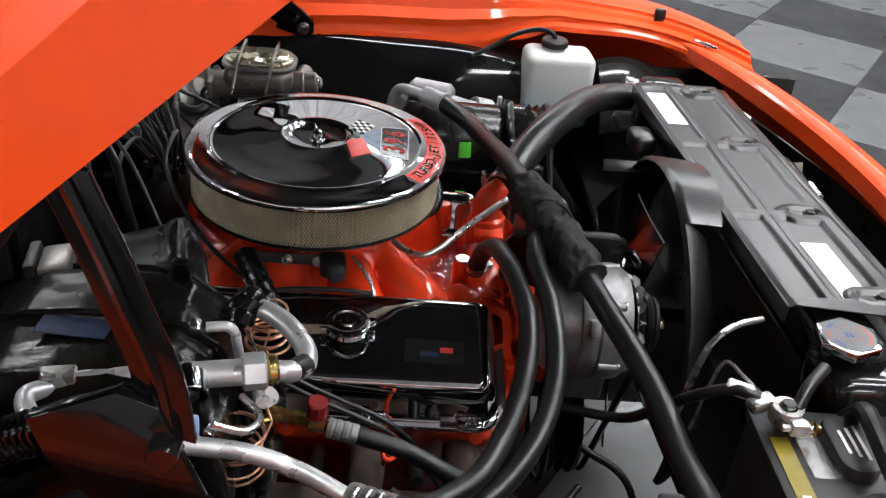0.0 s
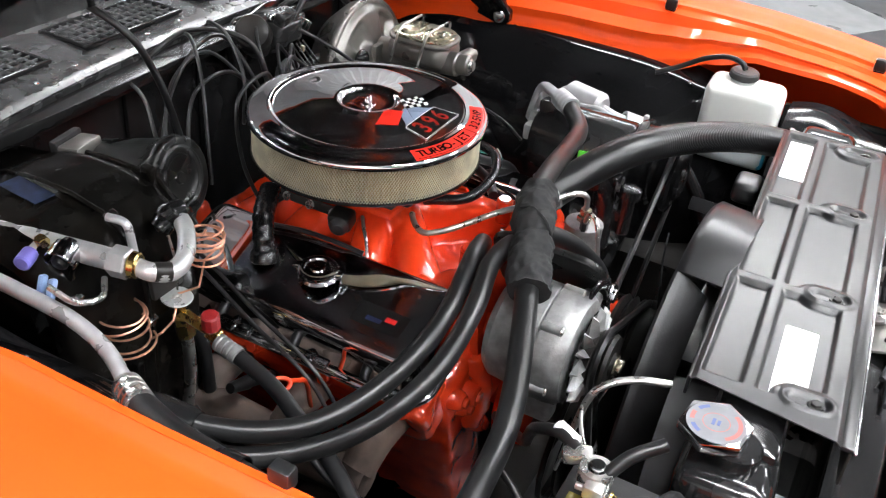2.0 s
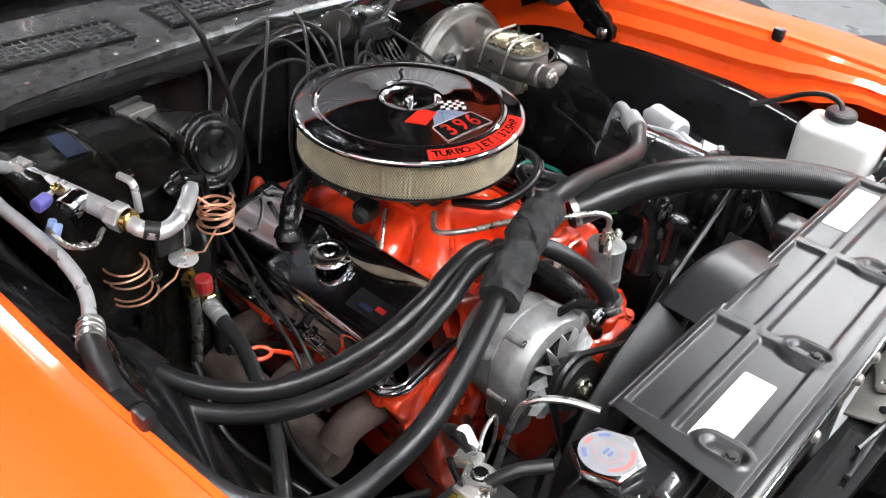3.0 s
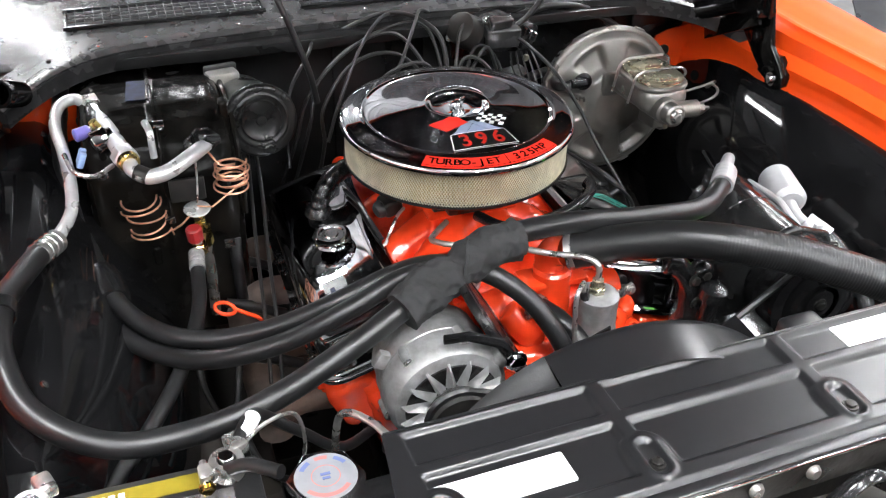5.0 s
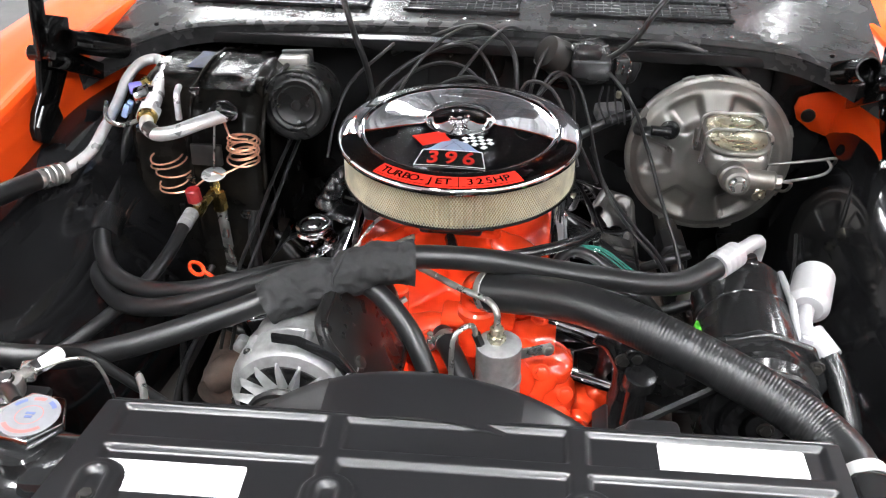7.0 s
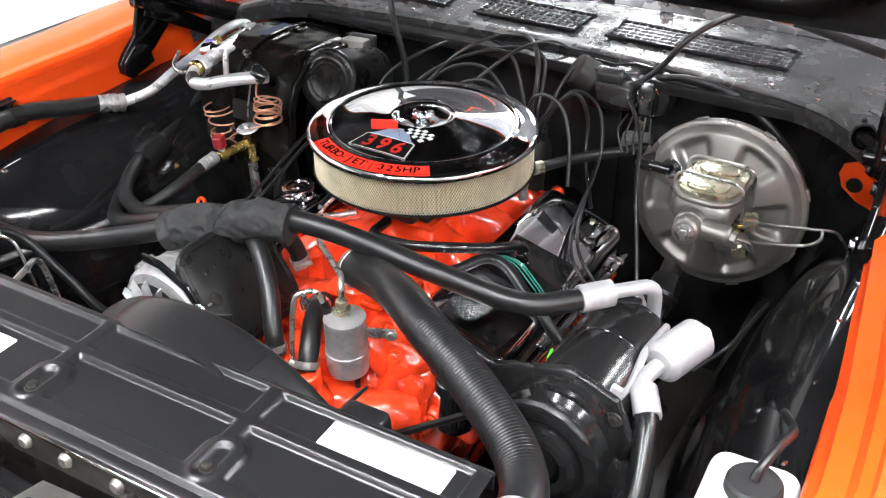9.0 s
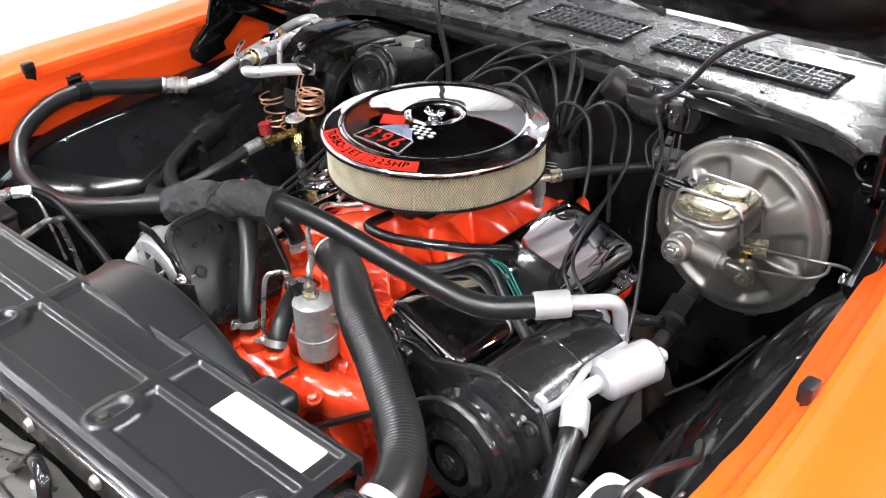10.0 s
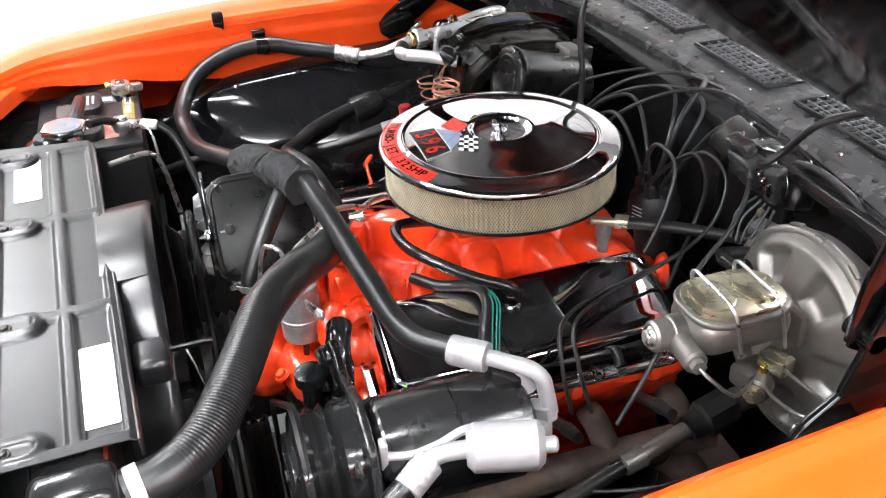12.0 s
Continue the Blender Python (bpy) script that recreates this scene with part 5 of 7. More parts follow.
# ---- washer bottle ----
def washer_bottle():
    ob = thing("washer_bottle", (0.629, -0.418, 0.784), "translucent white washer bottle half full of blue fluid", "washer bottle")
    c = Vector((0.624, -0.420, 0.0))
    part("bottle", merge(box(0.088, 0.138, 0.150, at(c.x, c.y, 0.862, 0, 0, 3), 0.018, 4)), BOTTLE, ob)
    part("fluid", box(0.084, 0.134, 0.054, at(c.x, c.y, 0.818, 0, 0, 3), 0.010, 3), FLUID, ob, "pale blue fluid")
    part("neck", rod((c.x + 0.004, c.y + 0.012, 0.934), (c.x + 0.004, c.y + 0.012, 0.946), 0.023), BOTTLE, ob)
    cap = part("cap", merge(rod((c.x + 0.004, c.y + 0.012, 0.942), (c.x + 0.004, c.y + 0.012, 0.957), 0.027, 0.026, 32, 0.003)), BATTERY, ob, "black screw cap")
    part("hose", tube([(c.x + 0.004, c.y + 0.012, 0.957), (c.x + 0.006, c.y + 0.022, 0.968), (c.x + 0.012, c.y + 0.05, 0.970), (c.x + 0.016, c.y + 0.09, 0.955), (c.x + 0.012, c.y + 0.13, 0.930), (c.x - 0.005, c.y + 0.17, 0.912)], 0.005, 10), RUBBER, ob, "thin black hose")
    ob.location.z -= 0.010


washer_bottle()


# ---- alternator ----
def alternator():
    cx, cz = -0.150, 0.832
    ob = thing("alternator", (cx, -0.37, 0.75), "silver cast aluminium alternator with a finned fan and pulley", "alternator")
    m = at(cx, 0, cz, 90)      # local z runs to the front

    def turn(prof, name, mt, label="", seg=56):
        return part(name, lathe([(r, -y) for r, y in prof], at(cx, 0, cz, 90), seg), mt, ob, label)
    turn([(0.0001, -0.300), (0.040, -0.300), (0.060, -0.304), (0.069, -0.314), (0.071, -0.340), (0.0715, -0.345)], "rear_housing", ALLOY, "cast aluminium rear housing")
    turn([(0.0715, -0.345), (0.0735, -0.347), (0.0735, -0.368), (0.0715, -0.370)], "stator_ring", ALLOY, "dull metal stator ring")
    turn([(0.0715, -0.370), (0.0755, -0.373), (0.0760, -0.392), (0.0735, -0.404), (0.068, -0.412), (0.050, -0.416), (0.022, -0.418), (0.0001, -0.418)], "front_housing", ALLOY, "cast aluminium front housing")
    for a in (20, 75, 130, 195, 250, 310):
        part("lug", xform(merge(rod((0.074, 0, 0.372), (0.074, 0, 0.398), 0.0065, 0.0060, 14, 0.001)), m @ at(0, 0, 0, 0, 0, a)), ALLOY, ob)
        part("through_bolt", xform(hexbolt((0.074, 0, 0.398), (0, 0, 1), 0.0045, 0.003), m @ at(0, 0, 0, 0, 0, a)), ZINC, ob)
    # solid black disc gives the shade between the fins by colour
    turn([(0.0001, -0.419), (0.058, -0.419), (0.058, -0.4215), (0.0001, -0.4215)], "fan_back", DECAL_SHADE_BLACK, "black disc painted as the shaded gap behind the fan")
    wedge = ([(0.030, -0.0068, 0.4215), (0.030, 0.0068, 0.4215), (0.0655, -0.0006, 0.4215), (0.0655, 0.0022, 0.4215), (0.031, 0.0, 0.4350), (0.060, 0.0008, 0.4310)],
             [(0, 1, 3, 2), (0, 2, 5, 4), (1, 4, 5, 3), (2, 3, 5), (0, 4, 1)])
    for k in range(15):
        part("fan_fin", xform(wedge, m @ at(0, 0, 0, 0, 0, 24 * k)), ALLOY, ob, "pressed aluminium fan fin")
    turn([(0.0001, -0.424), (0.030, -0.424), (0.034, -0.428), (0.038, -0.434), (0.029, -0.442), (0.038, -0.450), (0.036, -0.455), (0.016, -0.455), (0.012, -0.462), (0.0001, -0.462)], "pulley", DARK, "dark grooved pulley")
    part("shaft_nut", hexbolt((cx, -0.460, cz), (0, -1, 0), 0.010, 0.009), CADMIUM, ob)
    part("ear", box(0.030, 0.024, 0.026, at(cx + 0.066, -0.398, cz + 0.040, 0, -40, 0), 0.008, 3), ALLOY, ob)
    part("ear", box(0.034, 0.060, 0.050, at(cx - 0.020, -0.370, cz - 0.082), 0.010, 3), ALLOY, ob)
    part("ear", box(0.026, 0.014, 0.024, at(cx - 0.066, -0.360, cz + 0.034, 0, 30, 0), 0.005), ALLOY, ob)
    part("adjusting_strap", merge(prism([(0.078, 0.036), (0.088, 0.040), (0.064, 0.078), (0.020, 0.100), (-0.012, 0.102), (-0.012, 0.090), (0.016, 0.088), (0.056, 0.068)], 0.005, at(cx, -0.412, cz, 90), 0.0015)), BLACK, ob, "black slotted strap")
    part("bolt", hexbolt((cx + 0.080, -0.416, cz + 0.042), (0, -1, 0), 0.010, 0.008), CHROME_DULL, ob)


alternator()
ob = thing("alternator_bracket", (-0.085, -0.35, 0.76), "black painted plate bracket beside the alternator", "bracket")
LEAN = Matrix(((0, -0.514, 0.857, -0.080), (1, 0, 0, -0.336), (0, 0.857, 0.514, 0.872), (0, 0, 0, 1)))
part("plate", prism(rounded(0.160, 0.158, 0.036, 6), 0.012, LEAN, 0.005), BLOWER, ob)
part("bead", xform(sweep([Vector((x, y, 0.011)) for x, y in rounded(0.144, 0.140, 0.026, 6) + rounded(0.144, 0.140, 0.026, 6)[:1]], 0.0028, 8), LEAN), BLOWER, ob)
part("bolt", hexbolt(LEAN @ Vector((-0.052, 0.0, 0.010)), (0.857, 0, 0.514), 0.008, 0.007), DARK, ob)


def belt(name, wheels, y, w=0.010):
    """A drive belt round wheels given as (x, z, radius), in order round the hull."""
    pts = []
    n = len(wheels)
    for i in range(n):
        (x0, z0, r0), (x1, z1, r1), (x2, z2, r2) = wheels[i - 1], wheels[i], wheels[(i + 1) % n]
        d0 = math.atan2(z1 - z0, x1 - x0) - math.pi / 2
        d1 = math.atan2(z2 - z1, x2 - x1) - math.pi / 2
        while d1 < d0:
            d1 += 2 * math.pi
        for k in range(9):
            a = d0 + (d1 - d0) * k / 8
            pts.append(Vector((x1 + r1 * math.cos(a), y, z1 + r1 * math.sin(a))))
    return single(name, sweep(pts + pts[:1], w / 2, 6), RUBBER, "black rubber drive belt", "belt", "drive belts")


belt("drive_belt", [(-0.150, 0.832, 0.038), (0.035, 0.50, 0.08), (0.035, 0.722, 0.072)], -0.442)
belt("drive_belt", [(0.035, 0.50, 0.104), (0.394, 0.833, 0.066)], -0.372)


# ---- air conditioning ----
def compressor():
    cx, cz = 0.397, 0.828
    ob = thing("ac_compressor", (cx, -0.22, 0.75), "glossy black cylindrical air conditioning compressor with a clutch", "compressor")

    def turn(prof, name, label="", mt=BLACK):
        return part(name, lathe([(r, -y) for r, y in prof], at(cx, 0, cz, 90), 48), mt, ob, label)
    turn([(0.0001, -0.118), (0.052, -0.118), (0.058, -0.122), (0.059, -0.132), (0.063, -0.134), (0.0635, -0.285), (0.060, -0.292), (0.050, -0.300), (0.0001, -0.300)], "body", "glossy black cylinder", CAST_BLACK)
    turn([(0.0001, -0.300), (0.066, -0.302), (0.069, -0.308), (0.069, -0.330), (0.066, -0.332), (0.060, -0.336), (0.069, -0.342), (0.062, -0.349), (0.069, -0.356), (0.062, -0.362), (0.070, -0.368), (0.070, -0.376), (0.060, -0.380), (0.056, -0.380), (0.054, -0.374), (0.051, -0.374), (0.050, -0.379), (0.046, -0.379), (0.044, -0.372), (0.024, -0.372), (0.022, -0.386), (0.0001, -0.386)], "clutch_pulley", "black grooved clutch pulley")
    turn([(0.030, -0.377), (0.046, -0.377), (0.047, -0.385), (0.040, -0.389), (0.030, -0.387)], "clutch_plate", "black clutch plate")
    part("hub_bolt", hexbolt((cx, -0.386, cz), (0, -1, 0), 0.007), DARK, ob)
    # nothing is cut: black discs on the pulley show shaded holes
    for k in range(24):
        a = radians(15 * k)
        part("hole", rod((cx + 0.0685 * math.cos(a), -0.319, cz + 0.0685 * math.sin(a)), (cx + 0.0697 * math.cos(a), -0.319, cz + 0.0697 * math.sin(a)), 0.004, seg=8), DECAL_SHADE_BLACK, ob, "black disc painted as a shaded round hole")
    part("seam", lathe([(0.0635, 0.20), (0.0645, 0.201), (0.0645, 0.203), (0.0635, 0.204)], at(cx, 0, cz, 90), 48), BLACK, ob)
    br = part("mount_bracket", cast(merge(prism([(-0.165, 0.030), (-0.155, 0.052), (-0.130, 0.056), (-0.100, 0.046), (-0.060, 0.060), (0.0, 0.078), (0.060, 0.058), (0.085, 0.0), (0.06, -0.05), (0.0, -0.055), (-0.09, -0.06), (-0.150, -0.035), (-0.160, 0.0)], 0.012, at(cx, -0.298, cz, 90), 0.004),
                                          rod((cx - 0.145, -0.300, cz + 0.034), (cx - 0.145, -0.322, cz + 0.034), 0.017, 0.015, 24, 0.003), rod((cx - 0.145, -0.300, cz - 0.030), (cx - 0.145, -0.318, cz - 0.030), 0.015, 0.013, 24, 0.003)), 0.0015, 40, 0.012, 1), CAST_BLACK, ob, "black cast mounting bracket", angle=60)
    # uncut slot, its shade drawn by a thin black plate
    part("slot", prism(rounded(0.034, 0.010, 0.0045, 6), 0.002, at(cx - 0.105, -0.3125, cz + 0.034, 90) @ at(0, 0, 0, 0, 0, -8)), DECAL_SHADE_BLACK, br, "black plate painted as a shaded slot")
    for x, z in ((-0.145, 0.034), (0.060, 0.040), (0.065, -0.025), (-0.145, -0.030)):
        part("bolt", hexbolt((cx + x, -0.318, cz + z), (0, -1, 0), 0.007), DARK, br)
    part("rear_head", merge(box(0.05, 0.030, 0.030, at(cx - 0.012, -0.138, cz + 0.058, 0, 10, 0), 0.005)), BLACK, ob)


compressor()
ob = thing("idler_bracket", (0.235, -0.31, 0.74), "black cast arm with a capped post beside the compressor", "bracket")
part("arm", cast(tube([(0.205, -0.288, 0.872), (0.222, -0.292, 0.866), (0.240, -0.298, 0.840), (0.246, -0.302, 0.800), (0.240, -0.300, 0.740)], lambda s, q: 0.016 + 0.006 * q, 16), 0.003, 40, 0.010, 1), CAST_BLACK, ob, angle=60)
part("post", rod((0.252, -0.336, 0.770), (0.256, -0.336, 0.842), 0.013, 0.013, 20, 0.002), BLACK, ob)
part("cap", lathe([(0.0001, 0.012), (0.013, 0.012), (0.0185, 0.009), (0.0195, 0.004), (0.0195, -0.006), (0.014, -0.009)], at(0.256, -0.336, 0.842, 4, 4), 28), RUBBER_SHINY, ob, "round black cap")
for z in (0.856, 0.815):
    part("bolt", hexbolt((0.236 + (0.856 - z) * 0.25, -0.317, z), (0.2, -1, 0), 0.007, 0.007), DARK, ob)
part("link", box(0.012, 0.034, 0.020, at(0.250, -0.320, 0.800, 0, 0, -10), 0.004), BLACK, ob)


def crimp(p0, p1, r, mt, ob, name="crimp"):
    """A metal hose end; the silver painted ones are plain sleeves."""
    p0, p1 = Vector(p0), Vector(p1)
    h = (p1 - p0).length
    step = 0.985 if mt == SILVER_PAINT else 0.93
    prof = [(r * 0.7, 0), (r * 0.97, 0.0), (r, h * 0.04)]
    for k in range(3):
        a = h * (0.15 + 0.25 * k)
        prof += [(r, a), (r * step, a + h * 0.03), (r * step, a + h * 0.09), (r, a + h * 0.12)]
    prof += [(r * 0.97, h * 0.97), (r * 0.75, h), (r * 0.5, h)]
    return part(name, lathe(prof, aim(p0, p1), 24), mt, ob, "metal hose end")


# suction hose: from the compressor across the engine, round the front corner and up to the firewall pipe
H1 = [(0.354, -0.182, 0.910), (0.292, -0.224, 0.906), (0.185, -0.245, 0.924), (0.060, -0.265, 0.950), (-0.037, -0.282, 0.957), (-0.109, -0.309, 0.948), (-0.230, -0.360, 0.913), (-0.350, -0.402, 0.884), (-0.440, -0.415, 0.870),
      (-0.530, -0.420, 0.882), (-0.600, -0.385, 0.915), (-0.626, -0.315, 0.944), (-0.624, -0.240, 0.952), (-0.610, -0.175, 0.940), (-0.588, -0.108, 0.929)]
ob = thing("suction_hose", (-0.1, -0.3, 0.86), "thick black air conditioning hose across the engine", "hose")
part("hose", tube(H1, 0.0145, 20, 10), RUBBER, ob)
crimp((0.350, -0.186, 0.911), (0.379, -0.152, 0.911), 0.0175, SILVER_PAINT, ob)
part("pipe", bent([(0.376, -0.154, 0.911), (0.418, -0.104, 0.908), (0.416, -0.092, 0.846)], 0.0095, 0.022, 14), SILVER_PAINT, ob, "bright bent aluminium pipe")
part("fitting", merge(rod((0.4145, -0.099, 0.858), (0.4152, -0.096, 0.838), 0.0135, seg=6), rod((0.395, -0.122, 0.900), (0.402, -0.112, 0.872), 0.0105, 0.0105, 16, 0.002), box(0.05, 0.022, 0.03, at(0.405, -0.104, 0.826), 0.005)), SILVER_PAINT, ob)
crimp((-0.591, -0.114, 0.930), (-0.570, -0.074, 0.922), 0.0160, ZINC, ob)
part("pipe", tube([(-0.572, -0.078, 0.922), (-0.550, -0.030, 0.932), (-0.546, 0.020, 0.948), (-0.552, 0.090, 0.960), (-0.560, 0.150, 0.972), (-0.552, 0.192, 0.982), (-0.530, 0.205, 0.985), (-0.512, 0.188, 0.982)], 0.0085, 14), ALLOY_BRIGHT, ob, "bright aluminium pipe")
SLEEVE = spline([(-0.020, -0.283, 0.952), (-0.060, -0.292, 0.953), (-0.110, -0.312, 0.944), (-0.160, -0.333, 0.933), (-0.190, -0.345, 0.922)], 16)
ob = thing("foam_sleeve", (-0.1, -0.31, 0.91), "wrinkled black foam sleeve wrapped round two hoses", "foam sleeve")
vs, fs = sweep(resample(SLEEVE, 0.0025), lambda s, q: 0.0282 - 0.004 * math.exp(-((q - 0.52) / 0.05) ** 2) + 0.0022 * math.exp(-((q - 0.40) / 0.05) ** 2), 56)
ends = (SLEEVE[0], SLEEVE[-1])
for k, v in enumerate(vs):
    near = min(SLEEVE, key=lambda p: (p - v).length)
    d = (v - near).normalized()
    fold = noise.noise(v * 38 + Vector((1, 5, 2))) * 0.0050 + abs(noise.noise(v * 70)) * -0.0065 + noise.noise(v * 260) * 0.0006
    vs[k] = v + d * fold
part("sleeve", (vs, fs), FOAM, ob, angle=60)
part("tape_edge", sweep([SLEEVE[int(26 + 0.35 * k)] + Vector((0.006, 0.02, 0.0)) * math.cos(k * 0.30) * 1.42 + Vector((0, 0, 0.0292)) * math.sin(k * 0.30) for k in range(22)], 0.0022, 6), FOAM, ob, "overlapping edge of the wrap")
ob = thing("hose_bracket", (-0.622, -0.250, 0.92), "black hose bracket on the inner fender", "bracket")
part("plate", merge(box(0.004, 0.026, 0.075, at(-0.644, -0.252, 0.942, 0, 8, 0), 0.001), box(0.020, 0.026, 0.003, at(-0.636, -0.252, 0.975), 0.001)), BLACK, ob)
part("strap", lathe([(0.0150, -0.011), (0.0168, -0.011), (0.0168, 0.011), (0.0150, 0.011)], aim((-0.624, -0.250, 0.952), (-0.622, -0.20, 0.948)), 20), BLACK, ob)

# manifold pipe in front of the evaporator box
ob = thing("evaporator_pipe", (-0.46, 0.05, 0.95), "aluminium refrigerant pipe with fittings in front of the evaporator box", "pipe")
part("block", rod((-0.513, 0.175, 0.979), (-0.478, 0.015, 0.977), 0.0125, 0.0125, 20, 0.002), ALLOY_BRIGHT, ob)
part("nut", rod((-0.516, 0.190, 0.979), (-0.510, 0.160, 0.979), 0.017, 0.017, 6, 0.002), ZINC, ob)
part("nut", rod((-0.480, 0.022, 0.977), (-0.475, 0.000, 0.977), 0.018, 0.018, 6, 0.002), ALLOY_BRIGHT, ob)
part("ring", rod((-0.475, 0.000, 0.977), (-0.472, -0.010, 0.977), 0.0155, 0.0145, 20, 0.002), BRASS, ob, "brass sealing ring")
part("pipe", tube([(-0.474, -0.005, 0.976), (-0.468, -0.022, 0.972), (-0.450, -0.034, 0.967), (-0.425, -0.030, 0.969), (-0.395, -0.008, 0.974), (-0.372, 0.020, 0.973), (-0.360, 0.045, 0.968)], 0.0105, 16), ALLOY_BRIGHT, ob)
SWITCH = aim((-0.516, 0.063, 0.975), (-0.546, 0.056, 0.965))
part("switch_body", lathe([(0.0001, -0.030), (0.011, -0.030), (0.013, -0.024), (0.0170, -0.022), (0.0178, -0.002), (0.0168, 0.0), (0.0140, -0.001), (0.0130, -0.010), (0.0001, -0.010)], SWITCH, 32), CHROME_DULL, ob, "chrome pressure switch")
part("switch_core", lathe([(0.0001, 0.003), (0.007, 0.002), (0.0095, -0.001), (0.0095, -0.010)], SWITCH, 24), RUBBER, ob, "black plug in the switch")
for dy in (-0.007, 0.007):
    part("connector", box(0.010, 0.008, 0.024, at(-0.536, 0.062 + dy, 0.957, 0, 24, 8), 0.003), PALE_BLUE, ob, "pale blue plastic connector")
part("cap_nut", rod((-0.508, 0.090, 0.986), (-0.514, 0.089, 0.998), 0.0075, 0.0065, 6, 0.001), BRASS, ob, "small brass nut")
part("dark_band", rod((-0.4665, -0.024, 0.9715), (-0.4515, -0.034, 0.9672), 0.0112, 0.0112, 20), DARK, ob, "dark band round the pipe")
part("valve_cap", rod((-0.520, 0.098, 0.979), (-0.541, 0.090, 0.978), 0.0095, 0.0095, 16, 0.002), PURPLE, ob, "violet plastic cap")
part("valve_stem", rod((-0.500, 0.106, 0.980), (-0.522, 0.097, 0.979), 0.0062), ALLOY_BRIGHT, ob)
part("wire", tube([(-0.555, 0.036, 0.98), (-0.545, 0.010, 0.965), (-0.52, 0.0, 0.96), (-0.495, 0.02, 0.962)], 0.0035, 8), ZINC, ob)
part("tube", bent([(-0.445, 0.060, 1.000), (-0.440, 0.035, 1.000), (-0.440, 0.030, 0.960)], 0.005, 0.012), ALLOY_BRIGHT, ob, "thin bent tube")
ob.location += Vector((0.007, 0.010, 0.0))
single("sealant_lump", merge(*[sweep([Vector((-0.368 + 0.03 * noise.noise(Vector((k, 1, s))), 0.045 + 0.03 * noise.noise(Vector((k, 2, s))), 0.972 + 0.02 * noise.noise(Vector((k, 3, s))))) for k in (0.2, 0.5, 0.8, 1.1, 1.4)], 0.014, 10) for s in (0.3, 1.7, 2.9)]), BLACK, "lump of shiny black sealant round the pipe end", "sealant", angle=60)


def coil(name, c, r, turns, height, tail, wire_r=0.0017, lean=0.0):
    pts = []
    for k in range(turns * 24 + 1):
        a = radians(15 * k)
        pts.append(Vector((c[0] + r * math.cos(a) * (1 + 0.10 * math.sin(a * 0.37)) + lean * k / (turns * 24), c[1] + r * math.sin(a) * (1 + 0.08 * math.sin(a * 0.23 + 1)), c[2] + 0.004 * math.sin(a * 0.61 + turns) - height / 2 + height * k / (turns * 24))))
    return single(name, sweep([Vector(p) for p in tail] + pts, wire_r, 8), COPPER, "coil of thin bare copper tubing", "copper coil", "copper coils")


coil("copper_coil", (-0.450, 0.042, 0.866), 0.028, 5, 0.072, [(-0.395, 0.020, 0.872), (-0.41, 0.012, 0.862), (-0.425, 0.018, 0.850)], 0.0014, lean=-0.014)
coil("copper_coil", (-0.334, 0.026, 0.923), 0.0225, 7, 0.040, [(-0.385, 0.026, 0.880), (-0.365, 0.010, 0.885), (-0.33, 0.03, 0.897)], 0.0014, lean=0.004)
single("capillary_tube", tube([(-0.365, 0.045, 0.966), (-0.355, 0.028, 0.955), (-0.345, 0.02, 0.945), (-0.325, 0.03, 0.938)], 0.0017, 8), COPPER, "thin copper capillary tube", "tube")

ob = thing("expansion_valve", (-0.385, 0.015, 0.80), "brass expansion valve with a round metal diaphragm", "valve")
part("diaphragm", lathe([(0.0001, 0.006), (0.004, 0.006), (0.006, 0.003), (0.0185, 0.0015), (0.0195, 0.0), (0.0185, -0.0015), (0.0001, -0.003)], at(-0.392, 0.025, 0.876, 6), 36), ALLOY_BRIGHT, ob, "round aluminium diaphragm")
part("body", merge(rod((-0.392, 0.025, 0.874), (-0.390, 0.022, 0.850), 0.009, 0.009, 6, 0.001), rod((-0.389, 0.022, 0.850), (-0.386, 0.020, 0.815), 0.0125, 0.0125, 6, 0.002)), BRASS, ob)
part("side_fitting", merge(rod((-0.390, 0.015, 0.852), (-0.397, -0.030, 0.850), 0.008, 0.007, 6, 0.001), rod((-0.397, -0.028, 0.850), (-0.399, -0.045, 0.848), 0.0105, 0.0105, 6, 0.001)), BRASS, ob)
part("stem", merge(rod((-0.398, -0.035, 0.849), (-0.402, -0.035, 0.866), 0.006)), ALLOY_BRIGHT, ob)
part("cap", rod((-0.402, -0.035, 0.862), (-0.404, -0.036, 0.884), 0.0115, 0.0115, 10, 0.002), RED_CAP, ob, "red plastic valve cap")
part("down_tube", tube([(-0.386, 0.020, 0.818), (-0.384, 0.02, 0.76), (-0.385, 0.03, 0.68)], 0.008, 12), ZINC, ob)
ob.location += Vector((0.006, 0.002, -0.001))
ob = thing("liquid_hose", (-0.45, -0.2, 0.78), "black refrigerant hose with a crimped end", "hose")
part("hose", tube([(-0.402, -0.078, 0.842), (-0.408, -0.13, 0.828), (-0.425, -0.182, 0.812), (-0.455, -0.250, 0.800), (-0.50, -0.32, 0.785), (-0.555, -0.40, 0.77), (-0.58, -0.5, 0.74)], 0.0098, 16), RUBBER, ob)
crimp((-0.399, -0.045, 0.848), (-0.402, -0.078, 0.842), 0.0112, ALLOY, ob)

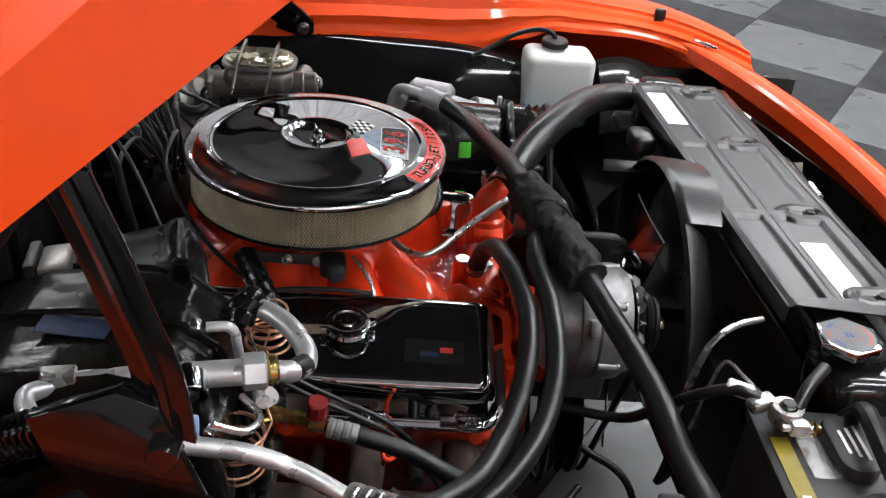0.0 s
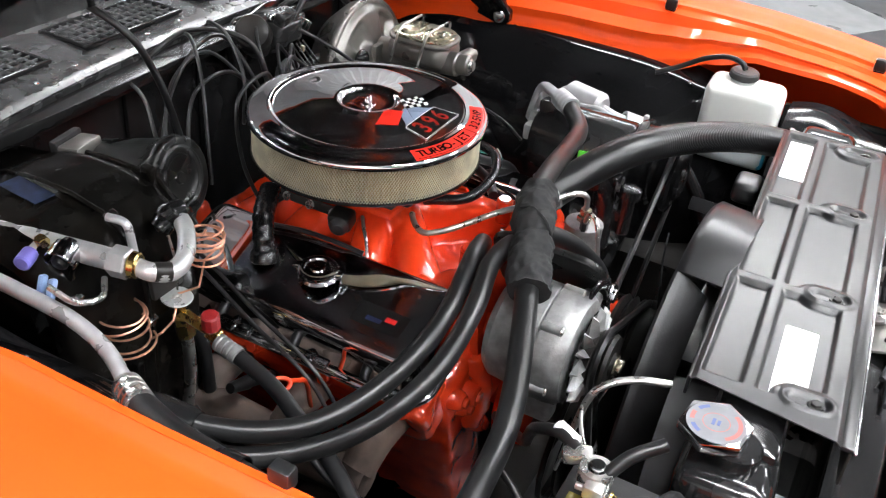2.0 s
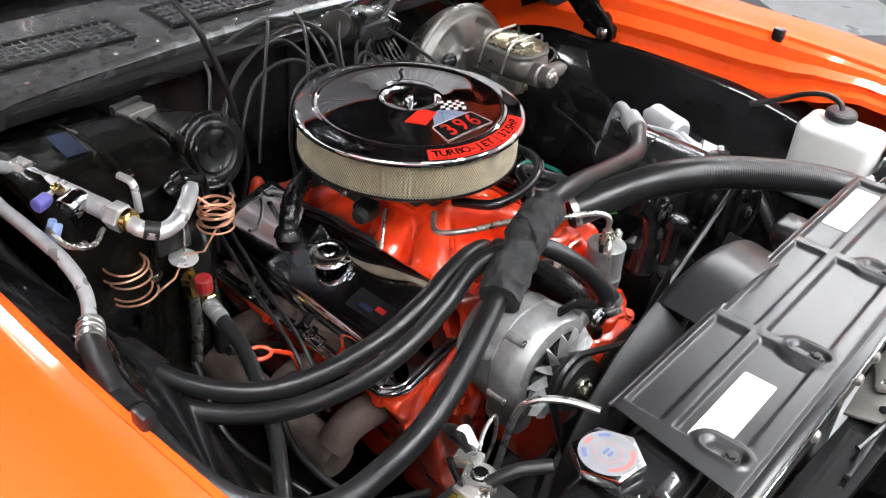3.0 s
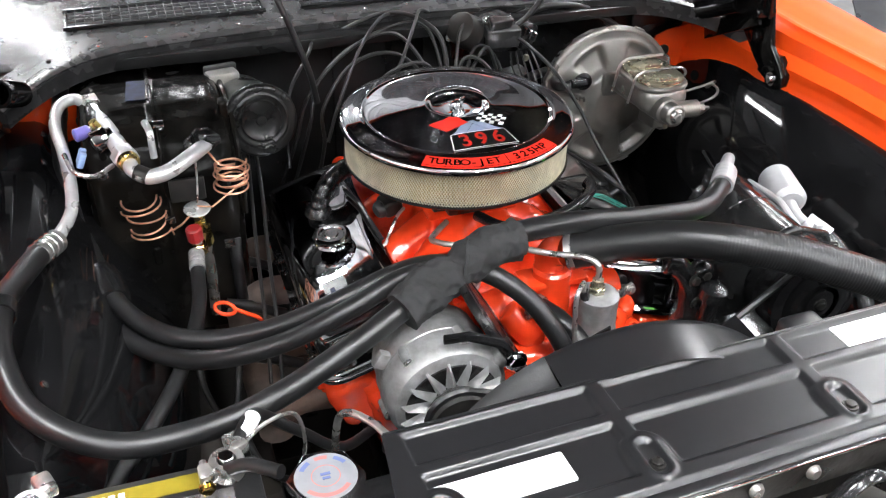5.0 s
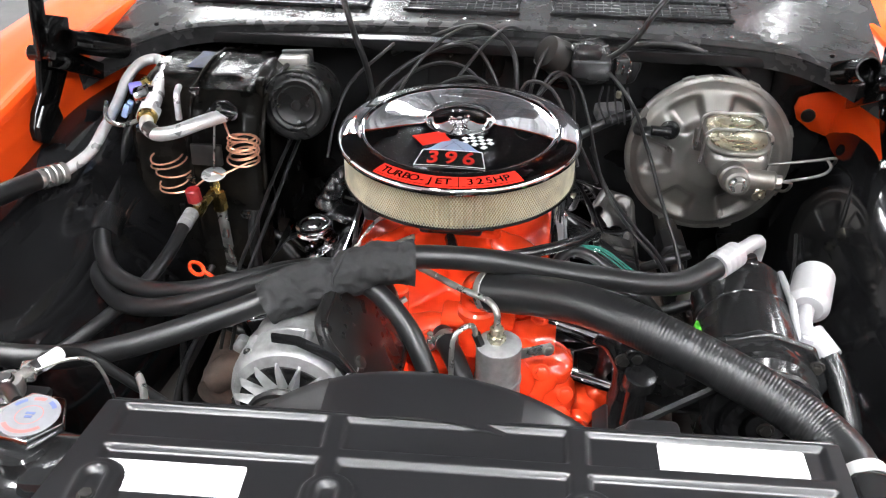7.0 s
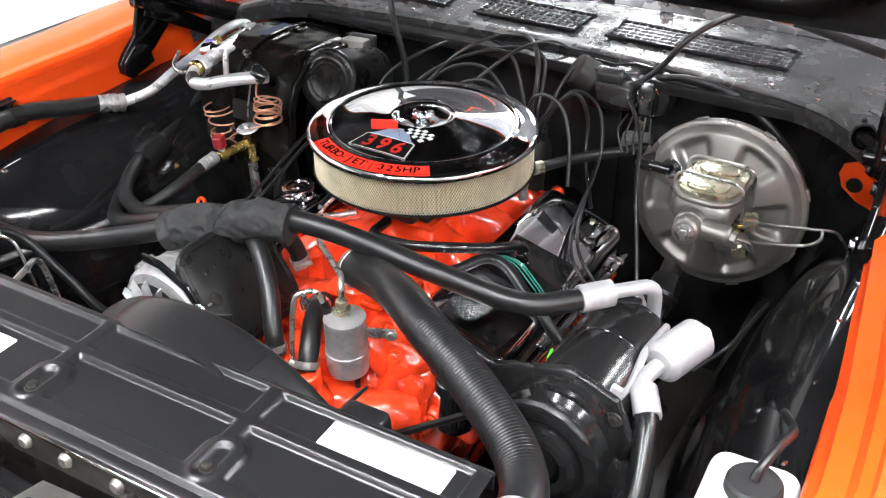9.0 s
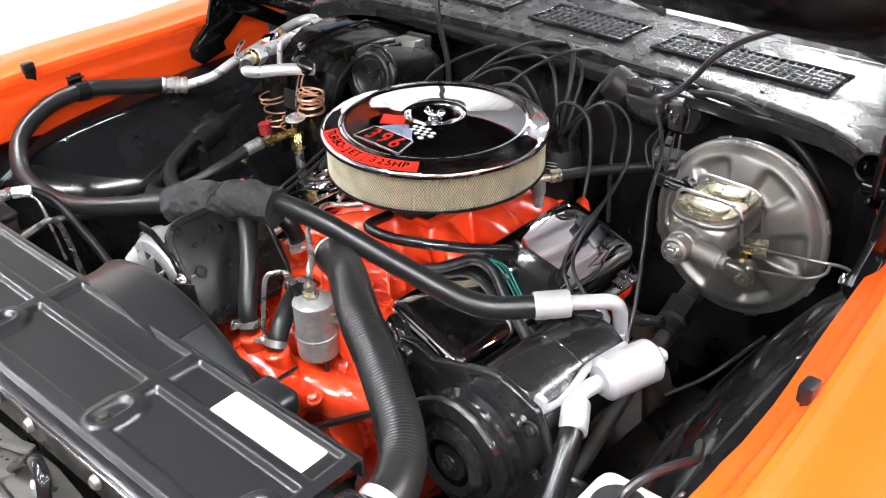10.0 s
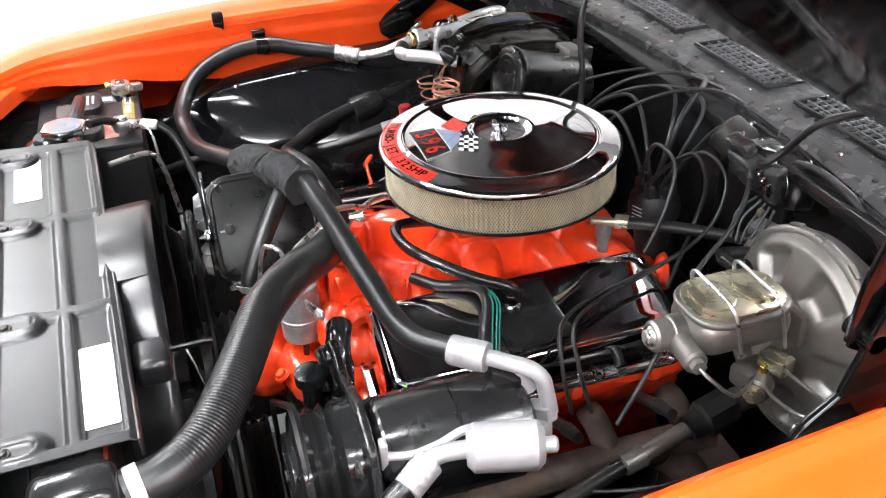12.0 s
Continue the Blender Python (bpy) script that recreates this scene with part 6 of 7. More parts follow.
ob = thing("ac_muffler", (0.478, -0.165, 0.84), "white-grey aluminium muffler cylinder on the refrigerant line", "muffler")
part("can", rod((0.466, -0.208, 0.872), (0.489, -0.130, 0.872), 0.0265, 0.0265, 36, 0.008), SILVER_PAINT, ob)
part("inlet", merge(tube([(0.466, -0.205, 0.870), (0.459, -0.232, 0.866), (0.462, -0.250, 0.862)], 0.010, 14)), SILVER_PAINT, ob)
part("end_stub", rod((0.489, -0.132, 0.872), (0.493, -0.116, 0.873), 0.009, 0.009, 20, 0.003), SILVER_PAINT, ob)
part("strap", bent([(0.445, -0.290, 0.868), (0.447, -0.262, 0.862), (0.448, -0.232, 0.868), (0.446, -0.205, 0.880), (0.446, -0.128, 0.868)], 0.0050, 0.012, 10), SILVER_PAINT, ob, "bright flat strap")
part("foot", box(0.014, 0.008, 0.040, at(0.445, -0.292, 0.872, 0, 10, 0), 0.002), SILVER_PAINT, ob)
crimp((0.464, -0.248, 0.864), (0.484, -0.280, 0.852), 0.0165, SILVER_PAINT, ob)
ob = thing("discharge_hose", (0.5, -0.36, 0.70), "shiny black hose from the muffler down past the radiator", "hose")
part("hose", tube([(0.478, -0.272, 0.856), (0.490, -0.300, 0.842), (0.502, -0.345, 0.805), (0.502, -0.390, 0.755), (0.49, -0.43, 0.70), (0.46, -0.48, 0.64)], 0.0145, 18), RUBBER_SHINY, ob)


# ---- coolant hoses ----
RH = [(0.064, -0.262, 0.903), (0.095, -0.278, 0.913), (0.136, -0.300, 0.928), (0.188, -0.335, 0.945), (0.254, -0.378, 0.950), (0.335, -0.418, 0.936), (0.405, -0.460, 0.920), (0.440, -0.500, 0.912), (0.452, -0.545, 0.908)]
ob = thing("upper_radiator_hose", (0.25, -0.38, 0.88), "thick ribbed black upper radiator hose", "radiator hose")
part("hose", ribbed(RH, 0.0245, 0.0040, 0.00022, 32), RUBBER, ob, angle=80)
part("clamp", clamp_ring((0.070, -0.265, 0.905), (0.7, -0.45, 0.3), 0.0252), ZINC, ob, "zinc hose clamp")
part("clamp", clamp_ring((0.451, -0.532, 0.909), (0.2, -1, -0.1), 0.0252, 0.014), ALLOY_BRIGHT, ob, "pale hose clamp")

HA = [(-0.065, -0.222, 0.842), (-0.072, -0.228, 0.875), (-0.095, -0.240, 0.900), (-0.140, -0.250, 0.912), (-0.186, -0.260, 0.910), (-0.250, -0.270, 0.895), (-0.320, -0.262, 0.868), (-0.394, -0.235, 0.843), (-0.460, -0.195, 0.836), (-0.510, -0.120, 0.840), (-0.538, -0.010, 0.855), (-0.560, 0.102, 0.880), (-0.565, 0.25, 0.91), (-0.555, 0.39, 0.93)]
HB = [(0.018, -0.379, 0.820), (0.010, -0.372, 0.850), (-0.020, -0.340, 0.895), (-0.065, -0.308, 0.925), (-0.115, -0.290, 0.930), (-0.170, -0.285, 0.925), (-0.235, -0.298, 0.905), (-0.317, -0.298, 0.872), (-0.393, -0.272, 0.842), (-0.455, -0.222, 0.818), (-0.512, -0.147, 0.812), (-0.545, -0.04, 0.825), (-0.575, 0.102, 0.855), (-0.575, 0.25, 0.88), (-0.56, 0.39, 0.90)]
for pts, r in ((HA, 0.0125), (HB, 0.0125)):
    ob = thing("heater_hose", pts[0], "black rubber heater hose looping to the firewall", "heater hose", "heater hoses")
    part("hose", tube(pts, r, 18, 10), RUBBER, ob)
    d = Vector(pts[1]) - Vector(pts[0])
    part("clamp", clamp_ring(Vector(pts[0]) + d * 0.25, d, r + 0.0006), ZINC, ob, "zinc hose clamp")
single("wrap_band", lathe([(0.0, -0.03), (0.026, -0.03), (0.028, -0.02), (0.028, 0.02), (0.026, 0.03), (0.0, 0.03)], aim((-0.525, -0.08, 0.835), (-0.545, 0.02, 0.85)), 24), RUBBER_SHINY, "black tape band round two hoses", "tape band")
ob = thing("bypass_hose", (0.04, -0.33, 0.80), "short black bypass hose to the water pump", "hose")
part("hose", tube([(0.056, -0.369, 0.800), (0.050, -0.352, 0.822), (0.034, -0.322, 0.838), (0.018, -0.290, 0.840), (0.012, -0.270, 0.835)], 0.0135, 16), RUBBER, ob)
part("clamp", clamp_ring((0.054, -0.365, 0.806), (-0.2, 0.5, 0.8), 0.0142), ZINC, ob, "zinc hose clamp")
part("clamp", clamp_ring((0.018, -0.288, 0.840), (-0.4, 0.8, 0.0), 0.0142), ZINC, ob, "zinc hose clamp")
ob = thing("breather_hose", (0.1, -0.14, 0.88), "thin black breather hose round the air cleaner", "hose")
part("hose", tube([(0.203, -0.050, 0.858), (0.201, -0.062, 0.872), (0.178, -0.108, 0.886), (0.136, -0.150, 0.896), (0.078, -0.169, 0.892), (0.020, -0.160, 0.885), (0.00, -0.10, 0.87)], 0.0078, 14), RUBBER_SHINY, ob)
for k in range(14):
    q = 0.30 + 0.40 * k / 14
    p = spline([(0.176, -0.112, 0.893), (0.136, -0.150, 0.896), (0.078, -0.169, 0.892)], 20)
    i = int(q * 38)
    a, b = p[i], p[min(i + 1, len(p) - 1)]
    side = Vector((0.5, -0.6, 0.5)).normalized()
    part("print", box(0.0028, 0.0011, 0.0003, Matrix.Translation(a + side * 0.0079) @ (b - a).to_track_quat("X", "Z").to_matrix().to_4x4() @ at(0, 0, 0, 45)), LABEL, ob, "unreadable white printed mark")
ob = thing("breather_valve", (0.203, -0.055, 0.838), "small chrome breather valve on the valve cover", "valve")
part("valve", merge(rod((0.203, -0.055, 0.842), (0.202, -0.056, 0.858), 0.0085, 0.008, 6, 0.001), rod((0.203, -0.055, 0.834), (0.203, -0.055, 0.844), 0.012, 0.011, 20, 0.002)), CHROME_DULL, ob)

# ---- fuel ----
ob = thing("fuel_filter", (0.087, -0.320, 0.78), "small silver fuel filter canister", "fuel filter")
part("canister", lathe([(0.0001, 0.0), (0.021, 0.0), (0.0270, 0.004), (0.0280, 0.008), (0.0280, 0.032), (0.0292, 0.0335), (0.0292, 0.0375), (0.0280, 0.039), (0.0275, 0.083), (0.0282, 0.085), (0.0276, 0.088), (0.022, 0.091), (0.012, 0.093), (0.0001, 0.093)], at(0.087, -0.320, 0.780), 44), ALLOY, ob)
part("top_fitting", merge(rod((0.084, -0.320, 0.872), (0.084, -0.320, 0.882), 0.0115, 0.0115, 6, 0.001), rod((0.084, -0.320, 0.880), (0.084, -0.320, 0.892), 0.0085, 0.0085, 6)), CADMIUM, ob, "gold fitting nut")
part("side_fitting", rod((0.066, -0.326, 0.868), (0.060, -0.328, 0.886), 0.006, 0.006, 6), RUBBER, ob)
for dx in (-0.012, 0.014):
    part("outlet", bent([(0.087 + dx, -0.320, 0.782), (0.087 + dx, -0.322, 0.745), (0.072 + dx, -0.340, 0.735), (0.060 + dx, -0.350, 0.728)], 0.0042, 0.010, 10), RUBBER_SHINY, ob, "bent black fuel pipe")
part("bracket", merge(box(0.040, 0.004, 0.014, at(0.132, -0.306, 0.850, 0, 0, 25), 0.001), hexbolt((0.146, -0.302, 0.850), (0.4, -1, 0), 0.006, 0.006)), ZINC, ob)
single("fuel_line", tube([(-0.050, -0.108, 0.874), (-0.070, -0.125, 0.872), (-0.086, -0.148, 0.876), (-0.074, -0.172, 0.882), (-0.045, -0.196, 0.889), (-0.030, -0.218, 0.902), (-0.005, -0.248, 0.913), (0.035, -0.277, 0.914), (0.070, -0.302, 0.918), (0.083, -0.317, 0.912), (0.084, -0.320, 0.890)], 0.0042, 12, 10), ZINC, "bent steel fuel line to the filter", "fuel line")
single("fuel_line", tube([(0.060, -0.328, 0.884), (0.056, -0.333, 0.902), (0.046, -0.344, 0.906), (0.036, -0.354, 0.897), (0.034, -0.362, 0.860), (0.036, -0.372, 0.80)], 0.0032, 10, 10), ZINC, "bent thin steel fuel return line", "fuel line")


# ---- brakes ----
def booster():
    c = Vector((0.390, 0.244, 0.846))
    ob = thing("brake_booster", c, "round bare steel brake booster with stamped dents", "brake booster")
    m = aim(c, c + Vector((0.02, -1.0, 0.10)))
    R = 0.1305

    def face(u, v):
        a = 2 * math.pi * u
        r = R * (1 - v)
        h = 0.0
        if r > 0.120:
            h = 0.012 * (R - r) / 0.012
        elif r > 0.055:
            h = 0.012 + 0.020 * ((0.120 - r) / 0.065) ** 0.8
        else:
            h = 0.032 + 0.004 * min(1.0, (0.055 - r) / 0.012)
        dent = max(0.0, min(1.0, 0.45 + 1.8 * math.cos(6 * a)))
        h -= 0.014 * dent * math.exp(-((r - 0.088) / 0.022) ** 6)
        return m @ Vector((r * math.cos(a), r * math.sin(a), h))
    part("front_shell", sheet(140, 42, face), STEEL, ob, "bare steel front shell with stamped dents", angle=75)
    part("rim", lathe([(0.128, 0.004), (0.134, 0.003), (0.1365, 0.0), (0.1365, -0.006), (0.132, -0.010), (0.128, -0.012)], m, 96), STEEL, ob, "rolled steel rim", angle=50)
    part("rear_shell", lathe([(0.130, -0.008), (0.127, -0.030), (0.10, -0.065), (0.06, -0.085), (0.0001, -0.085)], m, 64), STEEL, ob)
    for k in range(8):
        a = radians(45 * k + 20)
        part("rim_tab", xform(box(0.020, 0.004, 0.008, at(0.1368 * math.cos(a), 0.1375 * math.sin(a), -0.002, 0, 0, 45 * k + 110), 0.001), m), STEEL, ob)
    p = Vector((0.318, 0.205, 0.903))
    part("check_valve", merge(rod(p + Vector((0.002, 0.012, 0)), p, 0.016, 0.015, 24, 0.003), rod(p, p + Vector((-0.03, -0.005, 0.004)), 0.009, 0.008)), RUBBER_SHINY, ob, "black rubber check valve")


booster()
ob = thing("vacuum_hose", (0.25, 0.15, 0.89), "black vacuum hose between engine and brake booster", "hose")
part("hose", tube([(0.128, 0.139, 0.886), (0.160, 0.195, 0.884), (0.205, 0.255, 0.882), (0.245, 0.283, 0.888), (0.280, 0.280, 0.898), (0.292, 0.262, 0.902), (0.272, 0.232, 0.898), (0.270, 0.210, 0.900), (0.290, 0.201, 0.904)], 0.0085, 16, 10), RUBBER, ob)
part("elbow", merge(rod((0.130, 0.142, 0.886), (0.105, 0.100, 0.884), 0.007, 0.006), rod((0.122, 0.130, 0.886), (0.132, 0.146, 0.886), 0.0105, seg=20, bevel=0.001)), CADMIUM, ob, "brass hose fitting")
part("nozzle", merge(box(0.018, 0.020, 0.028, at(0.112, 0.118, 0.868, 0, 0, 20), 0.005), rod((0.112, 0.118, 0.86), (0.112, 0.118, 0.835), 0.008)), ALLOY, ob, "grey cast fitting")


def master_cylinder():
    ob = thing("master_cylinder", (0.408, 0.12, 0.86), "bare cast iron brake master cylinder with wire bails", "master cylinder")
    part("reservoir", merge(box(0.090, 0.118, 0.048, at(0.408, 0.133, 0.915), 0.021, 5), prism(rounded(0.096, 0.126, 0.036, 8), 0.008, at(0.408, 0.133, 0.934), 0.003)), STEEL, ob, "cast iron reservoir", angle=50)
    part("bore", merge(rod((0.400, 0.222, 0.893), (0.402, 0.055, 0.905), 0.024, 0.022, 28, 0.003), rod((0.402, 0.075, 0.904), (0.404, 0.034, 0.908), 0.0195, 0.0185, 28, 0.003)), STEEL, ob)
    part("end_plug", merge(rod((0.404, 0.036, 0.908), (0.4045, 0.030, 0.9085), 0.013, 0.012, 24, 0.002), hexbolt((0.4045, 0.030, 0.9085), (0, -1, 0.08), 0.007, 0.004)), ZINC, ob, "round steel end plug")
    part("side_port", merge(rod((0.41, 0.066, 0.903), (0.462, 0.060, 0.905), 0.015, 0.014, 20, 0.003), rod((0.462, 0.060, 0.905), (0.470, 0.059, 0.905), 0.009, 0.009, 6)), STEEL, ob)
    part("flange", box(0.085, 0.014, 0.045, at(0.400, 0.212, 0.892), 0.008), STEEL, ob)
    lid = part("lid", merge(prism(rounded(0.086, 0.116, 0.036, 8), 0.006, at(0.408, 0.133, 0.942), 0.002), prism(rounded(0.060, 0.044, 0.020, 8), 0.004, at(0.408, 0.161, 0.948), 0.0015), prism(rounded(0.060, 0.044, 0.020, 8), 0.004, at(0.408, 0.105, 0.948), 0.0015)), CADMIUM, ob, "gold cadmium plated lid")
    for y in (0.107, 0.163):
        part("bail", bent([(0.358, y + 0.012, 0.895), (0.360, y, 0.953), (0.372, y - 0.002, 0.962), (0.444, y - 0.002, 0.962), (0.457, y, 0.953), (0.459, y + 0.012, 0.895)], 0.0023, 0.012, 8), ZINC, ob, "bent wire bail")


master_cylinder()
ob = thing("proportioning_valve", (0.450, 0.14, 0.83), "small brass and steel brake valve with fittings", "valve")
part("body", merge(box(0.032, 0.045, 0.028, at(0.436, 0.154, 0.846, 0, 0, 10), 0.006), rod((0.444, 0.160, 0.842), (0.459, 0.143, 0.838), 0.0185, 0.0180, 24, 0.003)), STEEL, ob)
part("plug", merge(rod((0.459, 0.143, 0.838), (0.463, 0.138, 0.837), 0.0145, 0.0135, 24, 0.002), rod((0.463, 0.138, 0.837), (0.467, 0.134, 0.837), 0.007, seg=6)), CADMIUM, ob)
part("block", box(0.036, 0.024, 0.020, at(0.452, 0.172, 0.870, 0, 0, 20), 0.003), CADMIUM, ob, "dull brass block")
part("stem", rod((0.446, 0.158, 0.850), (0.449, 0.160, 0.866), 0.008, 0.008, 6), BRASS, ob)
for pts in ([(0.470, 0.059, 0.905), (0.486, 0.066, 0.898), (0.484, 0.100, 0.866), (0.452, 0.145, 0.855)], [(0.468, 0.170, 0.872), (0.500, 0.166, 0.880), (0.545, 0.166, 0.888), (0.575, 0.18, 0.885), (0.585, 0.22, 0.85)],
            [(0.458, 0.156, 0.846), (0.500, 0.140, 0.862), (0.545, 0.138, 0.876), (0.562, 0.150, 0.884), (0.560, 0.17, 0.888)]):
    single("brake_line", tube(pts, 0.0023, 10, 10), STEEL, "thin bent steel brake line", "brake line", "brake lines")

ob = thing("steering_shaft", (0.37, 0.05, 0.62), "grey steering shaft with a rubber coupling", "steering shaft")
part("shaft", merge(rod((0.358, 0.165, 0.722), (0.374, 0.060, 0.700), 0.011, 0.011, 16), rod((0.374, 0.062, 0.700), (0.378, 0.030, 0.694), 0.015, 0.015, 12, 0.002)), STEEL, ob)
part("lower_shaft", rod((0.378, 0.032, 0.694), (0.418, -0.19, 0.653), 0.011, 0.011, 16), DARK, ob, "dark lower shaft")
part("steering_gear", merge(box(0.10, 0.13, 0.12, at(0.425, -0.24, 0.64, 10, 0, 8), 0.025, 4), rod((0.42, -0.215, 0.66), (0.415, -0.175, 0.655), 0.028, 0.022, 20, 0.004)), CAST_BLACK, ob, "black cast steering gear housing")
part("coupling", merge(rod((0.352, 0.200, 0.728), (0.360, 0.150, 0.719), 0.026, 0.026, 8, 0.004), rod((0.360, 0.152, 0.719), (0.364, 0.128, 0.714), 0.020, 0.018, 16, 0.002)), RUBBER, ob, "ribbed rubber coupling")
ob.location += Vector((-0.012, 0.004, -0.022))
part("column", rod((0.33, 0.39, 0.765), (0.352, 0.200, 0.728), 0.018), DARK, ob)


# ---- firewall things ----
def evaporator_box():
    ob = thing("evaporator_box", (-0.42, 0.2, 0.60), "lumpy crackled black evaporator housing on the firewall", "evaporator box")
    prof = [(0.39, 0.60), (0.045, 0.64), (0.040, 0.84), (0.050, 0.92), (0.070, 0.960), (0.100, 0.983), (0.145, 0.991), (0.195, 0.991), (0.245, 0.985), (0.30, 0.960), (0.39, 0.945)]

    def fn(u, v):
        i = v * (len(prof) - 1)
        k = min(int(i), len(prof) - 2)
        y, z = [a + (b - a) * (i - k) for a, b in zip(prof[k], prof[k + 1])]
        x = -0.530 + 0.215 * u
        edge = min(u, 1 - u) * 0.215
        q = math.sqrt(max(0.0, 1 - (1 - min(1.0, edge / 0.030)) ** 2))
        cy, cz = 0.24, 0.80
        n = 0.0018 * noise.noise(Vector((x * 16, y * 16, z * 16))) + 0.0009 * noise.noise(Vector((x * 50, y * 50, z * 50))) + 0.005 * math.exp(-((u - 0.5) / 0.03) ** 2)
        d = Vector((0, y - cy, z - cz)).normalized()
        s = 0.86 + 0.14 * q
        return (x, cy + (y - cy) * s + d.y * n, cz + (z - cz) * s + d.z * n)
    part("housing", sheet(60, 80, fn), CRACKLE, ob, "moulded black housing", angle=60)
    part("side", sheet(2, 16, lambda u, v: (lambda p: (-0.315, 0.24 + (p[1] - 0.24) * (0.86 * (1 - u)), 0.80 + (p[2] - 0.80) * (0.86 * (1 - u))))(fn(1.0, v))), CRACKLE, ob)
    part("side", sheet(2, 16, lambda u, v: (lambda p: (-0.530, 0.24 + (p[1] - 0.24) * (0.86 * (1 - u)), 0.80 + (p[2] - 0.80) * (0.86 * (1 - u))))(fn(0.0, v))), CRACKLE, ob)
    part("label", box(0.028, 0.066, 0.0010, at(-0.442, 0.190, 0.9945, 0, 0, -5)), LABEL_BLUE, ob, "worn blue and silver label")
    part("label", box(0.010, 0.064, 0.0010, at(-0.4225, 0.191, 0.9945, 0, 0, -5)), SILVER_LABEL, ob, "silver strip of a label")
    for p, d in (((-0.337, 0.098, 0.952), (0.4, -1, 0.4)), ((-0.505, 0.06, 0.93), (0, -1, 0.3)), ((-0.425, 0.034, 0.86), (0, -1, 0)), ((-0.345, 0.036, 0.80), (0, -1, 0)), ((-0.42, 0.085, 0.985), (0, -1, 1))):
        part("clip", merge(box(0.016, 0.010, 0.014, Matrix.Translation(p) @ at(0, 0, 0, 20), 0.002), hexbolt(p, d, 0.005)), CHROME_DULL, ob, "small metal clip and screw")
    part("seam_flange", sweep([Vector(fn(0.985, v / 40)) + Vector((0.004, -0.002, 0.003)) for v in range(8, 40)], 0.0045, 8), CRACKLE, ob)
    part("seam_flange", sweep([Vector(fn(0.5, v / 40)) + Vector((0, -0.003, 0.003)) for v in range(8, 40)], 0.0032, 8), CRACKLE, ob)
    part("ground_wire", tube([(-0.378, 0.040, 0.955), (-0.380, 0.030, 0.92), (-0.384, 0.027, 0.885)], 0.0016, 6), ZINC, ob, "thin bare wire")
    for p in ((-0.325, 0.115, 0.985), (-0.322, 0.060, 0.90), (-0.50, 0.075, 0.955), (-0.45, 0.040, 0.80)):
        part("rib", box(0.012, 0.020, 0.03, Matrix.Translation(p), 0.004, 3), CRACKLE, ob)
    part("drain", tube([(-0.335, 0.05, 0.80), (-0.337, 0.035, 0.76), (-0.335, 0.03, 0.68)], 0.009, 12), RUBBER, ob)
    part("strap_plate", box(0.05, 0.008, 0.035, at(-0.395, 0.034, 0.905, -8), 0.003), DARK, ob)
    return ob


evaporator_box()


def blower():
    c = Vector((-0.270, 0.116, 0.957))
    ob = thing("blower_motor", c, "round satin black blower motor with a ringed face", "blower motor")
    m = aim(c, c + Vector((0.10, -1.0, 0.28)))
    part("can", lathe([(0.0425, 0.003), (0.050, 0.004), (0.0545, 0.001), (0.056, -0.004), (0.055, -0.012), (0.051, -0.016), (0.050, -0.145), (0.040, -0.150)], m, 64), BLOWER, ob, "black motor can", angle=50)
    part("face", lathe([(0.0001, 0.0), (0.012, 0.0), (0.026, 0.0015), (0.030, 0.004), (0.032, 0.0015), (0.036, 0.0015), (0.039, 0.0045), (0.0428, 0.003)], m, 64), BLOWER, ob, "ringed black face", angle=50)
    part("hub", lathe([(0.0001, 0.004), (0.007, 0.0035), (0.009, 0.0)], m, 24), BLOWER, ob)


blower()
ob = thing("relay", (-0.322, 0.25, 0.94), "small shiny metal relay box on the firewall", "relay")
part("can", box(0.050, 0.034, 0.036, at(-0.307, 0.247, 0.966, -8, 0, 8), 0.005), STEEL, ob)
part("lid_edge", box(0.054, 0.038, 0.006, at(-0.307, 0.247, 0.950, -8, 0, 8), 0.002), CHROME_DULL, ob, "bright crimped rim")
part("base", box(0.052, 0.012, 0.042, at(-0.307, 0.271, 0.964, -8, 0, 8), 0.003), BATTERY, ob)

ob = thing("wiper_motor", (0.21, 0.33, 0.88), "black wiper motor with a stamped metal cover", "wiper motor")
PLATE = [(0.095, 0.975), (0.125, 0.990), (0.165, 0.988), (0.200, 0.996), (0.250, 0.992), (0.278, 0.965), (0.268, 0.925), (0.238, 0.905), (0.190, 0.915), (0.150, 0.895), (0.112, 0.905)]
part("mount_plate", prism(PLATE, 0.010, at(0, 0.352, 0, 90), 0.003), BLACK, ob, "stamped glossy black mounting plate")
part("cover", prism([(0.148, 0.978), (0.168, 0.990), (0.205, 0.992), (0.226, 0.972), (0.232, 0.945), (0.212, 0.925), (0.170, 0.918), (0.150, 0.940)], 0.042, at(0, 0.345, 0, 90), 0.010), COWL, ob, "stamped glossy black cover")
part("gear_case", merge(box(0.066, 0.030, 0.040, at(0.188, 0.296, 0.962, 14, 0, -4), 0.006, 3), box(0.044, 0.020, 0.022, at(0.180, 0.286, 0.990, 20, 0, 6), 0.004, 3), box(0.024, 0.026, 0.050, at(0.236, 0.306, 0.955, 8, 0, 14), 0.005, 3)), COWL, ob, "glossy black gear case")
for k in range(3):
    part("terminal", box(0.004, 0.010, 0.018, at(0.228 + 0.010 * k, 0.288, 0.968 - 0.006 * k, 20, 0, 14), 0.001), CHROME_DULL, ob, "small bright terminal")
part("gear_case", prism([(0.160, 0.975), (0.205, 0.980), (0.218, 0.950), (0.195, 0.930), (0.165, 0.935)], 0.012, at(0, 0.305, 0, 90), 0.004), SATIN, ob)
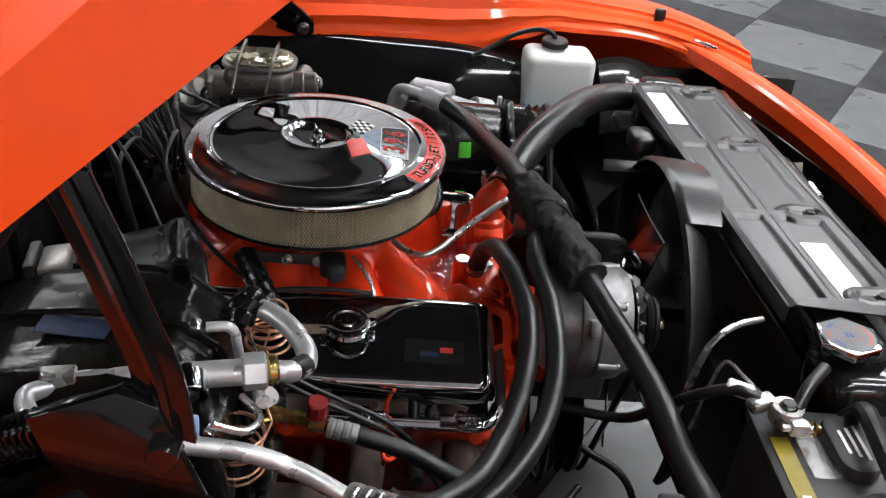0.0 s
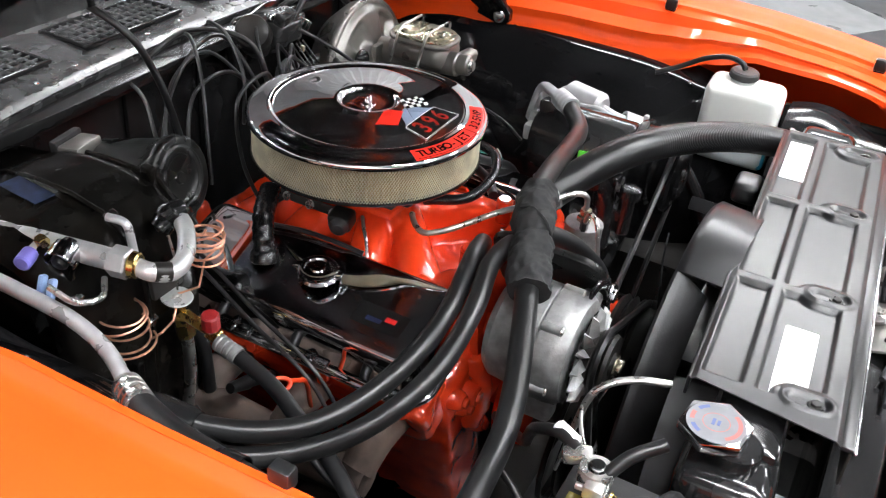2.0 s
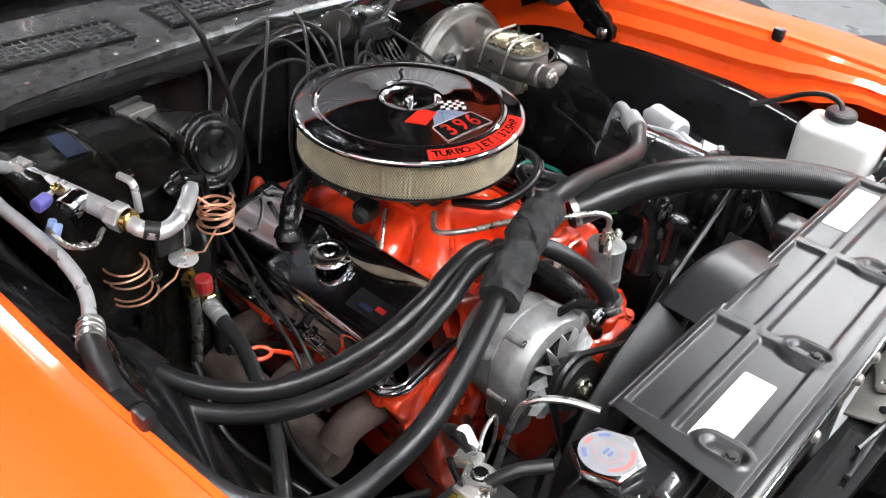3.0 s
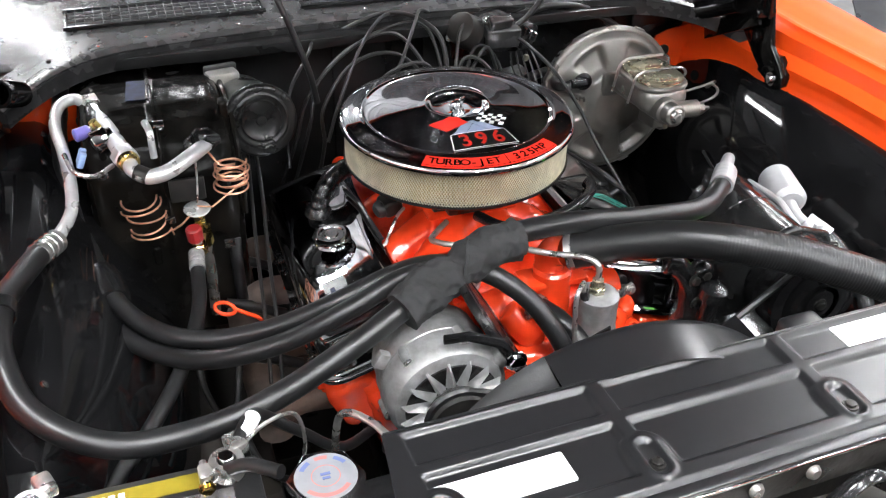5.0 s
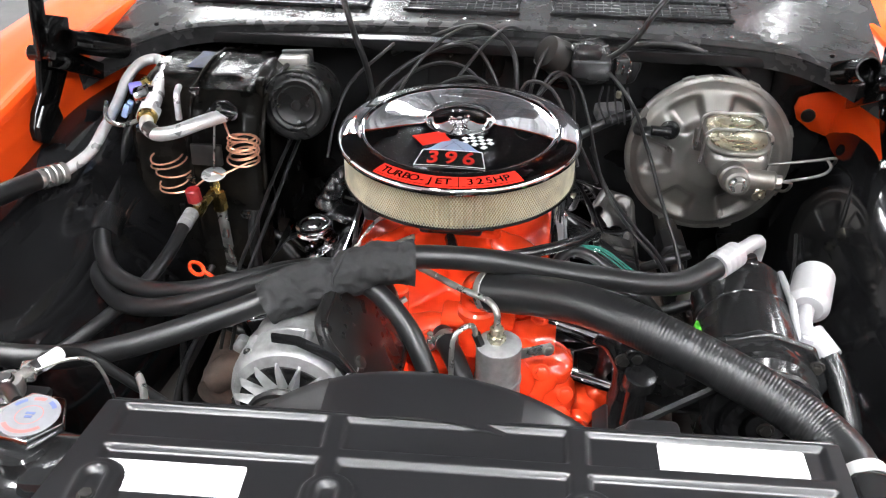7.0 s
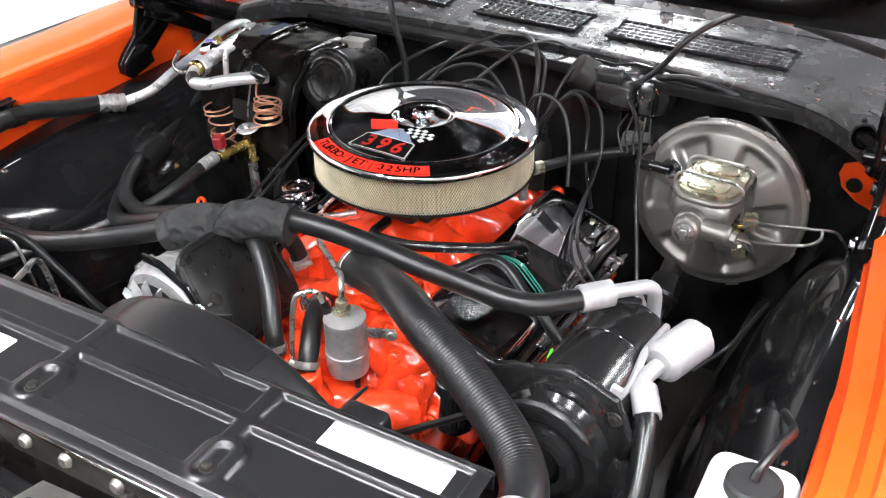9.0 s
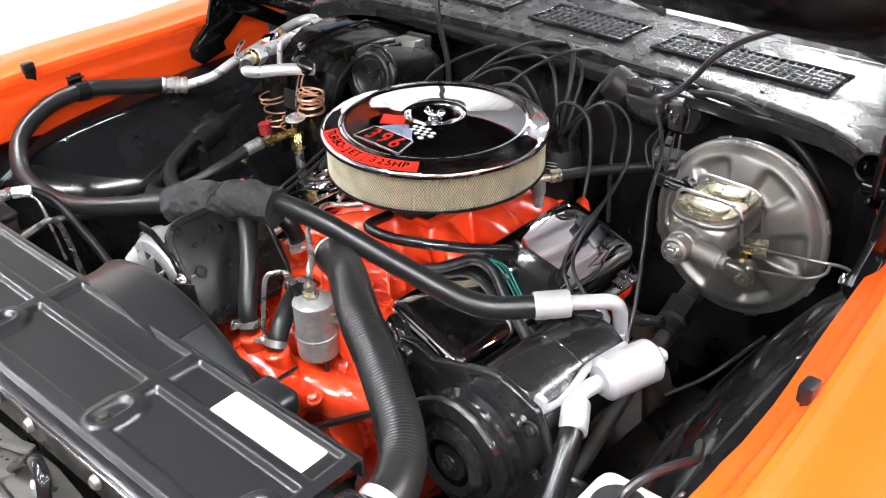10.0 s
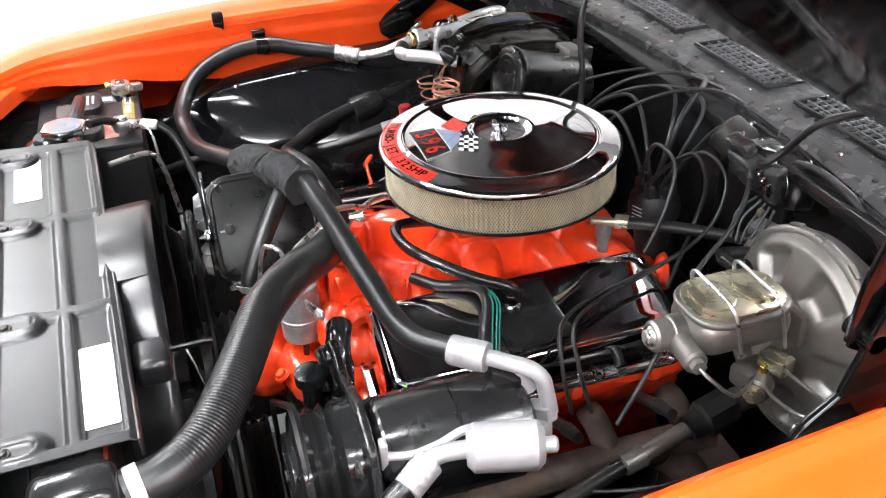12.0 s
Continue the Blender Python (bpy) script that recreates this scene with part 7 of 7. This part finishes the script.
part("pump_case", prism([(0.232, 0.985), (0.258, 0.980), (0.272, 0.955), (0.262, 0.925), (0.236, 0.915), (0.226, 0.950)], 0.026, at(0, 0.345, 0, 90), 0.006), SATIN, ob, "black washer pump case")
part("cover_edge", sweep([Vector(p) for p in ((0.170, 0.308, 0.988), (0.200, 0.306, 0.991), (0.212, 0.318, 0.990))], 0.0018, 8), CHROME_DULL, ob, "bright worn cover edge")
part("clip", sweep(spline([(0.232, 0.316, 0.976), (0.250, 0.312, 0.968), (0.254, 0.312, 0.950), (0.248, 0.314, 0.925)], 6), 0.0018, 8), CHROME_DULL, ob, "bright bent clip")
part("motor", lathe([(0.0001, 0.0), (0.018, 0.0), (0.027, 0.004), (0.029, 0.010), (0.029, 0.030), (0.031, 0.032), (0.031, 0.038), (0.029, 0.040), (0.029, 0.085)], aim((0.108, 0.300, 0.985), (0.165, 0.335, 0.940)), 32), DARK, ob, "black motor can", angle=45)
for p in ((0.098, 0.318, 0.958), (0.118, 0.345, 0.982), (0.158, 0.300, 0.992), (0.255, 0.338, 0.986)):
    part("stud", hexbolt(p, (-0.3, -1, 0.4), 0.005, 0.006), CHROME_DULL, ob)
part("pump", box(0.050, 0.03, 0.026, at(0.225, 0.315, 0.872, 10, 0, 15), 0.006), ALLOY, ob, "pale grey pump housing")
part("connector", box(0.009, 0.008, 0.012, at(0.236, 0.290, 0.916, 10, 10, 15), 0.002), CADMIUM, ob, "small yellowish connector")
for k, x in enumerate((0.175, 0.20, 0.226)):
    part("screw", hexbolt((x, 0.318, 0.985 - 0.012 * k), (0, -1, 0.4), 0.005), CHROME_DULL, ob)
for k in range(5):
    part("wire", tube([(0.21 + 0.01 * k, 0.300, 0.925), (0.205 + 0.014 * k, 0.275, 0.905 - 0.004 * k), (0.22 + 0.01 * k, 0.262, 0.875)], 0.0018, 6), RUBBER, ob)

ob.location += Vector((0.0, -0.006, 0.012))

ob = thing("distributor", (0.068, 0.222, 0.80), "black ignition distributor with a capped tower", "distributor")
part("body", rod((0.068, 0.225, 0.78), (0.068, 0.222, 0.855), 0.026, 0.031, 28, 0.003), DARK, ob)
cap = part("cap", lathe([(0.038, 0.0), (0.039, 0.012), (0.036, 0.028), (0.030, 0.038), (0.018, 0.042), (0.0001, 0.042)], at(0.068, 0.222, 0.853), 36), BATTERY, ob, "black plastic cap")
TOWERS = [Vector((0.068 + 0.025 * math.cos(radians(45 * k)), 0.222 + 0.025 * math.sin(radians(45 * k)), 0.889)) for k in range(8)]
for p in TOWERS + [Vector((0.068, 0.222, 0.893))]:
    part("tower", rod(p, p + Vector((0, 0, 0.018)), 0.0065, 0.0055, 12), RUBBER, cap)
for k in range(4):
    part("print", box(0.018, 0.0008, 0.0012, at(0.083, 0.1855, 0.858 + 0.006 * k, 0, 0, 22)), LABEL, ob, "unreadable white printed bar")


def wire(pts, r=0.0030, mt=RUBBER, label="black rubber ignition wire", category="ignition wire", group="ignition wires"):
    return single("ignition_wire" if group == "ignition wires" else "wire", tube(pts, r, 10, 8), mt, label, category, group, angle=80)


def tower(k):
    return [TOWERS[k], TOWERS[k] + Vector((0, 0, 0.03))]


wire(tower(0) + [(0.125, 0.255, 0.972), (0.165, 0.272, 0.950), (0.188, 0.248, 0.900), (0.202, 0.190, 0.866), (0.216, 0.110, 0.853), (0.238, 0.035, 0.849), (0.264, -0.012, 0.838), (0.302, -0.026, 0.800), (0.326, -0.022, 0.745)], 0.0028)
wire(tower(1) + [(0.115, 0.290, 1.000), (0.190, 0.290, 0.985), (0.252, 0.238, 0.940), (0.283, 0.165, 0.890), (0.308, 0.120, 0.830), (0.334, 0.070, 0.775), (0.350, 0.030, 0.730)], 0.0032)
wire(tower(2) + [(0.050, 0.300, 1.000), (-0.020, 0.300, 1.005), (-0.110, 0.270, 0.975), (-0.175, 0.235, 0.925), (-0.20, 0.22, 0.86), (-0.23, 0.22, 0.78)])
wire(tower(3) + [(-0.005, 0.285, 0.998), (-0.085, 0.285, 0.985), (-0.155, 0.245, 0.945), (-0.175, 0.215, 0.895), (-0.20, 0.205, 0.82), (-0.22, 0.21, 0.75)])
wire(tower(4) + [(-0.020, 0.235, 0.985), (-0.095, 0.240, 0.975), (-0.155, 0.205, 0.920), (-0.160, 0.190, 0.86), (-0.175, 0.195, 0.78)])
wire(tower(5) + [(0.010, 0.190, 0.985), (-0.060, 0.190, 0.965), (-0.115, 0.140, 0.905), (-0.150, 0.07, 0.855)])
wire([(0.068, 0.222, 0.91), (0.060, 0.260, 1.000), (0.000, 0.330, 1.020), (-0.090, 0.345, 0.990), (-0.16, 0.36, 0.95)], 0.0042)
wire([(-0.13, 0.37, 0.99), (-0.16, 0.28, 0.985), (-0.205, 0.215, 0.955), (-0.225, 0.17, 0.905), (-0.23, 0.13, 0.86)], 0.0028, label="black wire at the firewall", category="wire", group="firewall wires")
wire([(0.02, 0.37, 1.0), (-0.03, 0.30, 1.025), (-0.085, 0.235, 1.000), (-0.135, 0.185, 0.93), (-0.16, 0.16, 0.88)], 0.0028, label="black wire at the firewall", category="wire", group="firewall wires")
wire([(0.09, 0.37, 0.99), (0.05, 0.33, 1.02), (0.02, 0.27, 1.02), (-0.02, 0.21, 0.985), (-0.06, 0.18, 0.93)], 0.0028, label="black wire at the firewall", category="wire", group="firewall wires")
wire(tower(7) + [(0.135, 0.235, 0.978), (0.160, 0.245, 0.940), (0.170, 0.225, 0.880), (0.21, 0.17, 0.82)])
wire(tower(6) + [(0.085, 0.205, 0.975), (0.125, 0.215, 0.962), (0.155, 0.190, 0.915), (0.175, 0.150, 0.86)])
wire([(0.196, 0.205, 0.868), (0.214, 0.130, 0.852), (0.236, 0.060, 0.848), (0.266, 0.006, 0.838), (0.302, -0.004, 0.800), (0.330, 0.004, 0.742)], 0.0028, label="black wire over the valve cover", category="wire", group="valve cover wires")
# long cables
wire([(-0.165, 0.205, 0.93), (-0.175, 0.212, 0.985), (-0.195, 0.215, 1.045), (-0.215, 0.235, 1.10), (-0.24, 0.29, 1.14), (-0.27, 0.36, 1.16)], 0.0050, label="black cable rising to the open hood", category="cable", group="hood cables")
wire([(0.205, 0.285, 0.985), (0.235, 0.288, 1.005), (0.262, 0.292, 1.035), (0.290, 0.310, 1.075), (0.33, 0.36, 1.10), (0.40, 0.42, 1.12)], 0.0050, label="black hose rising over the cowl panel", category="hose", group="hood cables")
wire([(0.222, 0.335, 0.985), (0.255, 0.325, 0.998), (0.300, 0.322, 1.006), (0.362, 0.325, 0.995), (0.424, 0.325, 0.960), (0.464, 0.325, 0.922), (0.49, 0.335, 0.88)], 0.0060, label="black hose along the firewall", category="hose", group="firewall hoses")
wire([(-0.16, 0.372, 0.965), (-0.05, 0.366, 0.972), (0.06, 0.366, 0.972), (0.14, 0.37, 0.965)], 0.011, label="black wiring harness along the firewall", category="harness", group="harnesses")
# wires beside the passenger's valve cover
for dx in (0.0, 0.016):
    wire([(-0.285 + dx * 0.6, 0.20, 0.90), (-0.300 + dx, 0.08, 0.862), (-0.312 + dx, -0.02, 0.815), (-0.322 + dx, -0.12, 0.77), (-0.33 + dx, -0.18, 0.70)], 0.0029, label="black wire beside the valve cover", category="wire", group="valve cover wires")
for dx in (0.0, 0.004, 0.007):
    wire([(0.178 + dx, -0.086 + dx, 0.860), (0.205 + dx, -0.084 + dx, 0.856), (0.235 + dx, -0.095 + dx, 0.842), (0.268 + dx, -0.108 + dx, 0.822)], 0.0010, GREEN_WIRE, "thin green wire beside the breather valve", "wire", "green wires")
single("wire_loom", tube([(0.105, -0.165, 0.850), (0.140, -0.138, 0.853), (0.165, -0.095, 0.857), (0.195, -0.088, 0.850), (0.235, -0.105, 0.830), (0.270, -0.118, 0.812), (0.300, -0.125, 0.780)], 0.0078, 12), RUBBER, "black taped wire loom", "wire loom")
single("lifting_bracket", merge(box(0.100, 0.092, 0.003, at(0.216, -0.040, 0.8305, 0, 18, 6), 0.0012), box(0.003, 0.092, 0.022, at(0.2655, -0.046, 0.803, 0, 18, 6), 0.001)), BLACK, "black flat bracket on the valve cover", "bracket")
single("green_tag", box(0.004, 0.022, 0.028, at(0.332, -0.228, 0.835, 0, 12, 10), 0.002), GREEN, "bright green plastic tag", "tag")
# dipstick with its orange loop
ob = thing("dipstick", (-0.36, -0.12, 0.70), "engine dipstick with an orange ring handle", "dipstick")
part("ring", sweep([Vector((-0.375 + 0.013 * math.cos(radians(a)), -0.115 - 0.006 * math.cos(radians(a)) + 0.006 * math.sin(radians(a)), 0.796 + 0.006 * math.sin(radians(a)))) for a in range(0, 361, 15)], 0.0030, 8), ORANGE_WIRE, ob, "orange ring handle")
part("tube", tube([(-0.362, -0.121, 0.796), (-0.345, -0.122, 0.785), (-0.325, -0.12, 0.765), (-0.30, -0.11, 0.70)], 0.0030, 10), ORANGE_WIRE, ob)
# hose elbow under the air cleaner on the passenger's side
ob = thing("breather_elbow", (-0.165, 0.02, 0.83), "black ribbed breather elbow on the valve cover", "breather")
part("elbow", sweep(spline([(-0.207, 0.034, 0.838), (-0.196, 0.043, 0.862), (-0.174, 0.058, 0.878), (-0.130, 0.080, 0.884)], 16), lambda s, q: 0.0150 + 0.0006 * math.sin(s * 420), 20), RUBBER_SHINY, ob)
part("grommet", rod((-0.208, 0.032, 0.827), (-0.206, 0.034, 0.844), 0.022, 0.019, 28, 0.003), RUBBER_SHINY, ob)
ob = thing("choke_linkage", (-0.115, -0.03, 0.85), "dark choke housing with a bent rod beside the carburetor", "choke linkage")
part("housing", box(0.030, 0.034, 0.026, at(-0.112, -0.030, 0.868, 0, -12, 8), 0.006, 3), DARK, ob)
part("cover", rod((-0.124, -0.034, 0.866), (-0.136, -0.038, 0.864), 0.014, 0.012, 20, 0.003), BATTERY, ob, "round black choke cover")
part("rod", tube([(-0.098, -0.055, 0.874), (-0.112, -0.066, 0.868), (-0.126, -0.080, 0.854), (-0.136, -0.088, 0.838)], 0.0026, 8), ZINC, ob, "bent steel rod")
part("cross_rod", tube([(-0.160, 0.055, 0.852), (-0.150, 0.010, 0.853), (-0.146, -0.040, 0.852), (-0.140, -0.084, 0.846)], 0.0034, 8), RUBBER, ob, "black cable")
part("bracket", merge(box(0.004, 0.110, 0.014, at(-0.100, 0.030, 0.866, 0, 14, 0), 0.0012), box(0.036, 0.018, 0.004, at(-0.112, 0.082, 0.862, 0, 6, 0), 0.001)), DARK, ob, "dark steel bracket")
for y in (-0.01, 0.03, 0.07):
    part("bolt", hexbolt((-0.104, y, 0.866), (-1, 0, 0.3), 0.005, 0.005), ZINC, ob)
# starter side wiring low in the bay
for k, pts in enumerate(([(-0.36, -0.12, 0.72), (-0.38, -0.20, 0.68), (-0.36, -0.30, 0.66), (-0.30, -0.36, 0.68)], [(-0.40, 0.0, 0.72), (-0.42, -0.1, 0.66), (-0.38, -0.22, 0.62)], [(-0.27, -0.36, 0.72), (-0.30, -0.42, 0.69), (-0.36, -0.44, 0.62)])):
    wire(pts, 0.005, label="black wire low in the engine bay", category="wire", group="lower wires")
single("wire_loom", tube([(0.655, 0.25, 0.80), (0.60, 0.15, 0.795), (0.575, 0.0, 0.80), (0.565, -0.12, 0.80), (0.575, -0.25, 0.80), (0.60, -0.34, 0.79)], 0.011, 12), RUBBER_SHINY, "taped black wire loom along the inner fender", "wire loom")
wire([(0.605, 0.05, 0.83), (0.60, -0.03, 0.822), (0.585, -0.08, 0.815)], 0.0018, GREEN_WIRE, "thin green wire on the inner fender", "wire", "green wires")
wire([(0.52, 0.10, 0.79), (0.50, 0.0, 0.775), (0.47, -0.06, 0.76)], 0.0026, label="black wire below the brake booster", category="wire", group="lower wires")


# ---- floor tiles ----
def tiles():
    size, gap, turn = 0.70, 0.004, radians(-34)
    me = [mesh_of("tile", box(size - gap, size - gap, 0.008, at(0, 0, 0), 0.001, 1), m, Vector((0, 0, 0))) for m in (TILE_LIGHT, TILE_DARK)]
    for i in range(-4, 13):
        for j in range(-9, 8):
            ob = new("tile", me[(i + j) % 2])
            x, y = 0.044 + i * size, 0.14 + j * size
            ob.parent = FLOOR
            ob.matrix_parent_inverse = Matrix.Translation(-BASE[FLOOR])
            ob.location = (x * math.cos(turn) - y * math.sin(turn), x * math.sin(turn) + y * math.cos(turn), 0.0)
            ob.rotation_euler = (0, 0, turn)


tiles()
